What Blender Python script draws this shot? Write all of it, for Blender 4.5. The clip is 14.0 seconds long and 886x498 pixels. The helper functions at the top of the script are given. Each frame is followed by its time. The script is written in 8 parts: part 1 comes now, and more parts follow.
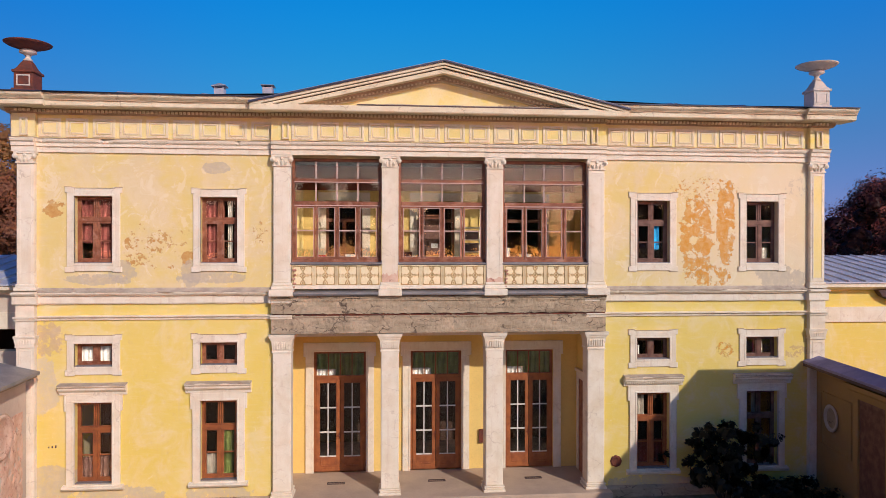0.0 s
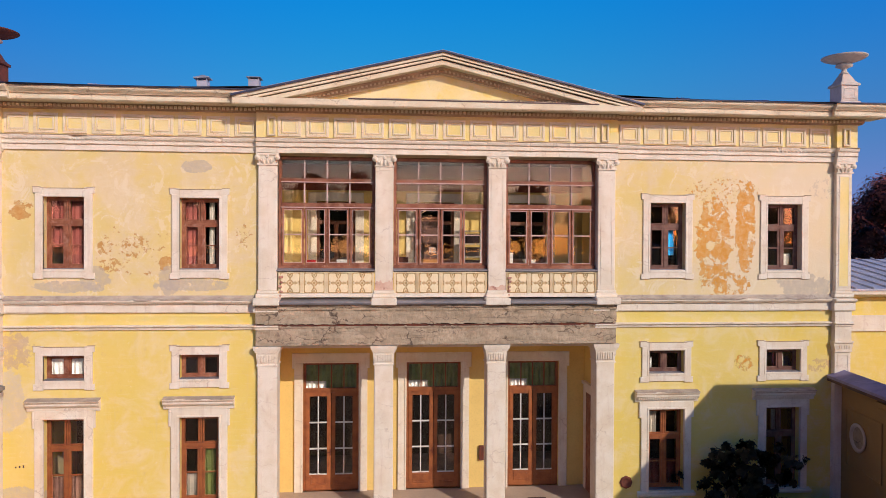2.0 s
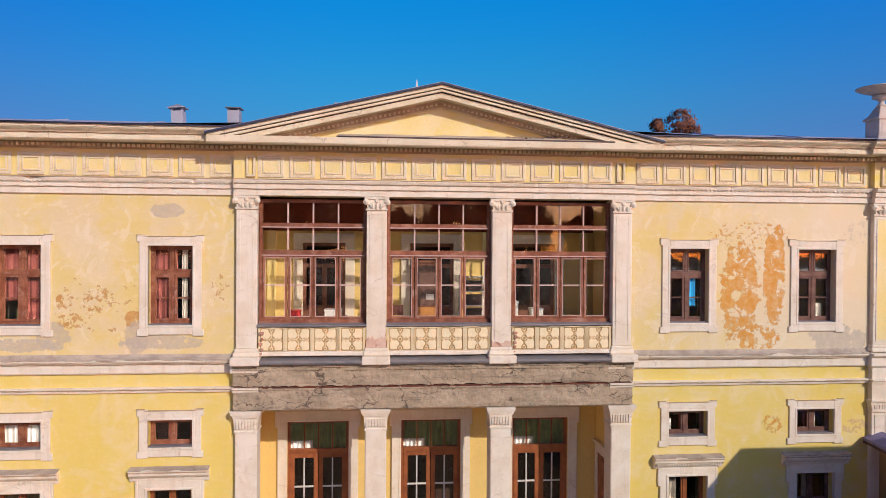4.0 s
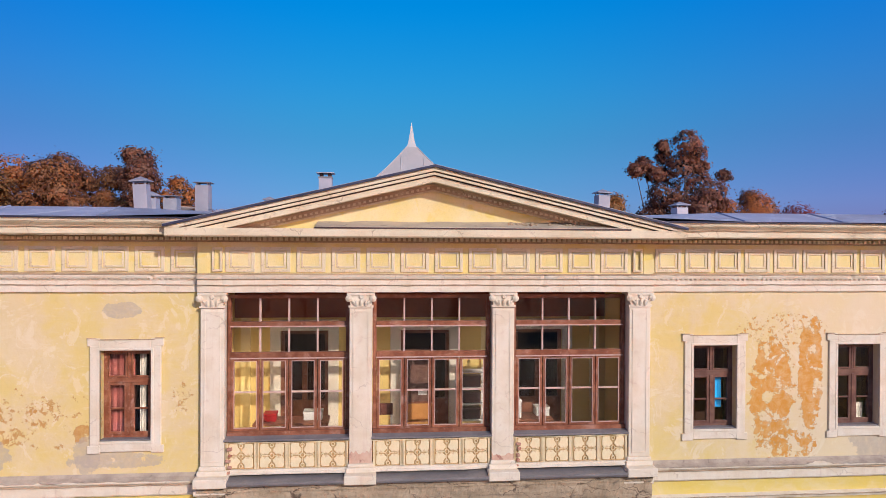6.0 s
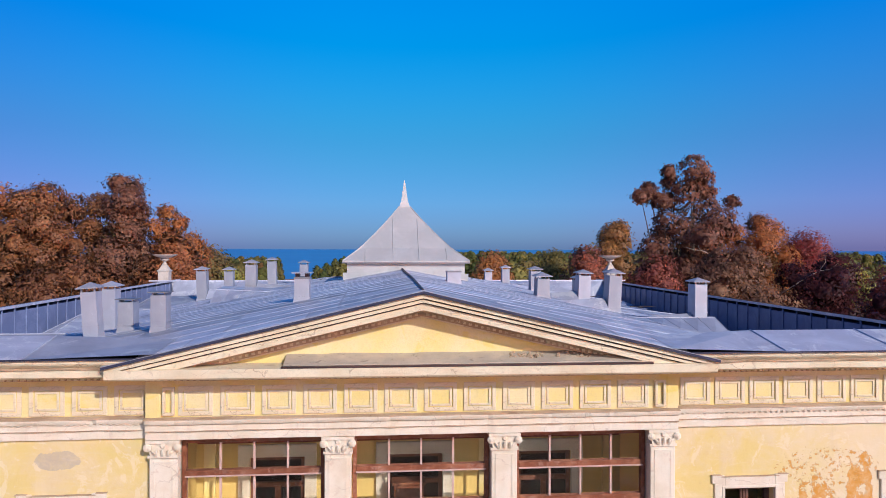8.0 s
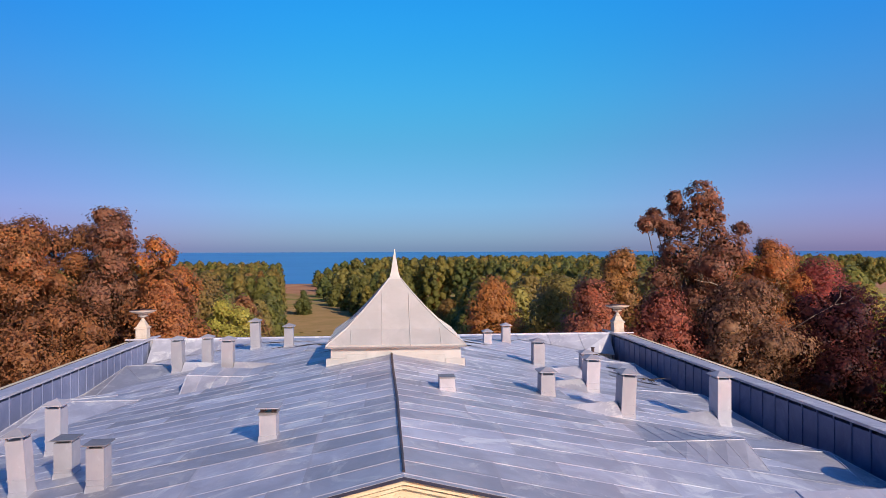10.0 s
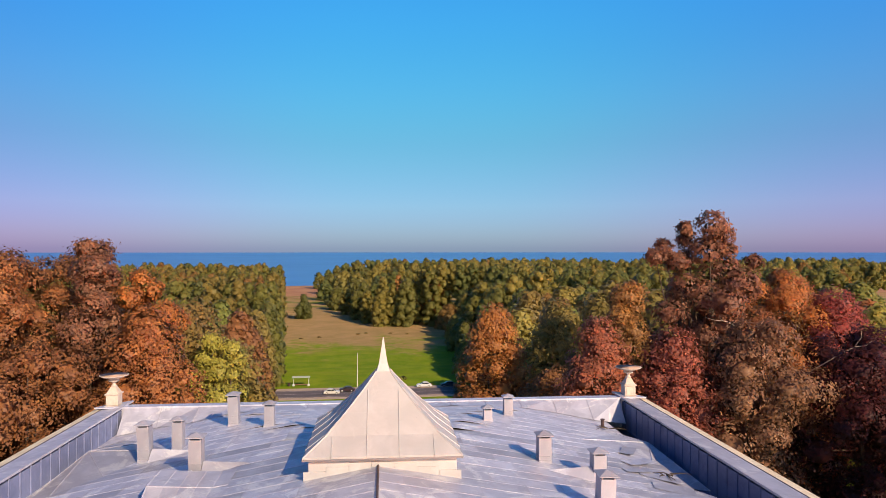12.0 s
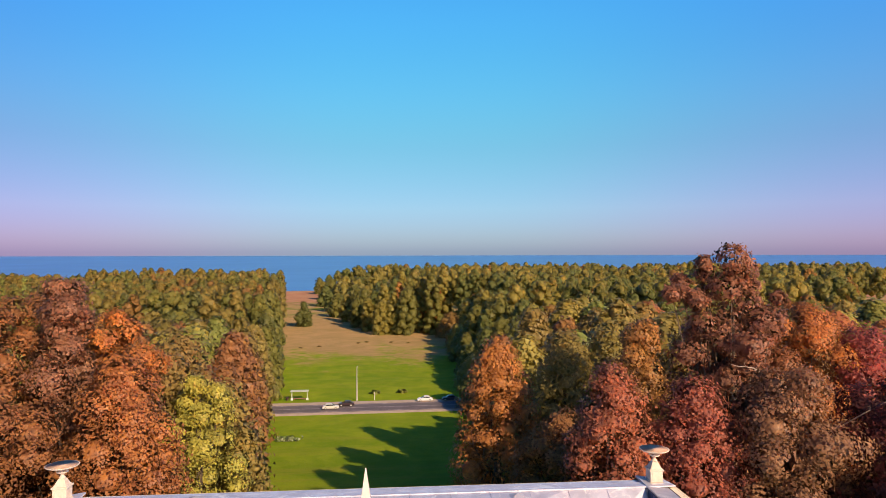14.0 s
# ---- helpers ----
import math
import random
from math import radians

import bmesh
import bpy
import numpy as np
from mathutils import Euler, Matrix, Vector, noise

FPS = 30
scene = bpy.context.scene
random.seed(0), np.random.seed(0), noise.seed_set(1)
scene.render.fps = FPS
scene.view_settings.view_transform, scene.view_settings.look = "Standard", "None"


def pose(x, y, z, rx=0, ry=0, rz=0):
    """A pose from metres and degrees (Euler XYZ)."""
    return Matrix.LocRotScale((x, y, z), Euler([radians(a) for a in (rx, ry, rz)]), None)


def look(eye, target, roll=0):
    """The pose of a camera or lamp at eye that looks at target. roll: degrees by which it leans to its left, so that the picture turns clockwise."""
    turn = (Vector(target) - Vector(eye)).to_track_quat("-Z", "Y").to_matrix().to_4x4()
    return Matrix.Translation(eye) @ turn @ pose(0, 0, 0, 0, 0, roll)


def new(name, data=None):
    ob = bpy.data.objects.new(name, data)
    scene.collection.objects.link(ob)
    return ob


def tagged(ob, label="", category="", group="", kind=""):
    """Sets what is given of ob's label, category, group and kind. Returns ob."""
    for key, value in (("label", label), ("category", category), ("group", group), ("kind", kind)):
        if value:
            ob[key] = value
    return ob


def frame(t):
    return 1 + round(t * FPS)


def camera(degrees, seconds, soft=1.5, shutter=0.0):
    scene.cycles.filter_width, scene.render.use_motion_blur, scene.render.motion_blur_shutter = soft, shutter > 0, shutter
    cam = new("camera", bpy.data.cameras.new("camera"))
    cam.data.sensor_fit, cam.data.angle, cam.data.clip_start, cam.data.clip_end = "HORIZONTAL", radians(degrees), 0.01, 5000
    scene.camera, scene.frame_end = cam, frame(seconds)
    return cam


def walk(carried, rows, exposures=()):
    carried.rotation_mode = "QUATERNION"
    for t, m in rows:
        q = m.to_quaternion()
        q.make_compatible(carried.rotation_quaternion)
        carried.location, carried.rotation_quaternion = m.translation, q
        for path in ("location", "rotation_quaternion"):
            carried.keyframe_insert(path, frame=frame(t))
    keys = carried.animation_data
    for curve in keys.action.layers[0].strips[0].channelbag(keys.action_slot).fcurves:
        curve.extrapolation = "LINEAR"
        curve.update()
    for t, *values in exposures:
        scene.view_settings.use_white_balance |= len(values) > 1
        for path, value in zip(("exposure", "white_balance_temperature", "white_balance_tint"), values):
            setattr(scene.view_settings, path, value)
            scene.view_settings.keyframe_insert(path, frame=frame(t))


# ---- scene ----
cam = camera(65.9, 14.0, soft=0.55)
PATH = [
    (0, (-1.67, -18.893, 6.913), (-1.49, -16.902, 6.909), 0.1),
    (0.5, (-1.619, -18.591, 6.932), (-1.439, -16.599, 6.924), 0.2),
    (1, (-1.568, -18.265, 6.992), (-1.39, -16.273, 6.981), 0.2),
    (1.5, (-1.548, -17.926, 7.06), (-1.368, -15.934, 7.044), 0.3),
    (2, (-1.478, -17.549, 7.212), (-1.301, -15.557, 7.19), 0.3),
    (4.5, (-1.338, -15.37, 8.808), (-1.148, -13.379, 8.791), 0.4),
    (5, (-1.251, -14.907, 9.303), (-1.064, -12.916, 9.287), 0.5),
    (5.5, (-1.178, -14.433, 9.802), (-0.991, -12.441, 9.789), 0.5),
    (6, (-1.073, -13.962, 10.361), (-0.887, -11.971, 10.35), 0.3),
    (6.5, (-0.949, -13.474, 10.918), (-0.766, -11.482, 10.91), 0.3),
    (7, (-0.827, -12.998, 11.496), (-0.647, -11.006, 11.49), 0.1),
    (7.5, (-0.784, -12.495, 12.086), (-0.603, -10.503, 12.078), 0.2),
    (8, (-0.724, -12.001, 12.663), (-0.54, -10.01, 12.657), 0.2),
    (8.5, (-0.617, -11.507, 13.228), (-0.433, -9.515, 13.226), 0.1),
    (9, (-0.528, -10.992, 13.805), (-0.343, -9.0, 13.804), -0.1),
    (11.5, (0.032, -8.244, 16.88), (0.208, -6.252, 16.88), -0.1),
    (12, (0.112, -7.549, 17.509), (0.288, -5.557, 17.509), 0.0),
    (12.5, (0.249, -6.75, 18.111), (0.423, -4.757, 18.114), 0.1),
    (13, (0.391, -5.842, 18.697), (0.563, -3.849, 18.702), 0.0),
    (13.5, (0.506, -4.85, 19.344), (0.678, -2.857, 19.351), 0.1),
    (14, (0.553, -3.762, 19.949), (0.725, -1.769, 19.957), -0.1),
]
EXPOSURES = ((0.0, -0.46, 6100, 19), (5.0, -0.44, 6050, 19), (7.5, -0.33, 5650, 15), (9.0, -0.12, 6100, 16), (11.5, 0.21, 7950, 19), (12.5, 0.29, 8350, 20), (14.0, 0.44, 9000, 22))
walk(cam, [(t, look(eye, target, roll)) for t, eye, target, roll in PATH], EXPOSURES)

# ---- world, sun ----
world = bpy.data.worlds.new("sky_world")
scene.world = world
world.use_nodes = True
wn, wl = world.node_tree.nodes, world.node_tree.links
wn.clear()
SUN_DIR = Vector((0.59, -1.0, 0.634)).normalized()
sky = wn.new("ShaderNodeTexSky")
sky.sky_type = "NISHITA"
sky.sun_disc = False
sky.sun_elevation = math.asin(SUN_DIR.z)
sky.sun_rotation = math.atan2(SUN_DIR.x, SUN_DIR.y)
sky.altitude = 30
sky.air_density, sky.dust_density, sky.ozone_density = 1.0, 0.6, 3.0
hsv = wn.new("ShaderNodeHueSaturation")
hsv.inputs["Saturation"].default_value = 1.45
bg = wn.new("ShaderNodeBackground")
bg.inputs["Strength"].default_value = 0.13
wo = wn.new("ShaderNodeOutputWorld")
# haze: the sky turns from clear blue overhead to a muted lilac at the horizon
wco = wn.new("ShaderNodeTexCoord")
wsep = wn.new("ShaderNodeSeparateXYZ")
haze = wn.new("ShaderNodeValToRGB")
haze.color_ramp.interpolation = "B_SPLINE"
for i, (at, tint) in enumerate(((0.0, (0.27, 0.44, 1.05)), (0.06, (0.28, 0.45, 0.78)), (0.15, (0.40, 0.72, 0.72)), (0.22, (0.45, 1.02, 0.96)), (0.29, (0.39, 1.21, 1.15)), (0.36, (0.33, 1.43, 1.44)), (0.47, (0.29, 1.05, 1.12)), (0.7, (0.23, 0.58, 0.82)), (1.0, (0.17, 0.40, 0.70)))):
    el = haze.color_ramp.elements[i] if i < 2 else haze.color_ramp.elements.new(at)
    el.position, el.color = at, (*(v / 2 for v in tint), 1)
wmul = wn.new("ShaderNodeMix")
wmul.data_type, wmul.blend_type = "RGBA", "MULTIPLY"
wmul.inputs[0].default_value = 1.0
wl.new(wco.outputs["Generated"], wsep.inputs[0])
wl.new(wsep.outputs[2], haze.inputs[0])
wl.new(sky.outputs[0], hsv.inputs["Color"])
wl.new(hsv.outputs[0], wmul.inputs[6])
# towards the sun the haze is warm and pale
side = wn.new("ShaderNodeMapRange")
side.interpolation_type = "SMOOTHSTEP"
side.inputs["From Min"].default_value, side.inputs["From Max"].default_value = 0.15, -0.75
warm = wn.new("ShaderNodeMix")
warm.data_type = "RGBA"
warm.inputs[7].default_value = (1.7, 0.95, 0.58, 1)
wl.new(wsep.outputs[1], side.inputs["Value"])
low_sky = wn.new("ShaderNodeMapRange")
low_sky.interpolation_type = "SMOOTHSTEP"
low_sky.inputs["From Min"].default_value, low_sky.inputs["From Max"].default_value = 0.26, 0.05
low_sky.inputs["To Min"].default_value = 0.12
wl.new(wsep.outputs[2], low_sky.inputs["Value"])
glow = wn.new("ShaderNodeMath")
glow.operation = "MULTIPLY"
wl.new(side.outputs[0], glow.inputs[0])
wl.new(low_sky.outputs[0], glow.inputs[1])
wl.new(glow.outputs[0], warm.inputs[0])
wl.new(haze.outputs[0], warm.inputs[6])
wl.new(warm.outputs[2], wmul.inputs[7])
# the haze lies a little thicker to the east
east = wn.new("ShaderNodeMath")
east.operation = "MULTIPLY_ADD"
east.inputs[1].default_value, east.inputs[2].default_value = 0.66, 2.17
thick = wn.new("ShaderNodeVectorMath")
thick.operation = "SCALE"
wl.new(wsep.outputs[0], east.inputs[0])
wl.new(east.outputs[0], thick.inputs["Scale"])
wl.new(wmul.outputs[2], thick.inputs[0])
# away from the middle of the bay the haze turns from teal to lilac
off = wn.new("ShaderNodeMath")
off.operation = "SUBTRACT"
off.inputs[1].default_value = 0.07
away = wn.new("ShaderNodeMath")
away.operation = "ABSOLUTE"
lilac = wn.new("ShaderNodeMapRange")
lilac.interpolation_type = "SMOOTHSTEP"
lilac.inputs["From Min"].default_value, lilac.inputs["From Max"].default_value = 0.08, 0.62
tone = wn.new("ShaderNodeMix")
tone.data_type = "RGBA"
tone.inputs[6].default_value, tone.inputs[7].default_value = (1, 1, 1, 1), (1.35, 0.78, 1.0, 1)
wl.new(wsep.outputs[0], off.inputs[0])
wl.new(off.outputs[0], away.inputs[0])
wl.new(away.outputs[0], lilac.inputs["Value"])
wl.new(lilac.outputs[0], tone.inputs[0])
tinted = wn.new("ShaderNodeVectorMath")
tinted.operation = "MULTIPLY"
wl.new(thick.outputs[0], tinted.inputs[0])
wl.new(tone.outputs[2], tinted.inputs[1])
wl.new(tinted.outputs[0], bg.inputs["Color"])
wl.new(bg.outputs[0], wo.inputs["Surface"])
sun_data = bpy.data.lights.new("sun", "SUN")
sun_data.energy = 4.2
sun_data.angle = radians(0.5)
sun_data.color = (1.0, 0.875, 0.69)
sun = new("sun", sun_data)
sun.matrix_world = look(SUN_DIR * 60, (0, 0, 0))

# ---- materials ----


def nodes_of(m):
    m.use_nodes = True
    nt = m.node_tree
    nt.nodes.clear()
    out = nt.nodes.new("ShaderNodeOutputMaterial")
    bs = nt.nodes.new("ShaderNodeBsdfPrincipled")
    nt.links.new(bs.outputs[0], out.inputs[0])
    return nt, bs, out


def noise_node(nt, scale, detail=5.0, rough=0.55, coord=None, dist=0.0):
    n = nt.nodes.new("ShaderNodeTexNoise")
    n.inputs["Scale"].default_value = scale
    n.inputs["Detail"].default_value = detail
    n.inputs["Roughness"].default_value = rough
    n.inputs["Distortion"].default_value = dist
    if coord:
        nt.links.new(coord, n.inputs["Vector"])
    return n.outputs["Fac"]


def ramp(nt, fac, lo, hi):
    r = nt.nodes.new("ShaderNodeMapRange")
    r.interpolation_type = "SMOOTHSTEP"
    r.inputs["From Min"].default_value, r.inputs["From Max"].default_value = lo, hi
    nt.links.new(fac, r.inputs["Value"])
    return r.outputs[0]


def mixc(nt, fac, a, b):
    m = nt.nodes.new("ShaderNodeMix")
    m.data_type = "RGBA"
    for sock, v in ((m.inputs[0], fac), (m.inputs[6], a), (m.inputs[7], b)):
        if isinstance(v, (int, float)):
            sock.default_value = v
        elif isinstance(v, tuple):
            sock.default_value = (*v, 1)
        else:
            nt.links.new(v, sock)
    return m.outputs[2]


def calc(nt, op, a, b=0.0, c=0.0):
    m = nt.nodes.new("ShaderNodeMath")
    m.operation = op
    for sock, v in zip(m.inputs, (a, b, c)):
        if isinstance(v, (int, float)):
            sock.default_value = v
        else:
            nt.links.new(v, sock)
    return m.outputs[0]


def obj_coord(nt):
    return nt.nodes.new("ShaderNodeTexCoord").outputs["Object"]


def bump_to(nt, bs, height, strength, distance=0.02):
    b = nt.nodes.new("ShaderNodeBump")
    b.inputs["Strength"].default_value = strength
    b.inputs["Distance"].default_value = distance
    nt.links.new(height, b.inputs["Height"])
    nt.links.new(b.outputs[0], bs.inputs["Normal"])


def surf(name, col, col2, scale=1.5, fine=40.0, rough=0.85, metal=0.0, bump=0.3, vary=0.0, dirt=None, spec=0.3, streak=None, crack=None):
    """A surface of two mixed tones with fine grain, a little wear and relief."""
    m = bpy.data.materials.new(name)
    nt, bs, out = nodes_of(m)
    co = obj_coord(nt)
    c = mixc(nt, ramp(nt, noise_node(nt, scale, 6, 0.6, co), 0.35, 0.68), col, col2)
    f = noise_node(nt, fine, 4, 0.6, co)
    c = mixc(nt, calc(nt, "MULTIPLY", ramp(nt, f, 0.45, 0.75), 0.25), c, tuple(v * 0.6 for v in col))
    if dirt:
        d = ramp(nt, noise_node(nt, scale * 2.7, 8, 0.65, co, 0.6), 0.58, 0.68)
        c = mixc(nt, calc(nt, "MULTIPLY", d, 0.55), c, dirt)
    if streak:
        tall = nt.nodes.new("ShaderNodeMapping")
        tall.inputs["Scale"].default_value = streak[1]
        nt.links.new(co, tall.inputs["Vector"])
        c = mixc(nt, calc(nt, "MULTIPLY", ramp(nt, noise_node(nt, 1.0, 8, 0.72, tall.outputs[0], 0.3), 0.52, 0.7), streak[2]), c, streak[0])
    if crack:
        # thin branching cracks along warped cell borders
        warp = nt.nodes.new("ShaderNodeTexNoise")
        warp.inputs["Scale"].default_value, warp.inputs["Detail"].default_value = 3.0, 6
        nt.links.new(co, warp.inputs["Vector"])
        bend = nt.nodes.new("ShaderNodeVectorMath")
        bend.operation = "MULTIPLY_ADD"
        bend.inputs[1].default_value = (0.5, 0.5, 0.5)
        nt.links.new(warp.outputs["Color"], bend.inputs[0])
        nt.links.new(co, bend.inputs[2])
        wide = nt.nodes.new("ShaderNodeMapping")
        wide.inputs["Scale"].default_value = crack[1]
        nt.links.new(bend.outputs[0], wide.inputs["Vector"])
        cell = nt.nodes.new("ShaderNodeTexVoronoi")
        cell.feature = "DISTANCE_TO_EDGE"
        cell.inputs["Scale"].default_value = 1.0
        nt.links.new(wide.outputs[0], cell.inputs["Vector"])
        line = calc(nt, "MULTIPLY", ramp(nt, cell.outputs["Distance"], crack[2], 0.0), ramp(nt, noise_node(nt, 1.6, 4, 0.6, co), 0.42, 0.6))
        c = mixc(nt, calc(nt, "MULTIPLY", line, crack[3]), c, crack[0])
    if vary:
        info = nt.nodes.new("ShaderNodeObjectInfo")
        h = nt.nodes.new("ShaderNodeHueSaturation")
        nt.links.new(c, h.inputs["Color"])
        nt.links.new(calc(nt, "MULTIPLY_ADD", info.outputs["Random"], vary, 1 - vary / 2), h.inputs["Value"])
        c = h.outputs[0]
    nt.links.new(c, bs.inputs["Base Color"])
    bs.inputs["Roughness"].default_value = rough
    bs.inputs["Metallic"].default_value = metal
    bs.inputs["Specular IOR Level"].default_value = spec
    if bump:
        bump_to(nt, bs, f, bump)
    return m


def blotch(nt, co, x, z, rx, rz, scale, lo, hi):
    """A ragged patch of wear round (x, z) on the facade."""
    sep = nt.nodes.new("ShaderNodeSeparateXYZ")
    nt.links.new(co, sep.inputs[0])
    dx = calc(nt, "POWER", calc(nt, "ABSOLUTE", calc(nt, "DIVIDE", calc(nt, "SUBTRACT", sep.outputs[0], x), rx)), 2.0)
    dz = calc(nt, "POWER", calc(nt, "ABSOLUTE", calc(nt, "DIVIDE", calc(nt, "SUBTRACT", sep.outputs[2], z), rz)), 2.0)
    near = calc(nt, "SUBTRACT", 1.0, calc(nt, "ADD", dx, dz))
    soft_in = calc(nt, "MINIMUM", calc(nt, "MAXIMUM", near, -1.0), 0.55)
    v = calc(nt, "ADD", calc(nt, "MULTIPLY", soft_in, 0.42), noise_node(nt, scale, 10, 0.68, co, 0.25))
    return ramp(nt, v, lo, hi)


def plaster():
    """Old yellow plaster: strong ochre below, faded cream above, with patches of bare and mended plaster."""
    m = bpy.data.materials.new("old_yellow_plaster")
    nt, bs, out = nodes_of(m)
    co = obj_coord(nt)
    sep = nt.nodes.new("ShaderNodeSeparateXYZ")
    nt.links.new(co, sep.inputs[0])
    big = noise_node(nt, 0.55, 5, 0.6, co, 0.5)
    mid = noise_node(nt, 2.2, 7, 0.65, co, 0.3)
    low = mixc(nt, ramp(nt, big, 0.35, 0.7), (0.76, 0.585, 0.135), (0.775, 0.62, 0.205))
    up = mixc(nt, ramp(nt, calc(nt, "ADD", calc(nt, "MULTIPLY", big, 0.6), calc(nt, "MULTIPLY", mid, 0.4)), 0.42, 0.6), (0.735, 0.582, 0.225), (0.72, 0.585, 0.335))
    c = mixc(nt, ramp(nt, sep.outputs[2], 5.55, 5.6), low, up)
    c = mixc(nt, calc(nt, "MULTIPLY", ramp(nt, noise_node(nt, 5.0, 8, 0.7, co, 0.8), 0.6, 0.72), 0.35), c, (0.86, 0.77, 0.58))
    faded = ramp(nt, noise_node(nt, 1.1, 9, 0.68, co, 0.9), 0.46, 0.66)
    c = mixc(nt, calc(nt, "MULTIPLY", faded, 0.42), c, (0.79, 0.67, 0.45))
    c = mixc(nt, calc(nt, "MULTIPLY", ramp(nt, noise_node(nt, 7.0, 9, 0.7, co, 0.4), 0.55, 0.7), 0.3), c, (0.66, 0.47, 0.2))
    # the eastern bay of the upper storey has bleached to a pinkish cream
    bleach = calc(nt, "MULTIPLY", ramp(nt, calc(nt, "ADD", sep.outputs[0], calc(nt, "MULTIPLY", mid, 4.0)), 7.2, 11.0), ramp(nt, sep.outputs[2], 5.55, 5.6))
    c = mixc(nt, calc(nt, "MULTIPLY", bleach, 0.62), c, (0.78, 0.66, 0.48))
    # thin lime skin left in ragged sheets
    skin = ramp(nt, noise_node(nt, 1.7, 10, 0.72, co, 1.4), 0.55, 0.6)
    c = mixc(nt, calc(nt, "MULTIPLY", calc(nt, "MULTIPLY", skin, 0.4), ramp(nt, sep.outputs[2], 5.5, 5.7)), c, (0.82, 0.73, 0.56))
    orange = (0.66, 0.31, 0.055)
    flake = (0.56, 0.29, 0.085)
    grey = (0.46, 0.40, 0.33)
    brush_co = nt.nodes.new("ShaderNodeMapping")
    brush_co.inputs["Scale"].default_value = (0.8, 0.8, 5.0)
    nt.links.new(co, brush_co.inputs["Vector"])
    c = mixc(nt, calc(nt, "MULTIPLY", ramp(nt, noise_node(nt, 2.0, 8, 0.72, brush_co.outputs[0], 0.4), 0.5, 0.72), 0.24), c, (0.80, 0.70, 0.50))
    c = mixc(nt, calc(nt, "MULTIPLY", ramp(nt, noise_node(nt, 2.6, 8, 0.75, brush_co.outputs[0], 0.2), 0.6, 0.75), 0.17), c, (0.52, 0.38, 0.17))
    mottle = calc(nt, "MULTIPLY_ADD", ramp(nt, noise_node(nt, 6.0, 8, 0.75, co, 0.5), 0.3, 0.62), 0.45, 0.55)
    for x, z, rx, rz, s, lo, hi, tone in (
            (7.35, 7.25, 0.62, 1.5, 2.4, 0.68, 0.70, orange), (8.22, 7.6, 0.36, 1.5, 2.6, 0.67, 0.69, orange),
            (7.7, 6.1, 0.9, 0.5, 3.4, 0.74, 0.76, orange), (7.6, 8.6, 1.4, 0.5, 6.0, 0.78, 0.81, orange),
            (-7.5, 6.95, 1.6, 0.95, 3.0, 0.835, 0.842, flake), (-6.85, 6.62, 0.2, 0.22, 3.0, 0.62, 0.64, flake),
            (-8.3, 7.02, 0.24, 0.34, 4.8, 0.745, 0.75, flake), (-7.6, 7.06, 0.5, 0.4, 6.0, 0.765, 0.775, flake), (-8.15, 6.58, 0.42, 0.22, 5.0, 0.735, 0.745, flake),
            (-6.75, 6.2, 0.3, 0.45, 2.4, 0.60, 0.63, grey), (-8.55, 6.25, 0.45, 0.4, 2.6, 0.64, 0.67, grey), (-4.95, 7.3, 0.3, 0.4, 5.0, 0.80, 0.83, flake),
            (-10.25, 7.95, 0.4, 0.3, 2.6, 0.70, 0.71, flake), (-9.2, 6.05, 0.9, 0.17, 2.2, 0.6, 0.64, grey),
            (-6.2, 6.1, 1.1, 0.2, 2.2, 0.62, 0.66, grey), (-6.1, 9.05, 0.42, 0.17, 2.0, 0.55, 0.58, grey),
            (9.9, 6.05, 0.85, 0.42, 2.2, 0.60, 0.64, grey), (10.4, 8.7, 0.55, 0.4, 5.0, 0.76, 0.79, (0.6, 0.5, 0.36)),
            (-10.45, 4.5, 0.55, 0.6, 4.0, 0.64, 0.70, (0.52, 0.36, 0.27)), (-10.6, 3.2, 0.5, 0.9, 1.5, 0.58, 0.66, (0.60, 0.52, 0.40)),
            (-10.4, 0.7, 0.9, 0.5, 1.6, 0.56, 0.60, (0.50, 0.43, 0.35)), (-8.6, 0.25, 1.3, 0.35, 2.4, 0.6, 0.64, (0.5, 0.43, 0.35)),
            (-6.0, 0.25, 1.0, 0.3, 2.4, 0.6, 0.64, (0.5, 0.43, 0.35)), (8.2, 4.0, 0.35, 0.3, 5.0, 0.74, 0.78, orange),
            (10.4, 3.9, 0.5, 0.25, 3.5, 0.7, 0.74, (0.55, 0.36, 0.2)), (6.1, 0.2, 1.6, 0.3, 2.4, 0.6, 0.64, grey)):
        edge = blotch(nt, co, x, z, rx, rz, s * 1.4, lo, hi)
        c = mixc(nt, calc(nt, "MULTIPLY", calc(nt, "MULTIPLY", edge, mottle), 1.0 if tone in (orange, flake) else 0.72), c, tone)
        if tone in (orange, flake):
            # broken rim of the paint left round the patch
            rim = calc(nt, "SUBTRACT", blotch(nt, co, x, z, rx, rz, s * 1.4, lo - 0.012, lo), edge)
            c = mixc(nt, calc(nt, "MULTIPLY", calc(nt, "MAXIMUM", rim, 0.0), 0.5), c, (0.36, 0.22, 0.1))
    spots = ramp(nt, noise_node(nt, 9.0, 5, 0.6, co, 0.2), 0.72, 0.75)
    c = mixc(nt, calc(nt, "MULTIPLY", spots, 0.5), c, (0.45, 0.33, 0.2))
    streak_co = nt.nodes.new("ShaderNodeMapping")
    streak_co.inputs["Scale"].default_value = (5.0, 5.0, 0.5)
    nt.links.new(co, streak_co.inputs["Vector"])
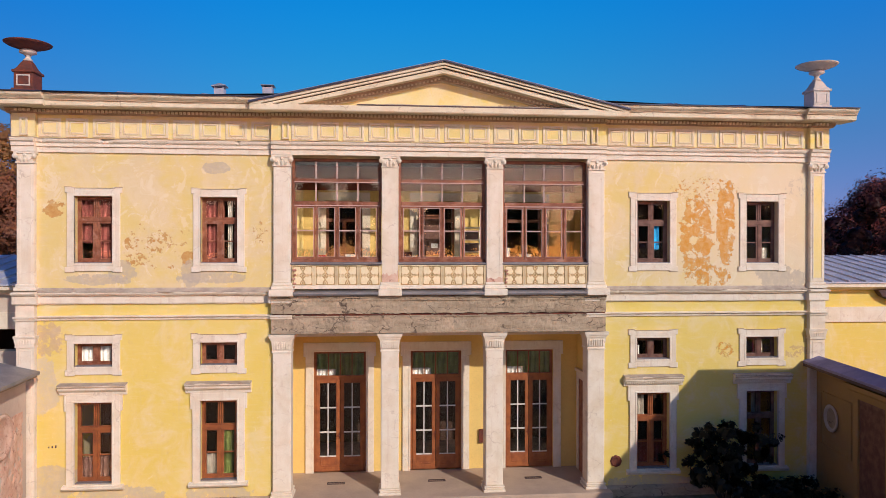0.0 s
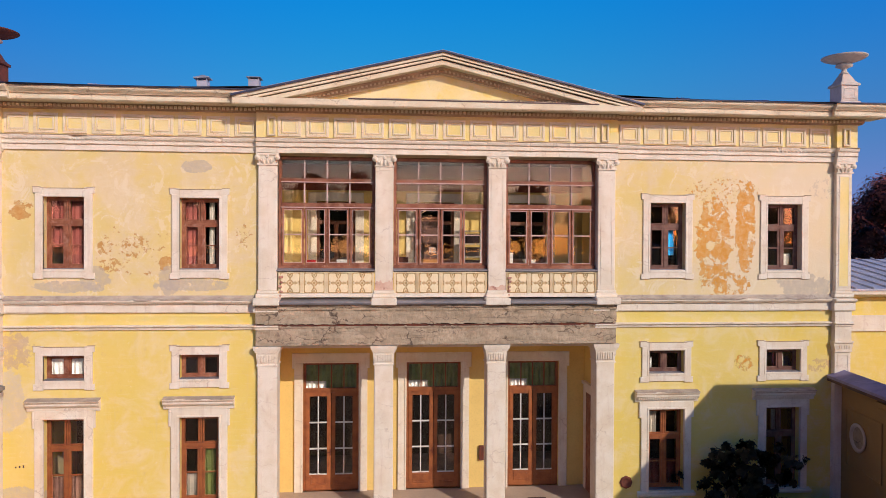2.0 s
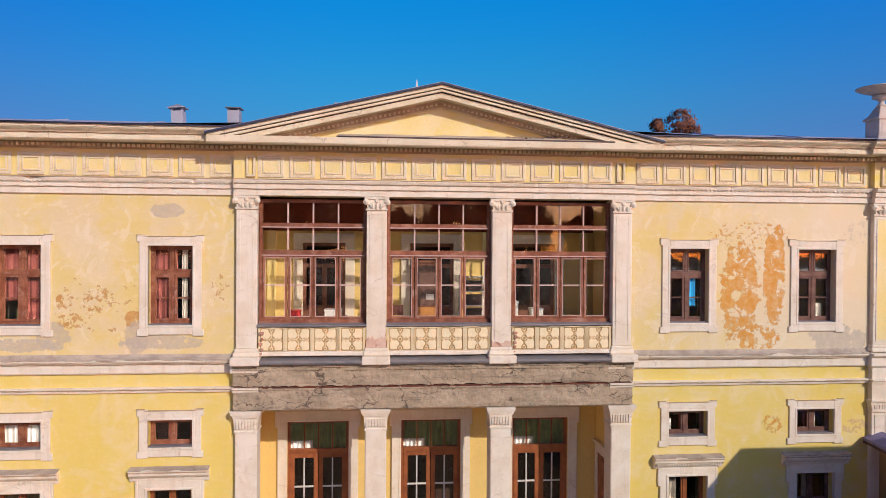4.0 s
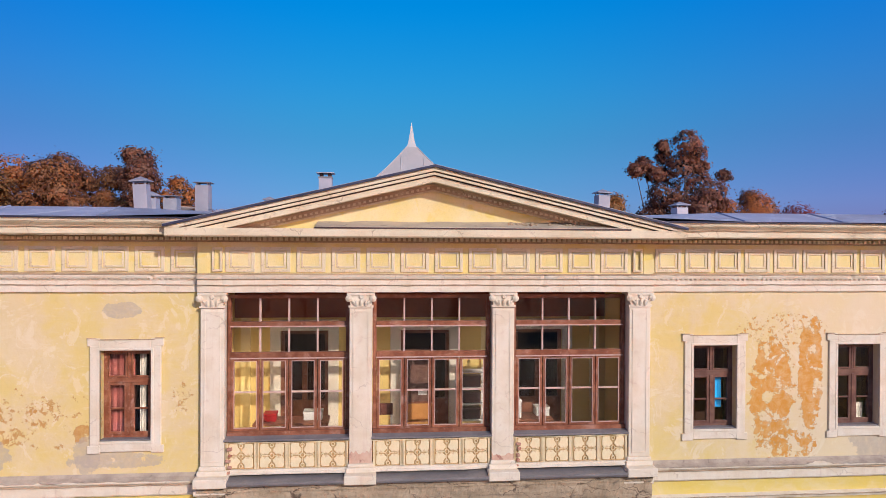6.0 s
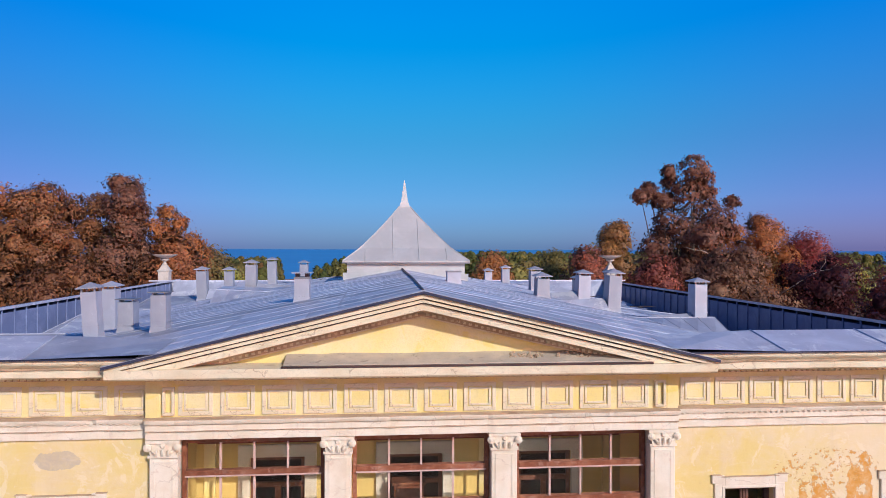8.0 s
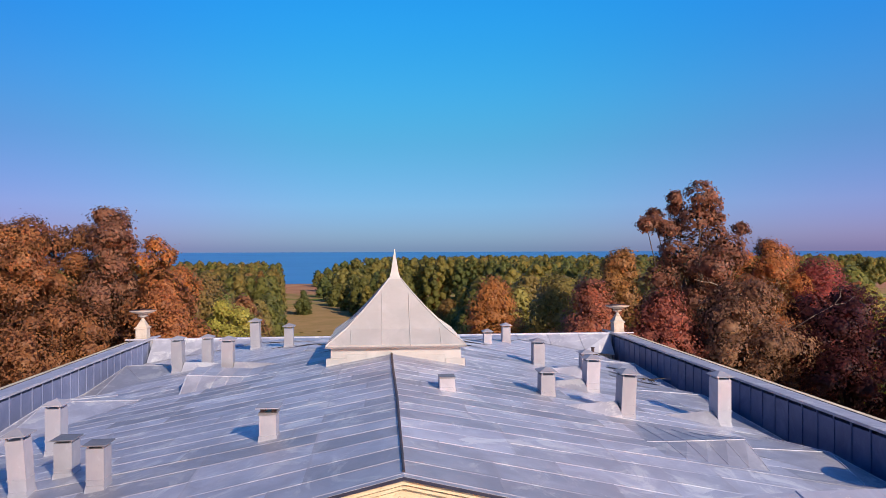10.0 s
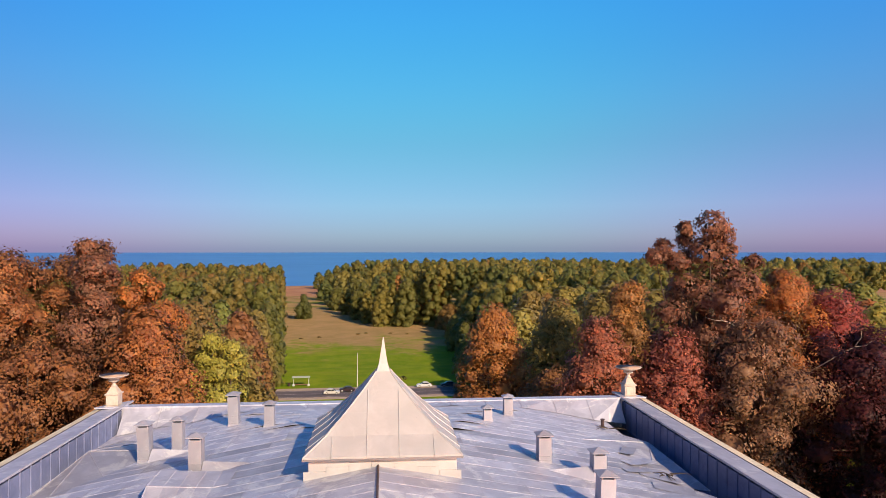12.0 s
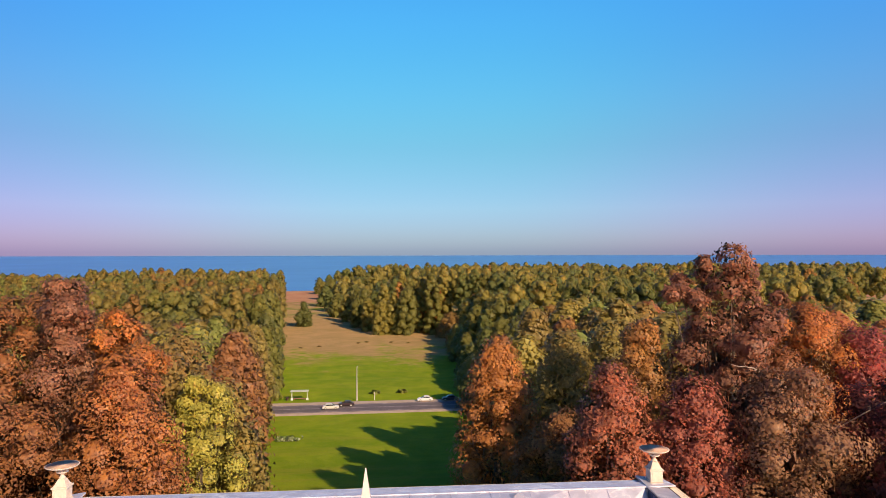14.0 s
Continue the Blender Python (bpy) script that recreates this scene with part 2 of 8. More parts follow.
    c = mixc(nt, calc(nt, "MULTIPLY", ramp(nt, noise_node(nt, 1.0, 6, 0.65, streak_co.outputs[0]), 0.55, 0.8), 0.3), c, (0.62, 0.5, 0.33))
    nt.links.new(c, bs.inputs["Base Color"])
    bs.inputs["Roughness"].default_value = 0.92
    bs.inputs["Specular IOR Level"].default_value = 0.15
    h = calc(nt, "ADD", calc(nt, "MULTIPLY", mid, 1.0), calc(nt, "MULTIPLY", noise_node(nt, 30, 4, 0.6, co), 0.15))
    bump_to(nt, bs, h, 0.45, 0.025)
    return m


def metal_sheet(name, col, col2, rough=0.42, metal=0.55, vary=0.25, spec=0.5, chalk=0.6):
    m = bpy.data.materials.new(name)
    nt, bs, out = nodes_of(m)
    co = obj_coord(nt)
    n = noise_node(nt, 1.3, 6, 0.6, co, 0.5)
    c = mixc(nt, ramp(nt, n, 0.35, 0.7), col, col2)
    c = mixc(nt, calc(nt, "MULTIPLY", ramp(nt, noise_node(nt, 6.0, 7, 0.7, co, 0.8), 0.58, 0.75), 0.4), c, tuple(v * 0.62 for v in col))
    # chalky bloom in ragged patches
    bloom = ramp(nt, noise_node(nt, 0.9, 9, 0.72, co, 1.2), 0.52, 0.62)
    c = mixc(nt, calc(nt, "MULTIPLY", bloom, chalk), c, tuple(min(0.72, v * 1.4 + 0.03) for v in col2))
    info = nt.nodes.new("ShaderNodeObjectInfo")
    h = nt.nodes.new("ShaderNodeHueSaturation")
    nt.links.new(c, h.inputs["Color"])
    nt.links.new(calc(nt, "MULTIPLY_ADD", info.outputs["Random"], vary, 1 - vary / 2), h.inputs["Value"])
    nt.links.new(h.outputs[0], bs.inputs["Base Color"])
    nt.links.new(calc(nt, "MULTIPLY_ADD", noise_node(nt, 3.0, 5, 0.6, co), 0.35, rough - 0.17), bs.inputs["Roughness"])
    bs.inputs["Metallic"].default_value = metal
    bs.inputs["Specular IOR Level"].default_value = spec
    bump_to(nt, bs, n, 0.25, 0.05)
    return m


def glass():
    m = bpy.data.materials.new("window_glass")
    nt, bs, out = nodes_of(m)
    bs.inputs["Base Color"].default_value = (0.93, 0.95, 0.94, 1)
    bs.inputs["Transmission Weight"].default_value = 1.0
    bs.inputs["Roughness"].default_value = 0.02
    bs.inputs["IOR"].default_value = 1.5
    bump_to(nt, bs, noise_node(nt, 1.6, 2, 0.5, obj_coord(nt)), 0.06, 0.05)
    return m


def leaf_mat(name, tones, fleck=0.45):
    """Leaves: tones picked per clump, with slow drift over the crown and light through the blade."""
    m = bpy.data.materials.new(name)
    nt, bs, out = nodes_of(m)
    geo = nt.nodes.new("ShaderNodeNewGeometry")
    info = nt.nodes.new("ShaderNodeObjectInfo")
    co = obj_coord(nt)
    n = calc(nt, "ADD", calc(nt, "MULTIPLY", ramp(nt, noise_node(nt, 0.2, 2, 0.6, co), 0.3, 0.7), 0.35), calc(nt, "MULTIPLY", ramp(nt, noise_node(nt, 1.1, 3, 0.6, co), 0.3, 0.7), 0.65))
    pick = calc(nt, "ADD", calc(nt, "MULTIPLY", geo.outputs["Random Per Island"], fleck), calc(nt, "MULTIPLY", n, 1.0 - fleck))
    cr = nt.nodes.new("ShaderNodeValToRGB")
    els = cr.color_ramp.elements
    while len(els) < len(tones):
        els.new(0.5)
    for i, t in enumerate(tones):
        els[i].position = i / (len(tones) - 1)
        els[i].color = (*t, 1)
    nt.links.new(pick, cr.inputs[0])
    h = nt.nodes.new("ShaderNodeHueSaturation")
    nt.links.new(cr.outputs[0], h.inputs["Color"])
    nt.links.new(calc(nt, "MULTIPLY_ADD", info.outputs["Random"], 0.3, 0.88), h.inputs["Value"])
    nt.links.new(calc(nt, "MULTIPLY_ADD", info.outputs["Random"], 0.03, 0.485), h.inputs["Hue"])
    nt.links.new(h.outputs[0], bs.inputs["Base Color"])
    bs.inputs["Roughness"].default_value = 0.5
    bs.inputs["Specular IOR Level"].default_value = 0.25
    tr = nt.nodes.new("ShaderNodeBsdfTranslucent")
    nt.links.new(h.outputs[0], tr.inputs["Color"])
    lean = nt.nodes.new("ShaderNodeAttribute")
    lean.attribute_name = "lean"
    turn = nt.nodes.new("ShaderNodeVectorTransform")
    turn.vector_type, turn.convert_from, turn.convert_to = "NORMAL", "OBJECT", "WORLD"
    nt.links.new(lean.outputs["Vector"], turn.inputs[0])
    nt.links.new(turn.outputs[0], bs.inputs["Normal"])
    mx = nt.nodes.new("ShaderNodeMixShader")
    mx.inputs[0].default_value = 0.5 if fleck < 0.4 else 0.3
    nt.links.new(bs.outputs[0], mx.inputs[1])
    nt.links.new(tr.outputs[0], mx.inputs[2])
    nt.links.new(mx.outputs[0], out.inputs[0])
    return m


M_WALL = plaster()
M_TRIM = surf("weathered_white_trim", (0.82, 0.74, 0.60), (0.74, 0.635, 0.475), 2.2, 60, 0.9, 0, 0.2, dirt=(0.64, 0.50, 0.38), streak=((0.60, 0.46, 0.35), (7.0, 7.0, 0.5), 0.4), crack=((0.36, 0.25, 0.18), (0.7, 0.7, 1.6), 0.012, 0.4))
M_CORNICE = surf("cream_cornice", (0.80, 0.71, 0.515), (0.70, 0.585, 0.395), 1.3, 40, 0.9, 0, 0.45, dirt=(0.42, 0.30, 0.2), streak=((0.44, 0.31, 0.2), (0.5, 5.0, 14.0), 0.5), crack=((0.30, 0.19, 0.12), (0.8, 1.0, 2.0), 0.014, 0.6))
# brown stain, with the mouldings' shadow lines put into the same colour
M_BED = surf("stain_and_shadow_brown", (0.42, 0.30, 0.19), (0.58, 0.44, 0.30), 1.8, 40, 0.9, 0, 0.4, dirt=(0.2, 0.12, 0.08))
M_FRIEZE = surf("pale_yellow_frieze", (0.80, 0.69, 0.40), (0.78, 0.635, 0.23), 0.9, 40, 0.9, 0, 0.3, dirt=(0.76, 0.60, 0.13), streak=((0.78, 0.61, 0.10), (1.1, 2.0, 3.0), 0.7))
M_GREY = surf("bare_grey_render", (0.36, 0.28, 0.185), (0.48, 0.375, 0.255), 1.8, 11, 0.95, 0, 1.0, dirt=(0.13, 0.11, 0.09), streak=((0.20, 0.155, 0.11), (0.7, 3.0, 9.0), 0.6), crack=((0.07, 0.045, 0.035), (1.1, 1.1, 3.6), 0.035, 0.85))
M_WOOD = surf("brown_window_wood", (0.20, 0.064, 0.030), (0.33, 0.135, 0.072), 5, 60, 0.5, 0, 0.2, vary=0.3, dirt=(0.46, 0.27, 0.2), streak=((0.52, 0.32, 0.25), (3.0, 8.0, 3.0), 0.55))
M_DOOR = surf("varnished_orange_wood", (0.36, 0.12, 0.04), (0.24, 0.075, 0.03), 4, 60, 0.45, 0, 0.2, vary=0.25)
M_DARKWOOD = surf("dark_stained_wood", (0.13, 0.06, 0.045), (0.22, 0.12, 0.085), 5, 60, 0.5, 0, 0.2)
M_WHITEBAR = surf("white_glazing_bar", (0.7, 0.66, 0.62), (0.55, 0.5, 0.46), 6, 60, 0.6, 0, 0.1)
M_ROOF = metal_sheet("galvanised_roof_sheet", (0.42, 0.425, 0.49), (0.55, 0.555, 0.62), 0.5, 0.3, 0.5, 0.5, 0.75)
# one parapet sheet in two tones: sunlit for the west, shaded for the east
M_PARAPETLIT = metal_sheet("sunlit_blue_parapet_sheet", (0.17, 0.205, 0.33), (0.23, 0.265, 0.40), 0.6, 0.05, 0.12, 0.2, 0.2)
M_PARAPETSHADE = metal_sheet("shaded_blue_parapet_sheet", (0.075, 0.105, 0.21), (0.115, 0.15, 0.27), 0.42, 0.1, 0.12, 0.45, 0.2)
M_SEAM = metal_sheet("bright_seam_strip", (0.42, 0.42, 0.485), (0.53, 0.53, 0.60), 0.7, 0.15, 0.3)
M_CHIM = metal_sheet("zinc_chimney_cladding", (0.37, 0.37, 0.42), (0.46, 0.46, 0.50), 0.55, 0.25, 0.25, 0.4, 0.25)
M_DOME = metal_sheet("pale_lantern_sheet", (0.44, 0.44, 0.43), (0.50, 0.50, 0.49), 0.55, 0.1, 0.15, 0.4, 0.12)
M_RIM = surf("dark_blue_roof_rim", (0.035, 0.04, 0.075), (0.06, 0.065, 0.11), 2, 30, 0.45, 0.3, 0.1)
M_EDGE = surf("dark_roof_edge", (0.07, 0.045, 0.045), (0.12, 0.07, 0.065), 2, 30, 0.5, 0.3, 0.1)
M_STAIN = surf("stained_grey_weathering", (0.50, 0.42, 0.33), (0.36, 0.29, 0.23), 3.0, 30, 0.9, 0, 0.4, dirt=(0.14, 0.10, 0.08), streak=((0.62, 0.52, 0.40), (2.0, 2.0, 9.0), 0.6))
M_LEDGE = surf("grey_metal_ledge", (0.24, 0.23, 0.24), (0.32, 0.30, 0.30), 2, 20, 0.5, 0.4, 0.2)
M_LEAD = surf("weathered_lead", (0.46, 0.40, 0.32), (0.58, 0.50, 0.38), 2.5, 20, 0.7, 0.1, 0.4, dirt=(0.22, 0.18, 0.15))
M_GLASS = glass()
M_FLOOR = surf("sandstone_paving", (0.50, 0.38, 0.28), (0.42, 0.32, 0.24), 1.2, 20, 0.85, 0, 0.3, vary=0.15)
# near-black colour that stands for rooms without light
M_DARK = surf("unlit_interior", (0.06, 0.028, 0.018), (0.09, 0.045, 0.03), 1, 10, 0.9, 0, 0)
M_INNER = surf("inner_yellow_paint", (0.80, 0.585, 0.19), (0.75, 0.53, 0.17), 1, 25, 0.85, 0, 0.1)
M_RED = surf("faded_red_curtain", (0.30, 0.085, 0.065), (0.22, 0.06, 0.05), 3, 60, 0.9, 0, 0.2)
M_OLIVE = surf("dull_green_curtain", (0.13, 0.155, 0.035), (0.09, 0.11, 0.025), 3, 60, 0.9, 0, 0.2)
M_DULL = surf("dull_net_curtain", (0.30, 0.26, 0.21), (0.22, 0.19, 0.15), 3, 60, 0.9, 0, 0.2)
M_GREEN = surf("green_curtain", (0.34, 0.42, 0.15), (0.22, 0.29, 0.09), 3, 60, 0.9, 0, 0.2)
M_PALE = surf("pale_curtain", (0.62, 0.56, 0.48), (0.5, 0.45, 0.38), 3, 60, 0.9, 0, 0.2)
M_BLUE = surf("bright_blue_cloth", (0.02, 0.36, 0.75), (0.03, 0.28, 0.6), 3, 60, 0.9, 0, 0.2)
M_PAPER = surf("white_paper", (0.8, 0.78, 0.74), (0.7, 0.68, 0.62), 3, 60, 0.9, 0, 0.1)
M_HACKED = surf("hacked_pink_plaster", (0.70, 0.50, 0.37), (0.62, 0.38, 0.27), 4.0, 14, 0.95, 0, 0.5, dirt=(0.20, 0.05, 0.035), streak=((0.24, 0.06, 0.04), (6.0, 6.0, 6.0), 0.75))
M_BRICK = surf("exposed_brick_rubble", (0.42, 0.16, 0.10), (0.55, 0.34, 0.24), 4, 12, 0.95, 0, 1.0, dirt=(0.62, 0.48, 0.38))
M_RUST = surf("rusty_iron", (0.20, 0.06, 0.035), (0.12, 0.05, 0.04), 5, 40, 0.8, 0.3, 0.4)
M_STONE = surf("pale_cast_stone", (0.62, 0.55, 0.47), (0.50, 0.43, 0.36), 3, 40, 0.9, 0, 0.35, dirt=(0.4, 0.33, 0.27))
M_PALEBARK = surf("pale_bare_bark", (0.42, 0.33, 0.27), (0.32, 0.25, 0.2), 4, 30, 0.9, 0, 0.4)
M_BARK = surf("grey_brown_bark", (0.065, 0.048, 0.038), (0.11, 0.082, 0.062), 3, 20, 0.95, 0, 0.8)

# ---- mesh helpers ----


class Geo:
    """Gathers vertices and faces for one mesh."""

    def __init__(self):
        self.v, self.f = [], []

    def add(self, vs, fs):
        n = len(self.v)
        self.v += [tuple(p) for p in vs]
        self.f += [tuple(i + n for i in f) for f in fs]
        return self

    def box(self, x0, x1, y0, y1, z0, z1):
        vs = [(x, y, z) for z in (z0, z1) for y in (y0, y1) for x in (x0, x1)]
        return self.add(vs, [(0, 2, 3, 1), (4, 5, 7, 6), (0, 1, 5, 4), (2, 6, 7, 3), (0, 4, 6, 2), (1, 3, 7, 5)])

    def prism(self, pts, axis, a, b):
        """A closed outline pushed along an axis; pts run over the two other axes in x, y, z order."""
        def at(p, t):
            return {"x": (t, p[0], p[1]), "y": (p[0], t, p[1]), "z": (p[0], p[1], t)}[axis]
        n = len(pts)
        vs = [at(p, a) for p in pts] + [at(p, b) for p in pts]
        return self.add(vs, [tuple(range(n))[::-1], tuple(range(n, 2 * n))] + [(i, (i + 1) % n, n + (i + 1) % n, n + i) for i in range(n)])

    def worn(self, prof, a, b, amp=0.006, chip=0.10, step=0.08):
        """A moulding pushed along x whose edges have softened and chipped."""
        n, k = len(prof), max(2, int((b - a) / step))
        deep = min(p[0] for p in prof)
        vs = []
        for i in range(k + 1):
            x = a + (b - a) * i / k
            hit = max(0.0, noise.noise(Vector((x * 2.3, prof[0][1] * 3.1, 0.4))) - 0.28) * chip + max(0.0, noise.noise(Vector((x * 8.0, prof[0][1], 2.4))) - 0.35) * chip * 0.8
            for j, (y, z) in enumerate(prof):
                if y < -0.001:
                    y = min(-0.002, y + amp * noise.noise(Vector((x * 5.0, j * 1.7, z * 2))) + hit * (y / deep) ** 2)
                    z += amp * noise.noise(Vector((x * 4.0, j * 2.3 + 9, z * 2))) + 0.5 * amp * noise.noise(Vector((x * 0.7, 3.0, z)))
                vs.append((x, y, z))
        fs = [tuple(range(n))[::-1], tuple(range(k * n, k * n + n))]
        fs += [(q * n + i, q * n + (i + 1) % n, (q + 1) * n + (i + 1) % n, (q + 1) * n + i) for q in range(k) for i in range(n)]
        return self.add(vs, fs)

    def lathe(self, prof, n=20, c=(0, 0, 0)):
        """A turned (or, with n=4, square) shape from (radius, height) pairs."""
        vs, off = [], (math.pi / 4 if n == 4 else 0)
        for r, z in prof:
            vs += [(c[0] + r * math.cos(off + 2 * math.pi * i / n), c[1] + r * math.sin(off + 2 * math.pi * i / n), c[2] + z) for i in range(n)]
        fs = [(k * n + i, k * n + (i + 1) % n, (k + 1) * n + (i + 1) % n, (k + 1) * n + i) for k in range(len(prof) - 1) for i in range(n)]
        fs += [tuple(range(n))[::-1], tuple(range((len(prof) - 1) * n, len(prof) * n))]
        return self.add(vs, fs)

    def tube(self, pts, radii, n=7):
        vs = []
        for k, p in enumerate(pts):
            p = Vector(p)
            d = (Vector(pts[min(k + 1, len(pts) - 1)]) - Vector(pts[max(k - 1, 0)])).normalized()
            a = d.orthogonal().normalized()
            b = d.cross(a)
            vs += [p + radii[k] * (a * math.cos(2 * math.pi * i / n) + b * math.sin(2 * math.pi * i / n)) for i in range(n)]
        fs = [(k * n + i, k * n + (i + 1) % n, (k + 1) * n + (i + 1) % n, (k + 1) * n + i) for k in range(len(pts) - 1) for i in range(n)]
        fs += [tuple(range(n))[::-1], tuple(range((len(pts) - 1) * n, len(pts) * n))]
        return self.add(vs, fs)

    def frame2(self, x0, x1, z0, z1, w, y0, y1):
        """A rectangular frame of bars of width w."""
        self.box(x0, x0 + w, y0, y1, z0, z1).box(x1 - w, x1, y0, y1, z0, z1)
        return self.box(x0 + w, x1 - w, y0, y1, z0, z0 + w).box(x0 + w, x1 - w, y0, y1, z1 - w, z1)

    def wall(self, x0, x1, z0, z1, y0, y1, holes):
        """A wall from y0 (outside) to y1 with openings (x0, x1, z0, z1) through it."""
        xs = sorted({x0, x1, *[h[0] for h in holes], *[h[1] for h in holes]})
        zs = sorted({z0, z1, *[h[2] for h in holes], *[h[3] for h in holes]})
        solid = {}
        for i in range(len(xs) - 1):
            for k in range(len(zs) - 1):
                cx, cz = (xs[i] + xs[i + 1]) / 2, (zs[k] + zs[k + 1]) / 2
                solid[i, k] = not any(h[0] < cx < h[1] and h[2] < cz < h[3] for h in holes)
        for (i, k), s in solid.items():
            if not s:
                continue
            a, b, c, d = xs[i], xs[i + 1], zs[k], zs[k + 1]
            self.add([(a, y0, c), (b, y0, c), (b, y0, d), (a, y0, d)], [(0, 1, 2, 3)])
            self.add([(a, y1, c), (b, y1, c), (b, y1, d), (a, y1, d)], [(3, 2, 1, 0)])
            if not solid.get((i - 1, k)):
                self.add([(a, y0, c), (a, y1, c), (a, y1, d), (a, y0, d)], [(3, 2, 1, 0)])
            if not solid.get((i + 1, k)):
                self.add([(b, y0, c), (b, y1, c), (b, y1, d), (b, y0, d)], [(0, 1, 2, 3)])
            if not solid.get((i, k - 1)):
                self.add([(a, y0, c), (b, y0, c), (b, y1, c), (a, y1, c)], [(3, 2, 1, 0)])
            if not solid.get((i, k + 1)):
                self.add([(a, y0, d), (b, y0, d), (b, y1, d), (a, y1, d)], [(0, 1, 2, 3)])
        return self

    def turned(self, m):
        self.v = [tuple(m @ Vector(p)) for p in self.v]
        return self


def mesh_of(name, g, mat, smooth=False, bevel=0.0):
    me = bpy.data.meshes.new(name)
    me.from_pydata(g.v, [], g.f)
    if bevel:
        bm = bmesh.new()
        bm.from_mesh(me)
        bmesh.ops.remove_doubles(bm, verts=bm.verts, dist=0.0004)
        sharp = [e for e in bm.edges if len(e.link_faces) == 2 and e.calc_face_angle(0) > 0.5]
        bmesh.ops.bevel(bm, geom=sharp, offset=bevel, segments=1, affect="EDGES", clamp_overlap=True)
        bm.to_mesh(me)
        bm.free()
    if smooth:
        me.polygons.foreach_set("use_smooth", [True] * len(me.polygons))
    me.materials.append(mat)
    me.update()
    return me


def part(name, g, mat, parent=None, label="", smooth=False, bevel=0.0):
    """One mesh object, under a thing or a part."""
    ob = new(name, mesh_of(name, g, mat, smooth, bevel))
    ob.parent = parent
    if label:
        tagged(ob, label)
    return ob


def again(name, me, parent, m=None):
    """Another object on a mesh that stands already."""
    ob = new(name, me)
    ob.parent = parent
    if m is not None:
        ob.matrix_basis = m
    return ob


def thing(name, label, category, at=(0, 0, 0), group="", kind=""):
    ob = new(name)
    ob.location = at
    ob.empty_display_size = 0.2
    return tagged(ob, label, category, group, kind)


# ---- ground, water ----
GROUND_Y = [-400, -60, 26, 40, 60, 80, 100, 130, 172, 205, 260, 400, 840, 900, 1400, 5000]
GROUND_Z = [0, 0, -0.2, -3.0, -9.0, -14.0, -17.5, -20.8, -23.0, -23.0, -23.8, -25.0, -28.2, -29.5, -34, -60]


def ground_z(x, y):
    return float(np.interp(y, GROUND_Y, GROUND_Z)) + (0.5 * math.sin(x * 0.031 + y * 0.02) if y > 230 else 0.0)


def ground_mat():
    m = bpy.data.materials.new("lawn_and_field")
    nt, bs, out = nodes_of(m)
    co = obj_coord(nt)
    sep = nt.nodes.new("ShaderNodeSeparateXYZ")
    nt.links.new(co, sep.inputs[0])
    big = noise_node(nt, 0.035, 6, 0.6, co, 0.6)
    y = calc(nt, "ADD", sep.outputs[1], calc(nt, "MULTIPLY", calc(nt, "SUBTRACT", big, 0.5), 190.0))
    green = mixc(nt, ramp(nt, noise_node(nt, 0.12, 7, 0.65, co, 0.4), 0.35, 0.7), (0.14, 0.24, 0.010), (0.235, 0.31, 0.018))
    tan = mixc(nt, ramp(nt, noise_node(nt, 0.07, 7, 0.65, co, 0.5), 0.35, 0.7), (0.46, 0.285, 0.125), (0.33, 0.225, 0.085))
    red = mixc(nt, ramp(nt, noise_node(nt, 0.05, 6, 0.6, co), 0.3, 0.7), (0.42, 0.18, 0.10), (0.48, 0.26, 0.14))
    y = calc(nt, "ADD", y, calc(nt, "MULTIPLY", calc(nt, "SUBTRACT", noise_node(nt, 0.16, 8, 0.7, co, 0.6), 0.5), 120.0))
    swath = nt.nodes.new("ShaderNodeMapping")
    swath.inputs["Scale"].default_value = (0.012, 0.11, 1.0)
    nt.links.new(co, swath.inputs["Vector"])
    bands = noise_node(nt, 1.0, 8, 0.7, swath.outputs[0], 0.5)
    green = mixc(nt, calc(nt, "MULTIPLY", ramp(nt, bands, 0.48, 0.66), 0.6), green, (0.26, 0.255, 0.03))
    tan = mixc(nt, calc(nt, "MULTIPLY", ramp(nt, bands, 0.5, 0.7), 0.6), tan, (0.27, 0.22, 0.06))
    c = mixc(nt, ramp(nt, y, 262.0, 318.0), green, tan)
    c = mixc(nt, calc(nt, "MULTIPLY", ramp(nt, y, 470.0, 500.0), ramp(nt, noise_node(nt, 0.03, 4, 0.6, co), 0.45, 0.6)), c, (0.15, 0.19, 0.03))
    c = mixc(nt, ramp(nt, y, 600.0, 660.0), c, red)
    c = mixc(nt, calc(nt, "MULTIPLY", ramp(nt, noise_node(nt, 1.8, 6, 0.7, co), 0.5, 0.75), 0.35), c, (0.05, 0.07, 0.012))
    court = calc(nt, "LESS_THAN", sep.outputs[1], 24.0)
    c = mixc(nt, court, c, mixc(nt, ramp(nt, noise_node(nt, 1.1, 7, 0.7, co), 0.4, 0.65), (0.34, 0.27, 0.19), (0.20, 0.18, 0.09)))
    nt.links.new(c, bs.inputs["Base Color"])
    bs.inputs["Roughness"].default_value = 0.95
    bs.inputs["Specular IOR Level"].default_value = 0.1
    bump_to(nt, bs, noise_node(nt, 2.5, 5, 0.7, co), 0.6, 0.2)
    return m


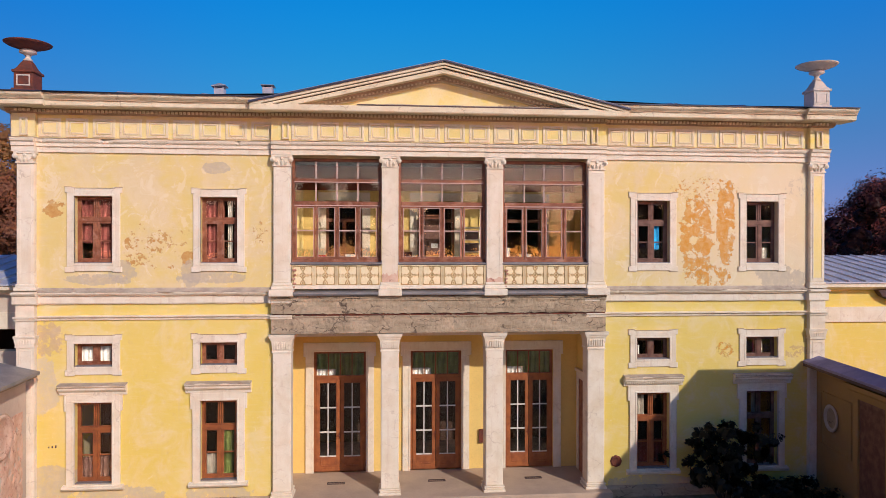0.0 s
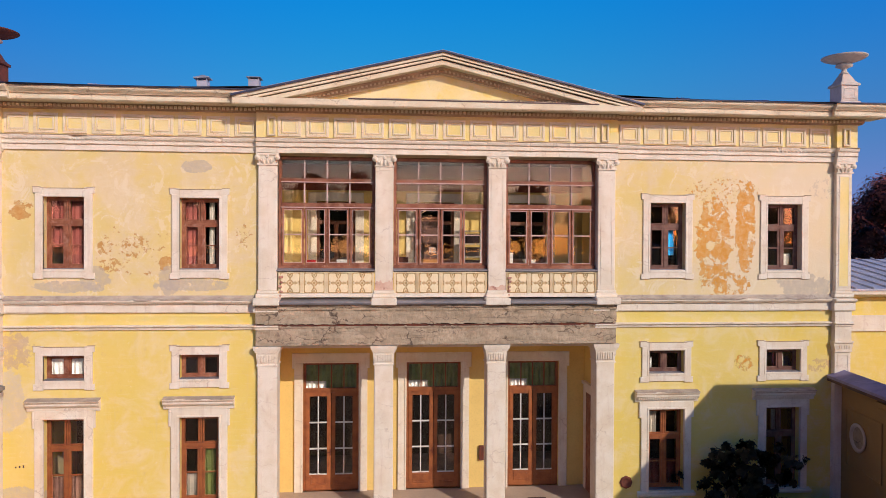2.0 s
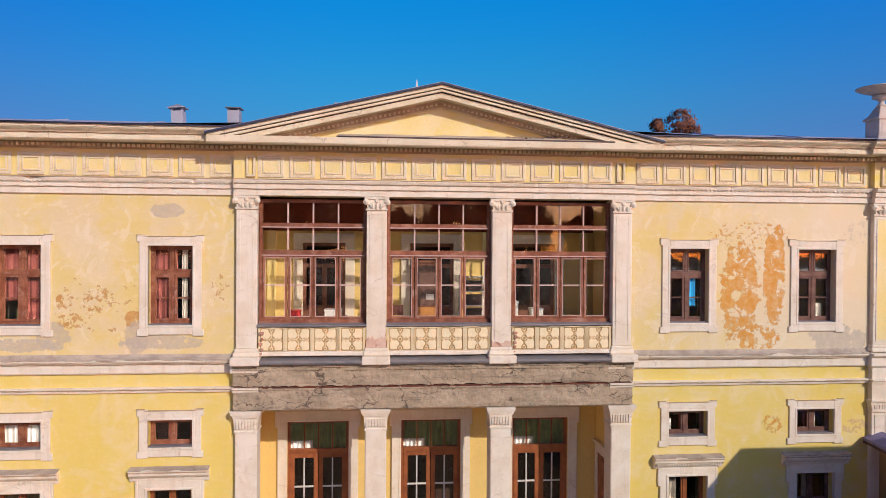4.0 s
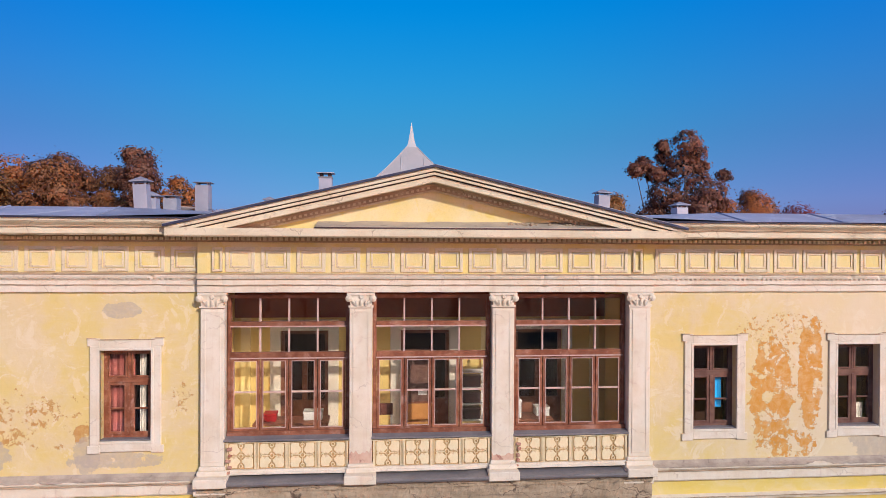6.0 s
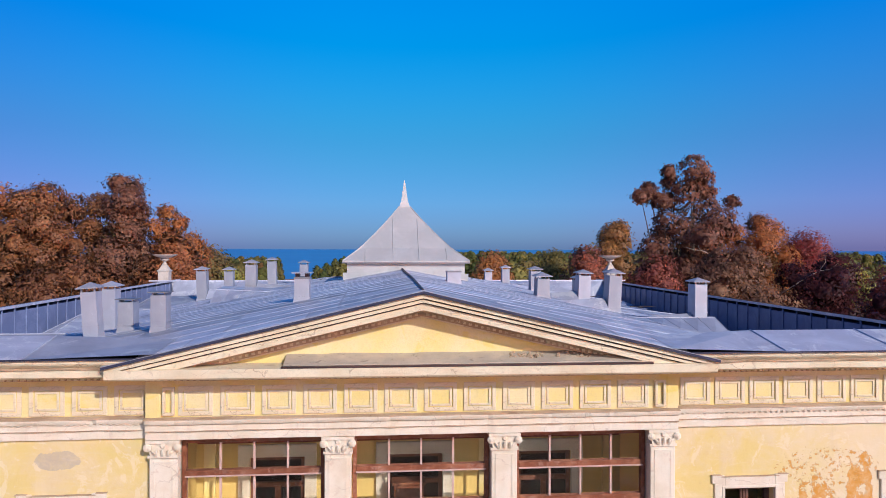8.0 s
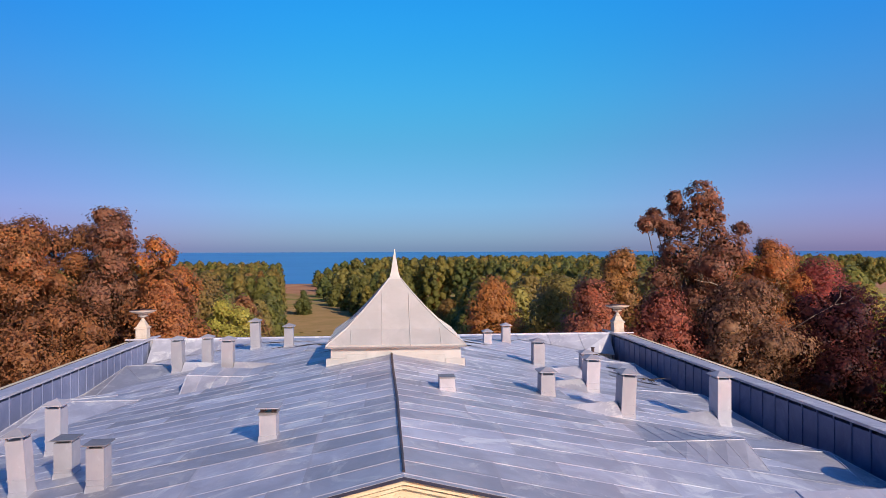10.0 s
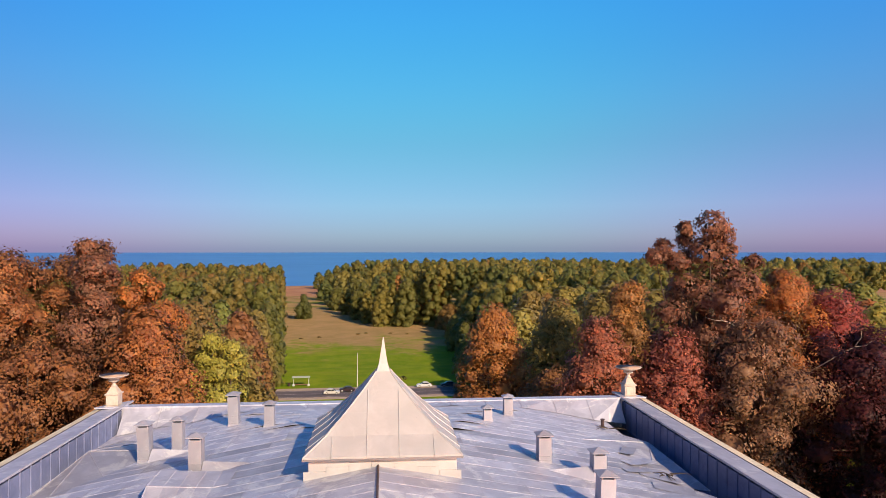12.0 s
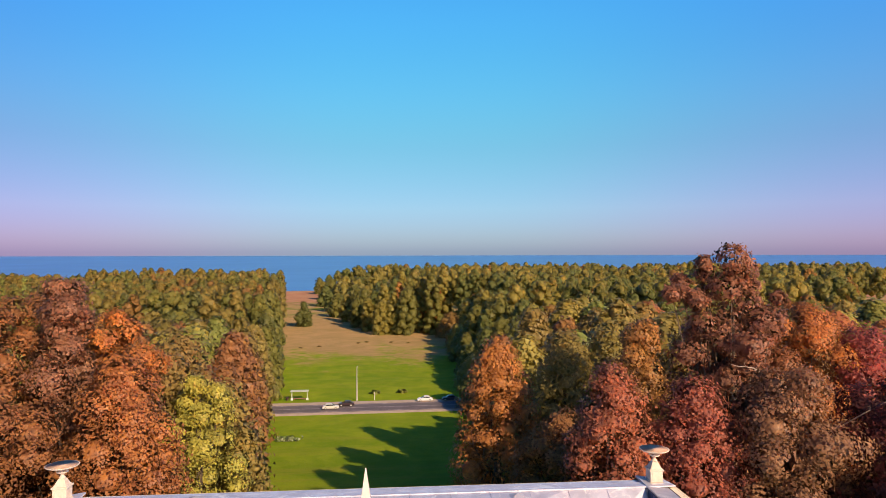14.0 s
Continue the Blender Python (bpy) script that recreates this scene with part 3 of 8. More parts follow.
def build_ground():
    ys = sorted({*range(-60, 300, 6), *range(300, 900, 30), -400, -200, 900, 1400, 2500, 5000})
    xs = sorted({*range(-120, 121, 12), -2500, -1200, -600, -350, -200, 200, 350, 600, 1200, 2500})
    g = Geo()
    g.v = [(x, y, ground_z(x, y) if abs(x) < 1200 or y < 850 else -40) for y in ys for x in xs]
    n = len(xs)
    g.f = [(k * n + i, k * n + i + 1, (k + 1) * n + i + 1, (k + 1) * n + i) for k in range(len(ys) - 1) for i in range(n - 1)]
    ob = part("ground", g, ground_mat(), None, smooth=True)
    tagged(ob, "green lawn and tan meadow sloping down to the shore", "ground", kind="structure")
    w = bpy.data.materials.new("sea_water")
    nt, bs, out = nodes_of(w)
    co = obj_coord(nt)
    c = mixc(nt, ramp(nt, noise_node(nt, 0.004, 5, 0.6, co, 0.5), 0.35, 0.65), (0.04, 0.15, 0.40), (0.05, 0.19, 0.46))
    nt.links.new(c, bs.inputs["Base Color"])
    bs.inputs["Roughness"].default_value = 0.35
    bs.inputs["Specular IOR Level"].default_value = 0.35
    bump_to(nt, bs, noise_node(nt, 0.6, 4, 0.6, co), 0.4, 0.3)
    g = Geo()
    rows = [(800, -28.0), (1500, -27.5), (2500, -25.0), (3500, -18.5), (4500, -10.0), (4850, -7.0)]
    g.v = [(x, y, z) for y, z in rows for x in (-4500, -1500, 0, 1500, 4500)]
    g.f = [(k * 5 + i, k * 5 + i + 1, k * 5 + i + 6, k * 5 + i + 5) for k in range(len(rows) - 1) for i in range(4)]
    sea = part("water", g, w, None, smooth=True)
    tagged(sea, "calm deep blue sea reaching the horizon", "sea", kind="structure")


build_ground()

# ---- manor house ----
house = thing("manor_house", "two-storey neoclassical manor with peeling yellow plaster and metal roof", "house")
WIN_X = (-9.26, -6.02, 6.06, 9.31)
PIL_X = (-4.34, -1.43, 1.47, 4.36)
BAYS = ((-4.1, -1.67), (-1.19, 1.23), (1.71, 4.12))
SIDE, BACK, WALL_T = 11.12, 22.1, 0.55


def ridge_z(x):
    return 11.93 - 0.234 * abs(x)


def roof_z(x, y):
    k = 0.234 - 0.054 * min(1.0, max(0.0, (y + 0.6) / 3.0))
    return min(11.93 - k * abs(x), 10.98 + (BACK - 1.5 - y) * 0.10)


# walls
holes = [(x - 0.485, x + 0.485, z0, z1) for x in WIN_X for z0, z1 in ((0.62, 2.79), (3.74, 4.35), (6.48, 8.26))]
part("wall", Geo().wall(-SIDE, -4.58, -0.3, 10.4, 0, WALL_T, [h for h in holes if h[0] < 0]), M_WALL, house)
part("wall", Geo().wall(4.6, SIDE, -0.3, 10.4, 0, WALL_T, [h for h in holes if h[0] > 0]), M_WALL, house)
for s in (-1, 1):
    part("wall", Geo().box(min(s * SIDE, s * (SIDE - WALL_T)), max(s * SIDE, s * (SIDE - WALL_T)), WALL_T + 0.003, BACK, -0.3, 10.4), M_WALL, house)
part("wall", Geo().box(-SIDE + WALL_T, SIDE - WALL_T, BACK - WALL_T, BACK - 0.003, -4, 10.4), M_WALL, house)
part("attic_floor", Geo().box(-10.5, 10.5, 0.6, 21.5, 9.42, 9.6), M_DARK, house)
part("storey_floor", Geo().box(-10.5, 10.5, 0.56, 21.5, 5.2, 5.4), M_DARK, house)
# inner partitions behind the window rooms, near-black to stand for unlit depth
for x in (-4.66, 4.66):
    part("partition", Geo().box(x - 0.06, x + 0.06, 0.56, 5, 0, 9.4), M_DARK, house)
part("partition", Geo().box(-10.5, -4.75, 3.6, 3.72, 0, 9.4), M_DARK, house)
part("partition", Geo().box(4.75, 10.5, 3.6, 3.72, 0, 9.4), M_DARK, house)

# entablature, string courses: outlines over (y, z)
ARCH = [(0.0, 9.41), (-0.05, 9.41), (-0.05, 9.55), (-0.075, 9.56), (-0.075, 9.66), (-0.12, 9.68), (-0.14, 9.73), (-0.14, 9.76), (0.0, 9.78)]
FRZ = [(0.0, 9.76), (-0.03, 9.76), (-0.03, 10.40), (0.0, 10.40)]
BED = [(0.0, 10.40), (-0.07, 10.40), (-0.10, 10.43), (-0.16, 10.43), (-0.16, 10.50), (-0.26, 10.54), (0.0, 10.54)]
CORONA = [(0.0, 10.535), (-0.53, 10.52), (-0.57, 10.55), (-0.57, 10.68), (-0.59, 10.70), (-0.66, 10.76), (-0.68, 10.79), (-0.68, 10.84), (0.0, 10.84)]
STRING = [(0.0, 5.40), (-0.05, 5.40), (-0.07, 5.43), (-0.07, 5.62), (-0.11, 5.64), (-0.15, 5.68), (-0.15, 5.72), (0.0, 5.75)]
LOWSTR = [(0.0, 4.97), (-0.05, 4.98), (-0.06, 5.03), (-0.10, 5.05), (-0.10, 5.08), (0.0, 5.10)]


def shifted(prof, dy):
    return [(y + (dy if y < -0.001 else 0), z) for y, z in prof]


SPANS = ((-SIDE, -10.68, -0.14), (-10.68, -4.62, 0.0), (-4.62, 4.62, -0.13), (4.62, 10.68, 0.0), (10.68, SIDE, -0.14))
for i, (a, b, dy) in enumerate(SPANS):
    lo = a - (0.14 if i == 0 else 0)
    hi = b + (0.14 if i == 4 else 0)
    part("architrave", Geo().worn(shifted(ARCH, dy), lo, hi), M_TRIM, house, "weathered off-white moulded band")
    part("frieze", Geo().prism(shifted(FRZ, dy), "x", lo, hi), M_FRIEZE, house)
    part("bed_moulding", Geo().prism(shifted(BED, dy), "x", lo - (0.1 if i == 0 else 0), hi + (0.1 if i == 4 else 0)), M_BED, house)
    # dark strip painted as the architrave's shadow line
    part("band_joint", Geo().worn([(-0.06 + dy, 9.553), (-0.083 + dy, 9.553), (-0.083 + dy, 9.564), (-0.06 + dy, 9.564)], lo, hi, 0.012, 0.0), M_BED, house)
    part("band_flashing", Geo().prism([(0.0, 9.782), (-0.155 + dy, 9.762), (-0.155 + dy, 9.775), (0.0, 9.80)], "x", lo, hi), M_BED, house)
    if i in (1, 3):
        part("band_flashing", Geo().worn([(0.0, 5.745), (-0.165, 5.715), (-0.165, 5.732), (-0.05, 5.775), (0.0, 5.83)], a, b, 0.014, 0.3), M_STAIN, house, "stained weathering on top of the band")
        # dark strips painted as the string courses' shadow lines
        part("band_joint", Geo().worn([(-0.06, 5.622), (-0.115, 5.622), (-0.115, 5.636), (-0.06, 5.636)], a, b, 0.012, 0.0), M_BED, house)
        part("band_joint", Geo().worn([(-0.03, 5.052), (-0.105, 5.052), (-0.105, 5.062), (-0.03, 5.062)], a, b, 0.01, 0.0), M_BED, house)
        part("string_course", Geo().worn(STRING, a, b), M_TRIM, house)
        part("string_course", Geo().worn(LOWSTR, a, b), M_TRIM, house)
for lo, hi, dy in ((-SIDE - 0.6, -10.24, -0.12), (-10.24, -4.62, 0.0), (4.62, 10.24, 0.0), (10.24, SIDE + 0.6, -0.12)):
    part("cornice", Geo().worn(shifted(CORONA, dy), lo, hi, 0.008, 0.06), M_CORNICE, house, "cream moulded cornice with stained edges")
    part("roof_edge", Geo().box(lo, hi, -0.725 + dy, -0.3, 10.842, 10.866), M_RIM, house)
    # dark strip where the corona's shadow line runs
    part("drip_line", Geo().worn([(-0.54 + dy, 10.674), (-0.603 + dy, 10.674), (-0.603 + dy, 10.694), (-0.54 + dy, 10.694)], lo, hi, 0.012, 0.0), M_BED, house)
part("cornice", Geo().prism([(0.0, 10.535), (-0.66, 10.50), (-0.69, 10.53), (-0.69, 10.67), (0.0, 10.69)], "x", -5.1, 5.1), M_CORNICE, house, "cream cornice under the pediment")
# side and rear cornice
for s in (-1, 1):
    g = Geo()
    for prof in (ARCH, FRZ, BED, CORONA):
        g.prism([(s * (SIDE - y), z) for y, z in prof], "y", 0.15, BACK)
    part("cornice", g, M_CORNICE, house)
part("cornice", Geo().prism([(BACK - y, z) for y, z in CORONA], "x", -SIDE - 0.5, SIDE + 0.5), M_CORNICE, house)

# dentils in two rows of small blocks
g = Geo()
x = -11.1
while x < 11.1:
    dy = -0.13 if abs(x) < 4.6 else (-0.14 if abs(x) > 10.70 else 0.0)
    g.box(x, x + 0.055, -0.225 + dy, -0.15 + dy, 10.435, 10.50)
    x += 0.105
tagged(part("dentil_course", g, M_CORNICE, house), kind="stuff")
g = Geo()
for k in range(210):
    x = -11.0 + k * 0.105
    if 4.62 < abs(x) < 10.65:
        g.box(x, x + 0.05, -0.112, -0.07, 9.66, 9.70)
tagged(part("dentil_course", g, M_TRIM, house), kind="stuff")

# frieze panels: raised double frames
g = Geo()
g.frame2(-0.285, 0.285, -0.245, 0.245, 0.066, -0.026, 0)
g.frame2(-0.195, 0.195, -0.160, 0.160, 0.038, -0.017, 0)
panel_me = mesh_of("frieze_panel", g, M_CORNICE, bevel=0.006)
g = Geo()
g.frame2(-0.10, 0.10, -0.235, 0.235, 0.045, -0.055, 0)
slim_me = mesh_of("frieze_panel", g, M_CORNICE, bevel=0.006)
for i in range(9):
    for x in (-10.36 + i * 0.685, 5.0 + i * 0.6575):
        again("frieze_panel", panel_me, house, pose(x, -0.03, 10.06))
for i in range(12):
    again("frieze_panel", panel_me, house, pose(-3.80 + i * 0.6895, -0.16, 10.06))
for x in (-4.24, 4.28):
    again("frieze_panel", slim_me, house, pose(x, -0.16, 10.06))
for x in (-10.94, 10.94):
    again("frieze_panel", slim_me, house, pose(x, -0.17, 10.06))
part("frieze_pier", Geo().box(-4.62, -4.42, -0.172, -0.1, 9.77, 10.40), M_FRIEZE, house)
part("frieze_pier", Geo().box(4.42, 4.62, -0.172, -0.1, 9.77, 10.40), M_FRIEZE, house)

# pediment
part("tympanum", Geo().prism([(-4.9, 10.6), (4.9, 10.6), (0, 11.72)], "y", -0.16, 0.25), M_FRIEZE, house, "plain cream-yellow plaster triangle")
# dark strips between the raking bands put their shadow lines into colour
for name, top, thick, y0, mat in (("roof_edge", 0.0, 0.045, -0.75, M_RIM), ("raking_cornice", -0.045, 0.075, -0.70, M_CORNICE), ("raking_joint", -0.12, 0.022, -0.63, M_EDGE),
                                  ("raking_cornice", -0.142, 0.05, -0.66, M_CORNICE), ("raking_joint", -0.192, 0.024, -0.58, M_EDGE), ("raking_cornice", -0.216, 0.11, -0.60, M_CORNICE),
                                  ("raking_bed", -0.326, 0.055, -0.36, M_BED), ("raking_bed", -0.381, 0.07, -0.30, M_BED), ("raking_bed", -0.451, 0.03, -0.22, M_CORNICE)):
    for s in (-1, 1):
        lo = 5.12 if top > -0.2 else 5.0
        end = min(lo, (11.93 + top - thick - 10.66) / 0.234)
        end_t = min(lo, (11.93 + top - 10.66) / 0.234)
        pts = [(0, 11.93 + top), (s * end_t, ridge_z(end_t) + top), (s * end, ridge_z(end) + top - thick), (0, 11.93 + top - thick)]
        part(name, Geo().prism(pts if s > 0 else pts[::-1], "y", y0, 0.2), mat, house)
for s in (-1, 1):
    top = [(0, 11.938), (s * 5.13, ridge_z(5.13) + 0.008), (s * 5.13, ridge_z(5.13) + 0.001), (0, 11.931)]
    part("edge_flashing", Geo().prism(top if s > 0 else top[::-1], "y", -0.742, -0.58), M_ROOF, house)
g = Geo()
for s in (-1, 1):
    for k in range(42):
        x = 0.1 + k * 0.105
        if ridge_z(x) - 0.41 > 10.72:
            g.box(s * x - 0.027, s * x + 0.027, -0.335, -0.27, ridge_z(x) - 0.425, ridge_z(x) - 0.37)
tagged(part("dentil_course", g, M_CORNICE, house), kind="stuff")
# lead ledge on the pediment's base, lifted and littered with crumbs
g = Geo()
rng = random.Random(4)
xs = [-2.3 + 0.3 * i for i in range(22)]
for x in xs:
    q = 0.025 * rng.random()
    g.v += [(x, -0.62 + q, 10.685), (x, -0.62 + q, 10.70 + q), (x, -0.38, 10.765 + 0.02 * rng.random()), (x, -0.16, 10.82 + q)]
g.f = [(4 * k + j, 4 * k + 4 + j, 4 * k + 5 + j, 4 * k + 1 + j) for k in range(len(xs) - 1) for j in range(3)]
part("ledge_cover", g, M_LEAD, house, "buckled grey metal ledge cover")
part("ledge_lip", Geo().box(-2.32, 3.95, -0.70, -0.60, 10.672, 10.70), M_EDGE, house)
g = Geo()
for k in range(90):
    x = rng.choice((rng.uniform(1.5, 2.1), rng.uniform(2.3, 3.7), rng.uniform(2.3, 3.7)))
    y = rng.uniform(-0.4, -0.2)
    z = 10.70 + (y + 0.62) * 0.26
    r = rng.uniform(0.015, 0.05)
    g.lathe([(r * 0.6, -0.02), (r, r * 0.3), (r * 0.4, r)], 5, (x, y, z))
tagged(part("plaster_crumbs", g, M_GREY, house, "crumbled grey plaster debris"), kind="stuff")

# corner pilasters, in two storeys


def pilaster(cx, w, y0, z0, z1, ionic, panel_mat=None):
    """Shaft as the part; base and capital under it."""
    h = w / 2
    sh = Geo().box(cx - h, cx + h, y0, 0.02, z0 + 0.18, z1 - 0.3)
    ob = part("pilaster", sh, M_TRIM, house, "off-white plaster pilaster with flaking paint", bevel=0.012)
    inset = Geo().box(cx - h + 0.09, cx + h - 0.09, y0 - 0.004, y0 + 0.01, z0 + 0.30, z1 - 0.40)
    part("panel", inset, panel_mat or M_TRIM, ob)
    fr = Geo().frame2(cx - h + 0.07, cx + h - 0.07, z0 + 0.27, z1 - 0.37, 0.025, y0 - 0.012, y0 + 0.01)
    part("panel_frame", fr, M_TRIM, ob)
    b = Geo().box(cx - h - 0.06, cx + h + 0.06, y0 - 0.06, 0.02, z0, z0 + 0.10).box(cx - h - 0.03, cx + h + 0.03, y0 - 0.03, 0.02, z0 + 0.10, z0 + 0.18)
    part("base", b, M_TRIM, ob, bevel=0.015)
    part("capital", capital(cx, h, y0, z1, ionic), M_TRIM, ob, "carved capital with scrolls" if ionic else "moulded capital", bevel=0.0)
    return ob


def capital(cx, h, y0, z1, ionic):
    c = Geo().box(cx - h - 0.05, cx + h + 0.05, y0 - 0.06, 0.02, z1 - 0.05, z1)
    c.box(cx - h - 0.02, cx + h + 0.02, y0 - 0.03, 0.02, z1 - 0.30, z1 - 0.26)
    if ionic:
        c.prism([(cx - h + 0.02, z1 - 0.26), (cx + h - 0.02, z1 - 0.26), (cx + h + 0.015, z1 - 0.05), (cx - h - 0.015, z1 - 0.05)], "y", y0 - 0.03, 0.02)
        for s in (-1, 1):
            for r, d in ((0.068, 0.05), (0.045, 0.066), (0.022, 0.08)):
                ring = Geo().lathe([(r, 0), (r, d), (r * 0.8, d + 0.01)], 14)
                ring.turned(Matrix.Translation((cx + s * (h + 0.012), y0 - 0.02, z1 - 0.115)) @ pose(0, 0, 0, 90, 0, 0))
                c.add(ring.v, ring.f)
            # curled leaf under each scroll
            c.tube([(cx + s * (h - 0.13), y0 - 0.03, z1 - 0.25), (cx + s * (h - 0.09), y0 - 0.055, z1 - 0.19), (cx + s * (h - 0.03), y0 - 0.06, z1 - 0.15)], [0.03, 0.026, 0.012], 6)
        for k in range(3):
            x = cx + (k - 1) * h * 0.42
            c.tube([(x, y0 - 0.025, z1 - 0.255), (x, y0 - 0.055, z1 - 0.20), (x, y0 - 0.07, z1 - 0.16 + 0.02 * (k == 1)), (x, y0 - 0.05, z1 - 0.15)], [0.034, 0.03, 0.02, 0.008], 6)
        c.lathe([(0.03, 0), (0.05, 0.01), (0.03, 0.035)], 10)
        c.v[-30:] = [(cx + a, y0 - 0.03 - e, z1 - 0.085 + b) for a, b, e in c.v[-30:]]
    else:
        c.prism([(cx - h, z1 - 0.26), (cx + h, z1 - 0.26), (cx + h + 0.05, z1 - 0.05), (cx - h - 0.05, z1 - 0.05)], "y", y0 - 0.03, 0.02)
        for k in range(6):
            x = cx + (k - 2.5) * h * 0.3
            c.box(x - 0.018, x + 0.018, y0 - 0.045, y0, z1 - 0.21, z1 - 0.11)
    return c


M_PALEYEL = surf("pale_yellow_plaster", (0.86, 0.68, 0.26), (0.84, 0.70, 0.36), 1.2, 40, 0.9, 0, 0.3)
for s in (-1, 1):
    cx = s * 10.93
    pilaster(cx, 0.44, -0.13, 5.76, 9.40, True, M_PALEYEL if s > 0 else None)
    pilaster(cx, 0.46, -0.14, 0.05, 4.58, False)
    pier = Geo().box(cx - 0.235, cx + 0.235, -0.15, 0.02, 4.58, 5.40)
    pier.prism(shifted(STRING, -0.14), "x", cx - 0.30, cx + 0.30).prism(shifted(LOWSTR, -0.13), "x", cx - 0.27, cx + 0.27)
    part("pier_band", pier, M_TRIM, house)

# plinth
for a, b in ((-SIDE - 0.05, -4.6), (4.62, SIDE + 0.05)):
    part("plinth", Geo().prism([(0.0, -0.3), (-0.10, -0.3), (-0.10, 0.10), (-0.05, 0.16), (0.0, 0.17)], "x", a, b), M_GREY, house, "worn grey plinth")

# ---- windows of the wings ----


def pleats(x0, x1, z0, z1, y, n, amp=0.03):
    """A hanging curtain with folds."""
    g = Geo()
    m = n * 4
    for k in range(m + 1):
        x = x0 + (x1 - x0) * k / m
        d = amp * math.sin(k * math.pi / 2 + 0.3 * math.sin(k))
        g.v += [(x, y + d, z0), (x, y + d * 0.7, z1)]
    g.f = [(2 * k, 2 * k + 2, 2 * k + 3, 2 * k + 1) for k in range(m)]
    g.v += [(a, b + 0.01, c) for a, b, c in g.v]
    o = 2 * (m + 1)
    g.f += [tuple(i + o for i in f[::-1]) for f in list(g.f)]
    return g


def pane(parent, x0, x1, z0, z1, y):
    ob = part("pane", Geo().box(x0, x1, y, y + 0.005, z0, z1), M_GLASS, parent)
    ob.visible_shadow = False
    return ob


def eared(cx, z0, z1, w, out, y, ear=0.05, drop=0.15):
    """A flat window surround with ears at its corners, w: half the opening."""
    g = Geo()
    a, b = w, w + out
    for s in (-1, 1):
        x0, x1 = sorted((cx + s * a, cx + s * (b - ear)))
        g.box(x0, x1, y, 0.02, z0 - out + drop, z1 + out - drop)
        x0, x1 = sorted((cx + s * a, cx + s * b))
        g.box(x0, x1, y, 0.02, z1 + out - drop, z1 + out)
        g.box(x0, x1, y, 0.02, z0 - out, z0 - out + drop)
    g.box(cx - a, cx + a, y, 0.02, z1, z1 + out - 0.03)
    g.box(cx - a, cx + a, y, 0.02, z0 - out + 0.03, z0)
    g.frame2(cx - a - 0.05, cx + a + 0.05, z0 - 0.05, z1 + 0.05, 0.05, y - 0.01, 0)
    return g


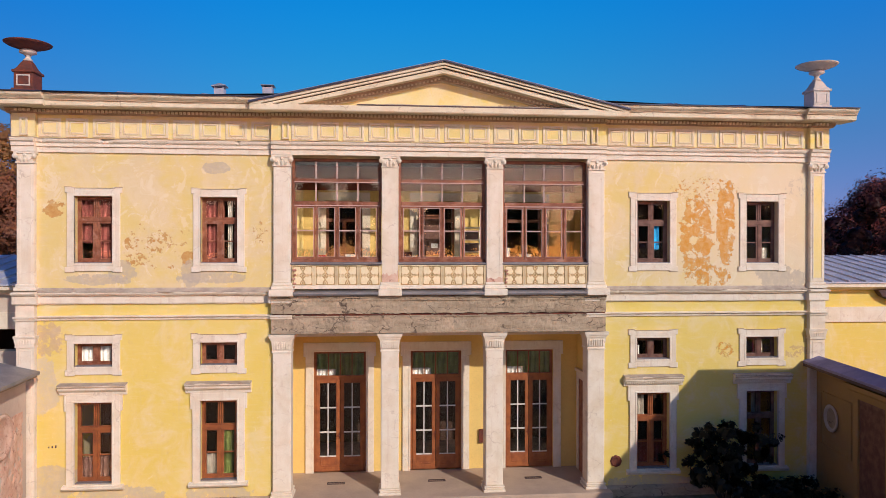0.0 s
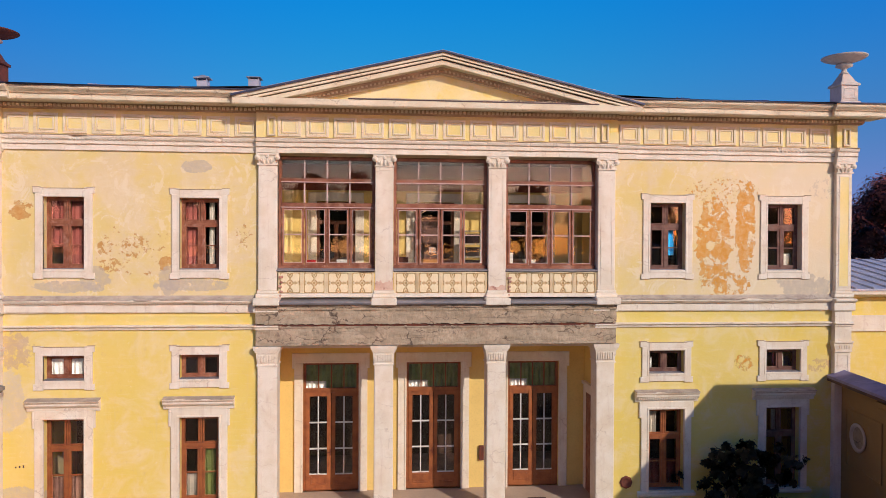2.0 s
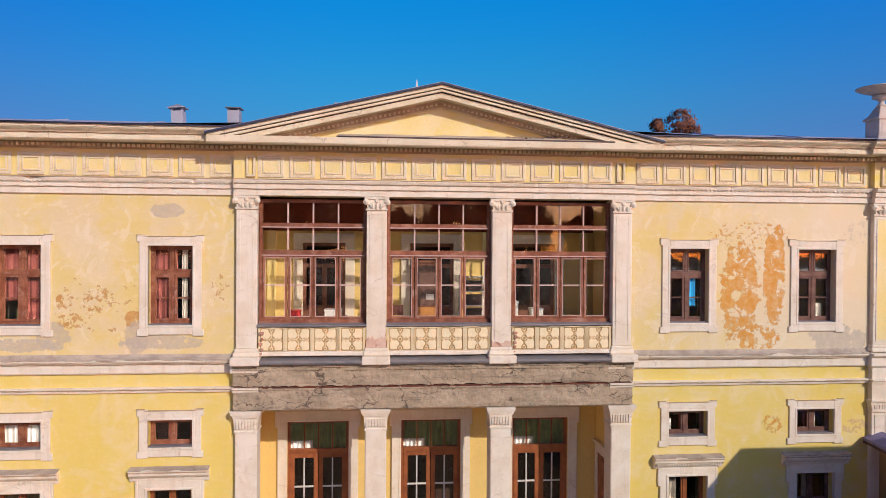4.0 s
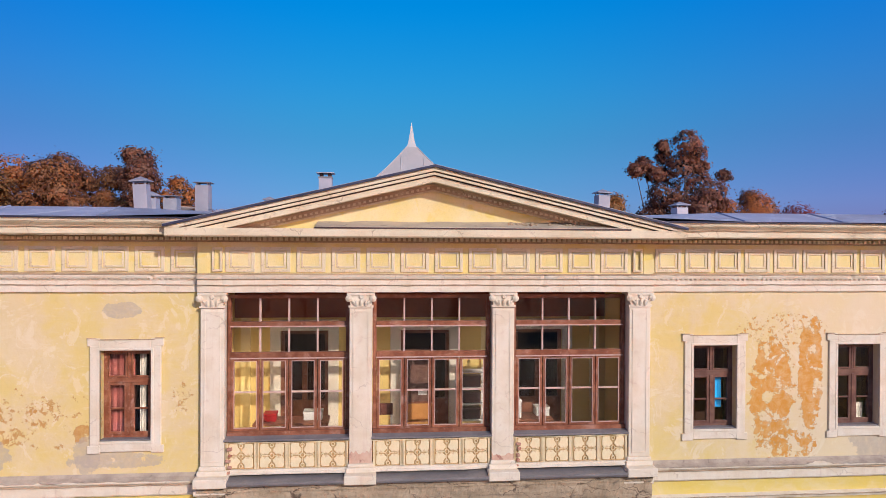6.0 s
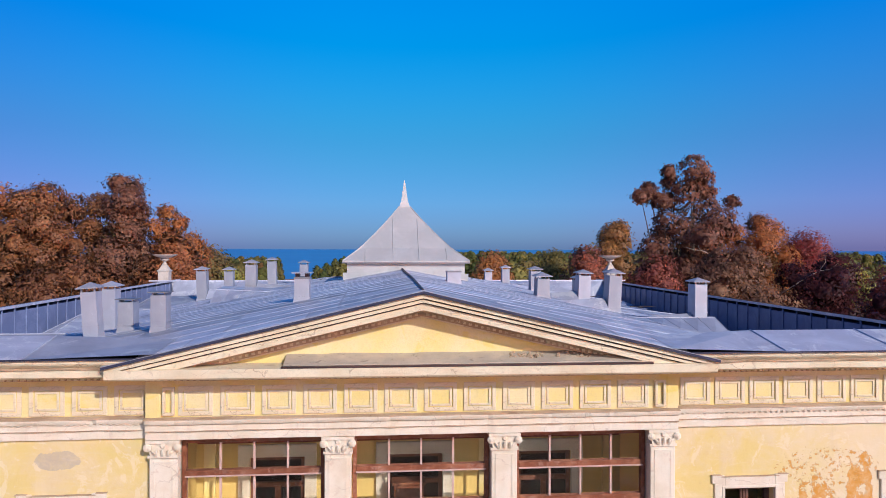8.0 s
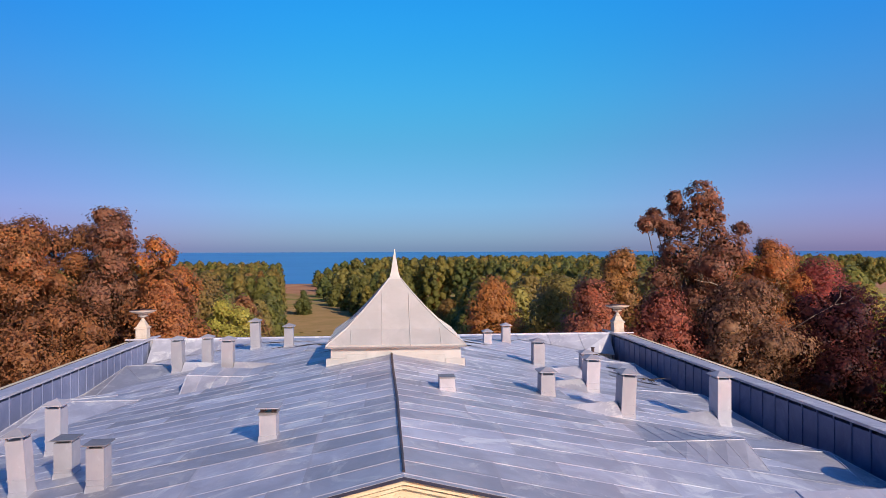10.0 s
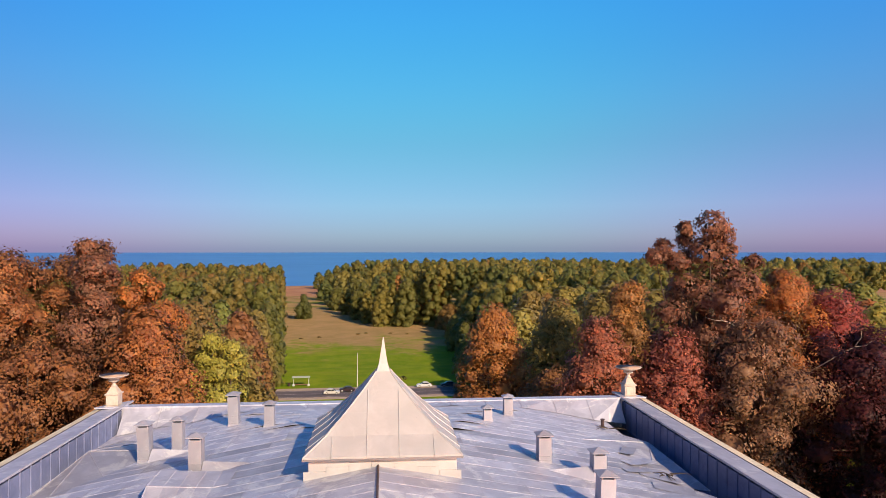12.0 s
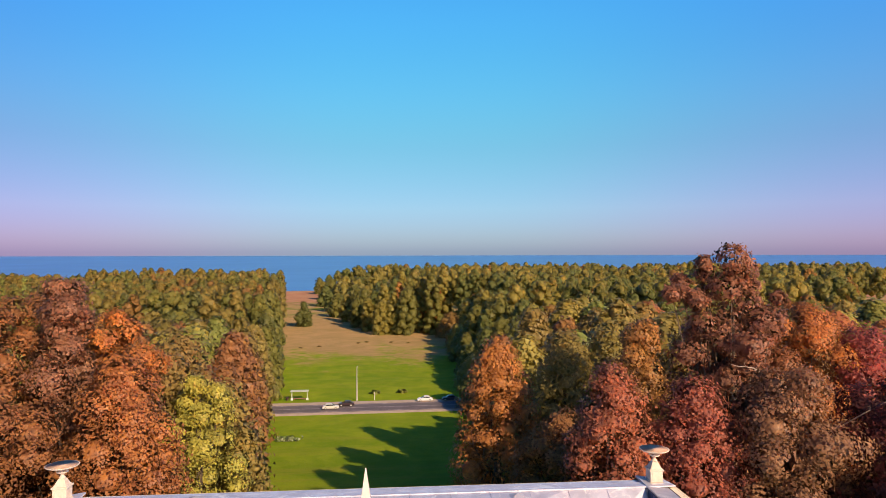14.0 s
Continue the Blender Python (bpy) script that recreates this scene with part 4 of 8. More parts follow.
def window(cx, z0, z1, kind, curtain=None, label="", wood=None):
    w = 0.485
    wood = wood or M_WOOD
    out = 0.24 if kind != "low" else 0.22
    g = eared(cx, z0, z1, w, out, -0.042)
    if kind == "low":
        g = Geo()
        for s in (-1, 1):
            x0, x1 = sorted((cx + s * w, cx + s * (w + 0.2)))
            g.box(x0, x1, -0.06, 0.02, z0 - 0.06, z1)
            x0, x1 = sorted((cx + s * (w + 0.2), cx + s * (w + 0.26)))
            g.box(x0, x1, -0.06, 0.02, z1 - 0.22, z1 + 0.2)
        g.box(cx - w - 0.2, cx + w + 0.2, -0.06, 0.02, z1, z1 + 0.21)
        g.frame2(cx - w - 0.05, cx + w + 0.05, z0 - 0.05, z1 + 0.05, 0.05, -0.078, 0)
    ob = part("window", g, M_TRIM, house, label, bevel=0.008)
    if kind != "low":
        fl = Geo().box(cx - w - out - 0.01, cx - w - out + 0.17, -0.056, 0.0, z1 + out + 0.001, z1 + out + 0.012).box(cx + w + out - 0.17, cx + w + out + 0.01, -0.056, 0.0, z1 + out + 0.001, z1 + out + 0.012)
        fl.box(cx - w - out + 0.17, cx + w + out - 0.17, -0.056, 0.0, z1 + out - 0.029, z1 + out - 0.018)
        part("flashing", fl, M_BED, ob, "thin stained flashing")
    if kind == "low":
        hood = Geo().worn([(0.0, 3.0), (-0.06, 3.0), (-0.075, 3.07), (-0.13, 3.12), (-0.155, 3.15), (-0.155, 3.205), (-0.185, 3.235), (-0.185, 3.262), (0.0, 3.295)], cx - 0.86, cx + 0.86)
        if cx > 0:
            for k in range(26):
                hood.box(cx - 0.8 + k * 0.0625, cx - 0.77 + k * 0.0625, -0.148, -0.06, 3.07, 3.12)
        part("hood", hood, M_TRIM, ob, "moulded hood above the window")
        part("hood_top", Geo().worn([(0.0, 3.285), (-0.195, 3.255), (-0.195, 3.272), (0.0, 3.31)], cx - 0.865, cx + 0.865, 0.008, 0.2), M_STAIN, ob)
        # thin dark strip in place of the shadow under the hood's edge
        part("hood_joint", Geo().box(cx - 0.865, cx + 0.865, -0.18, -0.14, 3.208, 3.224), M_BED, ob)
        part("sill", Geo().prism([(0.0, z0 - 0.16), (-0.1, z0 - 0.14), (-0.14, z0 - 0.09), (-0.14, z0 - 0.05), (0.0, z0 - 0.01)], "x", cx - 0.78, cx + 0.78), M_TRIM, ob)
    part("sill_board", Geo().box(cx - w, cx + w, 0.0, 0.2, z0, z0 + 0.025), M_LEDGE, ob)
    y = 0.16
    fr = Geo().frame2(cx - w, cx + w, z0 + 0.02, z1, 0.06, y, y + 0.09)
    if kind == "mezz":
        fr.box(cx - 0.05, cx + 0.05, y - 0.01, y + 0.08, z0 + 0.08, z1 - 0.06)
        for s in (-1, 1):
            x0, x1 = sorted((cx + s * 0.05, cx + s * (w - 0.06)))
            fr.frame2(x0, x1, z0 + 0.08, z1 - 0.06, 0.04, y + 0.005, y + 0.05)
            pane(ob, x0 + 0.04, x1 - 0.04, z0 + 0.12, z1 - 0.10, y + 0.03)
    else:
        zt = z0 + (z1 - z0) * 0.655
        fr.box(cx - w + 0.06, cx + w - 0.06, y - 0.015, y + 0.08, zt - 0.05, zt + 0.05)
        for s in (-1, 1):
            x0, x1 = sorted((cx + s * 0.035, cx + s * (w - 0.06)))
            mid = (z0 + 0.08 + zt - 0.05) / 2
            fr.frame2(x0, x1, z0 + 0.08, zt - 0.05, 0.055, y - 0.005, y + 0.05)
            fr.box(x0 + 0.055, x1 - 0.055, y + 0.005, y + 0.04, mid - 0.018, mid + 0.018)
            fr.frame2(x0, x1, zt + 0.05, z1 - 0.06, 0.035, y + 0.005, y + 0.05)
            pane(ob, x0 + 0.05, x1 - 0.05, z0 + 0.13, mid - 0.015, y + 0.025)
            pane(ob, x0 + 0.05, x1 - 0.05, mid + 0.015, zt - 0.10, y + 0.025)
            pane(ob, x0 + 0.03, x1 - 0.03, zt + 0.08, z1 - 0.09, y + 0.025)
        fr.box(cx - 0.035, cx + 0.035, y - 0.02, y + 0.06, z0 + 0.08, zt - 0.05)
        fr.box(cx - 0.025, cx + 0.025, y, y + 0.05, zt + 0.05, z1 - 0.06)
    part("frame", fr, wood, ob, bevel=0.006)
    if curtain:
        for mat, a, b, c, d in curtain:
            part("curtain", pleats(cx + a * w, cx + b * w, z0 + c * (z1 - z0), z0 + d * (z1 - z0), 0.29, max(2, int(abs(b - a) * 4)), 0.018), mat, ob)
    # shutter box inside the reveal
    for xa in (cx - w - 0.05, cx + w):
        part("reveal_lining", Geo().box(xa, xa + 0.05, 0.34, WALL_T - 0.01, z0, z1), wood, ob)
    return ob


window(WIN_X[0], 6.48, 8.26, "up", ((M_RED, -0.9, -0.05, 0.3, 1), (M_RED, 0.1, 0.95, 0.0, 1)), "brown wooden window with faded red curtains")
window(WIN_X[1], 6.48, 8.26, "up", ((M_RED, -0.9, 0.15, 0.0, 1), (M_PALE, 0.35, 0.6, 0.0, 1)), "brown wooden window with faded red curtains")
window(WIN_X[2], 6.48, 8.26, "up", ((M_BLUE, 0.08, 0.62, 0.22, 0.60), (M_PALE, 0.1, 0.3, 0.0, 0.2)), "dark wooden window with a bright blue cloth inside", M_DARKWOOD)
window(WIN_X[3], 6.48, 8.26, "up", ((M_PALE, -0.95, -0.7, 0.62, 0.8), (M_PALE, 0.2, 0.7, 0.05, 0.25)), "dark wooden window in an eared white surround", M_DARKWOOD)
window(WIN_X[0], 3.74, 4.35, "mezz", ((M_PAPER, -0.9, 0.9, 0.0, 1),), "low mezzanine window papered white inside")
window(WIN_X[1], 3.74, 4.35, "mezz", None, "low mezzanine window with dark panes")
window(WIN_X[2], 3.74, 4.35, "mezz", ((M_PAPER, -0.9, -0.6, 0.0, 0.6), (M_RED, -0.2, 0.1, 0, 1)), "low mezzanine window with dark panes", M_DARKWOOD)
window(WIN_X[3], 3.74, 4.35, "mezz", ((M_RED, -0.25, 0.0, 0, 1), (M_PALE, 0.0, 0.4, 0.0, 0.7)), "low mezzanine window with dark panes", M_DARKWOOD)
window(WIN_X[0], 0.62, 2.79, "low", ((M_DARKWOOD, -0.9, 0.9, 0.0, 0.3),), "ground-floor window of varnished brown wood under a hood", M_DOOR)
window(WIN_X[1], 0.62, 2.79, "low", ((M_DULL, -0.9, -0.2, 0.0, 0.3), (M_OLIVE, 0.1, 0.9, 0.0, 0.62)), "ground-floor window of varnished brown wood under a hood", M_DOOR)
window(WIN_X[2], 0.62, 2.79, "low", ((M_DULL, -0.9, -0.3, 0.68, 1), (M_RED, -0.9, 0.9, 0.0, 0.35)), "ground-floor window with a half curtain under a hood", M_DOOR)
window(WIN_X[3], 0.62, 2.79, "low", ((M_PALE, -0.3, 0.2, 0.6, 1),), "shaded ground-floor window under a hood", M_DARKWOOD)

M_BEAM = surf("red_brown_beam", (0.27, 0.058, 0.022), (0.19, 0.04, 0.018), 3, 40, 0.7, 0, 0.2)
# ---- portico and glazed loggia ----
part("portico_floor", Geo().box(-4.75, 4.75, -0.45, 2.0, -0.1, 0.14), M_FLOOR, house, "pale worn stone porch floor", bevel=0.02)
part("porch_step", Geo().box(-4.9, 4.9, -0.85, -0.453, -0.25, -0.02), M_FLOOR, house, bevel=0.03)
DOORS = ((-3.68, -2.12), (-0.78, 0.78), (2.14, 3.64))
back = Geo().wall(-4.6, 4.6, 0.0, 5.2, 1.9, 2.15, [(a, b, 0.14, 3.78) for a, b in DOORS])
part("porch_back_wall", back, M_INNER, house, "bright ochre porch wall")
part("porch_ceiling", Geo().box(-4.6, 4.6, 0.3, 1.9, 4.44, 4.58), M_TRIM, house)
part("porch_moulding", Geo().prism([(1.897, 4.28), (1.84, 4.30), (1.80, 4.40), (1.80, 4.437), (1.897, 4.437)], "x", -4.4, 4.4), M_TRIM, house)
for s in (-1, 1):
    x0, x1 = sorted((s * 4.40, s * 4.62))
    part("porch_end_wall", Geo().box(x0, x1, 0.42, 1.897, 0.0, 5.2), M_INNER, house)
    part("loggia_end_wall", Geo().box(x0, x1, 0.42, 2.2, 5.42, 9.42), M_INNER, house)
sd = Geo()
sd.box(4.33, 4.40, 0.62, 0.80, 0.14, 2.95).box(4.33, 4.40, 1.55, 1.73, 0.14, 2.95).box(4.33, 4.40, 0.62, 1.73, 2.95, 3.13).box(4.29, 4.40, 0.56, 1.79, 3.13, 3.22)
sdo = part("side_door", sd, M_TRIM, house, "narrow brown side door in white surround", bevel=0.008)
part("leaf", Geo().box(4.36, 4.395, 0.80, 1.55, 0.14, 2.95).box(4.345, 4.36, 0.88, 1.47, 1.6, 2.8).box(4.345, 4.36, 0.88, 1.47, 0.3, 1.4), M_WOOD, sdo)


def french_door(a, b):
    z0, z1, y = 0.14, 3.78, 1.9
    g = Geo()
    for s, x in ((-1, a), (1, b)):
        x0, x1 = sorted((x, x + s * 0.24))
        g.box(x0, x1, y - 0.07, y, z0, z1)
        x0, x1 = sorted((x + s * 0.18, x + s * 0.30))
        g.box(x0, x1, y - 0.075, y, z1 - 0.15, z1 + 0.27)
        x0, x1 = sorted((x, x + s * 0.05))
        g.box(x0, x1, y - 0.09, y - 0.06, z0, z1 + 0.05)
    g.box(a - 0.2, b + 0.2, y - 0.07, y, z1, z1 + 0.27)
    g.box(a, b, y - 0.09, y - 0.06, z1, z1 + 0.05)
    ob = part("door", g, M_TRIM, house, "glazed double door of orange-brown wood, white surround", bevel=0.008)
    zt = 2.98
    fr = Geo().frame2(a, b, z0, z1, 0.07, y + 0.06, y + 0.16)
    fr.box(a + 0.07, b - 0.07, y + 0.05, y + 0.15, zt - 0.06, zt + 0.06)
    part("frame", fr, M_DOOR, ob, bevel=0.006)
    pane(ob, a + 0.06, b - 0.06, zt + 0.06, z1 - 0.06, y + 0.11)
    mid = (a + b) / 2
    for k in (1, 2, 3):
        x = a + 0.07 + (b - a - 0.14) * k / 4
        part("transom_bar", Geo().box(x - 0.014, x + 0.014, y + 0.075, y + 0.125, zt + 0.06, z1 - 0.07), M_DOOR, ob)
    for s in (-1, 1):
        x0, x1 = (a + 0.07, mid - 0.01) if s < 0 else (mid + 0.01, b - 0.07)
        lf = Geo().frame2(x0, x1, z0 + 0.03, zt - 0.06, 0.105, y + 0.05, y + 0.10)
        lf.box(x0 + 0.1, x1 - 0.1, y + 0.055, y + 0.095, z0 + 0.10, z0 + 0.45)
        lf.frame2(x0 + 0.13, x1 - 0.13, z0 + 0.17, z0 + 0.42, 0.03, y + 0.04, y + 0.06)
        leaf = part("leaf", lf, M_DOOR, ob, bevel=0.006)
        pz0, pz1 = z0 + 0.45, zt - 0.165
        px0, px1 = x0 + 0.105, x1 - 0.105
        bmat = M_WHITEBAR
        part("glazing_bar", Geo().box((px0 + px1) / 2 - 0.016, (px0 + px1) / 2 + 0.016, y + 0.05, y + 0.09, pz0, pz1), bmat, ob)
        for k in (1, 2):
            zz = pz0 + (pz1 - pz0) * k / 3
            part("glazing_bar", Geo().box(px0, px1, y + 0.048, y + 0.088, zz - 0.018, zz + 0.018), bmat, ob)
        part("glazing_bar", Geo().box(px0, px1, y + 0.05, y + 0.09, pz0, pz0 + 0.03), bmat, ob)
        for k in range(3):
            for c in range(2):
                xa = px0 if c == 0 else (px0 + px1) / 2 + 0.012
                xb = (px0 + px1) / 2 - 0.012 if c == 0 else px1
                pane(ob, xa, xb, pz0 + (pz1 - pz0) * k / 3 + 0.012, pz0 + (pz1 - pz0) * (k + 1) / 3 - 0.012, y + 0.068)
    part("handle", Geo().box(mid - 0.03, mid - 0.01, y + 0.02, y + 0.05, 1.15, 1.32).box(mid - 0.10, mid - 0.01, y + 0.0, y + 0.02, 1.22, 1.24), M_RUST, ob)
    part("curtain", pleats(a + 0.05, b - 0.05, zt, z1, y + 0.26, 9, 0.05), M_GREEN, ob, "gathered green curtain")
    part("valance", pleats(a + 0.07, mid - 0.15, zt + 0.05, zt + 0.24, y + 0.19, 5, 0.025), M_PAPER, ob, "white gathered valance")
    return ob


for a, b in DOORS:
    french_door(a, b)
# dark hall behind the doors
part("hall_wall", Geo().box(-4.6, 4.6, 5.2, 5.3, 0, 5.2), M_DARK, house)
part("hall_floor", Geo().box(-4.6, 4.6, 2.15, 5.2, 0.0, 0.12), M_DARKWOOD, house)


def pillar(cx):
    h = 0.245
    ob = part("pillar", Geo().box(cx - h, cx + h, -0.13, 0.36, 0.30, 4.30), M_TRIM, house, "square off-white pillar with flaking paint", bevel=0.02)
    b = Geo().box(cx - h - 0.06, cx + h + 0.06, -0.19, 0.42, 0.12, 0.20).box(cx - h - 0.03, cx + h + 0.03, -0.16, 0.39, 0.20, 0.26).box(cx - h - 0.045, cx + h + 0.045, -0.175, 0.405, 0.26, 0.30)
    part("base", b, M_TRIM, ob, bevel=0.015)
    c = Geo()
    for z0, z1, a, e in ((4.06, 4.10, 0.02, 0.02), (4.10, 4.40, 0.0, 0.03), (4.40, 4.46, 0.05, 0.06), (4.46, 4.56, 0.08, 0.10)):
        c.lathe([((h + a) * 1.4142, 0), ((h + e) * 1.4142, z1 - z0)], 4, (cx, 0.115, z0))
    for k in range(7):
        x = cx + (k - 3) * 0.065
        c.box(x - 0.018, x + 0.018, -0.175, -0.12, 4.16, 4.34)
    part("capital", c, M_TRIM, ob, "moulded capital")
    return ob


for cx in PIL_X:
    pillar(cx)
    up = pilaster(cx, 0.46, -0.13, 5.78, 9.40, True)
    part("core", Geo().box(cx - 0.22, cx + 0.22, 0.023, 0.36, 5.6, 9.42), M_TRIM, house)

# ragged bare lintel


def ragged_block(x0, x1, y0, y1, z0, z1, rag):
    """A beam whose lower front edge and face are broken and uneven."""
    g = Geo()
    nx, nz = 240, 10
    for k in range(nz + 1):
        for i in range(nx + 1):
            x = x0 + (x1 - x0) * i / nx
            z = z0 + (z1 - z0) * k / nz
            q = noise.noise(Vector((x * 1.9, z * 6.0, rag))) * 0.022 + noise.noise(Vector((x * 7, z * 9, 3.3))) * 0.016 + noise.noise(Vector((x * 19, z * 23, 1.3))) * 0.012
            if k == 0:
                z += abs(noise.noise(Vector((x * 3.1, 7.7, rag)))) * 0.045 + abs(noise.noise(Vector((x * 11.0, 3.7, rag)))) * 0.04
            if k == nz:
                z -= abs(noise.noise(Vector((x * 2.3, 2.7, rag)))) * 0.04
            g.v.append((x, y0 + q, z))
    n = nx + 1
    g.f = [(k * n + i, k * n + i + 1, (k + 1) * n + i + 1, (k + 1) * n + i) for k in range(nz) for i in range(nx)]
    return g.box(x0, x1, y0 + 0.05, y1, z0 + 0.02, z1 - 0.04)


part("lintel", ragged_block(-4.62, 4.62, -0.16, 0.36, 4.56, 5.08, 1.0), M_GREY, house, "bare broken grey lintel")
part("lintel", ragged_block(-4.62, 4.62, -0.20, 0.36, 5.10, 5.62, 5.0), M_GREY, house, "bare broken grey lintel")
for k, (y0, z0, z1) in enumerate(((-0.245, 5.535, 5.60), (-0.225, 5.465, 5.54), (-0.178, 5.015, 5.06), (-0.175, 4.575, 4.64))):
    part("lintel_ledge", ragged_block(-4.62, 4.62, y0, 0.3, z0, z1, 8.0 + k), M_GREY, house, "ragged ledge of broken grey render")
part("lintel_seam", Geo().box(-4.6, 4.6, -0.165, 0.3, 5.06, 5.10), M_RUST, house)
part("loggia_ledge", Geo().prism([(0.3, 5.60), (-0.34, 5.62), (-0.36, 5.66), (-0.36, 5.70), (0.3, 5.78)], "x", -4.25, 4.2), M_LEDGE, house, "grey metal ledge under the balustrade")
for cx in PIL_X:
    part("pedestal", Geo().box(cx - 0.32, cx + 0.32, -0.37, 0.3, 5.60, 5.78), M_TRIM, house, bevel=0.015)
    if abs(cx) > 4:
        part("string_end", Geo().prism(shifted(STRING, -0.13), "x", cx - 0.34, cx + 0.30).prism(shifted(LOWSTR, -0.13), "x", cx - 0.3, cx + 0.28), M_TRIM, house)

# balustrade panels: four raised pads round a cross with a rosette
PAN_W, PAN_H = 0.6, 0.25
pad = [(0.078, 0.02), (0.20, 0.02), (0.235, 0.06), (0.235, PAN_H - 0.05), (0.21, PAN_H - 0.02), (0.07, PAN_H - 0.02), (0.066, PAN_H - 0.08), (0.02, PAN_H - 0.13), (0.02, 0.078), (0.055, 0.055)]
stile = Geo().box(-0.024, 0.024, -0.008, 0.0, -PAN_H, PAN_H).box(-0.02, -0.006, -0.03, 0.0, -PAN_H, PAN_H).box(0.006, 0.02, -0.03, 0.0, -PAN_H, PAN_H)
rosette = Geo()
turn8 = [(math.cos(q * math.pi / 4), math.sin(q * math.pi / 4)) for q in range(9)]
for x, z, r in ((0, 0, 0.042), (0, PAN_H - 0.055, 0.034), (0, 0.055 - PAN_H, 0.034), (0.205, 0, 0.018), (-0.205, 0, 0.018)):
    rosette.tube([(x + r * p, -0.016, z + r * q) for p, q in turn8], [0.011] * 9, 5)
for px, pz in ((1, 0), (-1, 0), (0, 1), (0, -1)):
    rosette.tube([(0.05 * px, -0.004, 0.05 * pz), (0.19 * px, -0.004, 0.19 * pz)], [0.008, 0.006], 5)
M_BALYEL = surf("ochre_panel_ground", (0.62, 0.43, 0.19), (0.50, 0.32, 0.14), 3, 40, 0.9, 0, 0.3, dirt=(0.30, 0.16, 0.08))
M_ORN = surf("cream_carved_ornament", (0.88, 0.76, 0.50), (0.83, 0.67, 0.39), 4, 45, 0.9, 0, 0.3, dirt=(0.60, 0.36, 0.17))
bal_me = mesh_of("balustrade_panel", Geo().box(-0.30, 0.30, 0.0, 0.04, -PAN_H, PAN_H), M_BALYEL)
pad_me = mesh_of("pad", Geo().prism(pad, "y", -0.026, 0.0), M_ORN, bevel=0.007)
stile_me = mesh_of("stile", stile, M_ORN)
ros_me = mesh_of("ornament", rosette, M_ORN)
for a, b in BAYS:
    wdt = (b - a - 0.02) / 4
    rail = Geo().worn([(0.05, 5.79), (-0.15, 5.79), (-0.15, 5.83), (-0.125, 5.84), (-0.125, 5.885), (0.05, 5.885)], a - 0.05, b + 0.05)
    bal = part("balustrade", rail, M_TRIM, house, "cream balustrade of four panels with carved rosettes")
    part("capping", Geo().worn([(0.04, 6.405), (-0.115, 6.405), (-0.12, 6.425), (0.04, 6.43)], a - 0.03, b + 0.03, 0.014, 0.2), M_ORN, bal)
    for k in range(4):
        m = pose(a + 0.01 + wdt * (k + 0.5), -0.075, 6.148) @ Matrix.Diagonal((wdt / PAN_W, 1, 1.04, 1))
        panel = again("balustrade_panel", bal_me, bal, m)
        for sx in (-1, 1):
            again("stile", stile_me, panel, pose(sx * 0.275, 0, 0))
            for sz in (-1, 1):
                again("pad", pad_me, panel, Matrix.Diagonal((sx, 1, sz, 1)))
        again("ornament", ros_me, panel)
    part("window_ledge", Geo().worn([(0.3, 6.44), (-0.13, 6.445), (-0.16, 6.455), (-0.16, 6.48), (0.3, 6.56)], a - 0.02, b + 0.02, 0.006, 0.0), M_LEDGE, house)
    # added dark strip painted as the shadow below the ledge
    part("ledge_shadow_board", Geo().box(a, b, -0.11, 0.1, 6.432, 6.443), M_EDGE, house)


M_PINK = surf("pink_bar_and_highlight", (0.66, 0.48, 0.42), (0.52, 0.34, 0.28), 5, 50, 0.7, 0, 0.1)


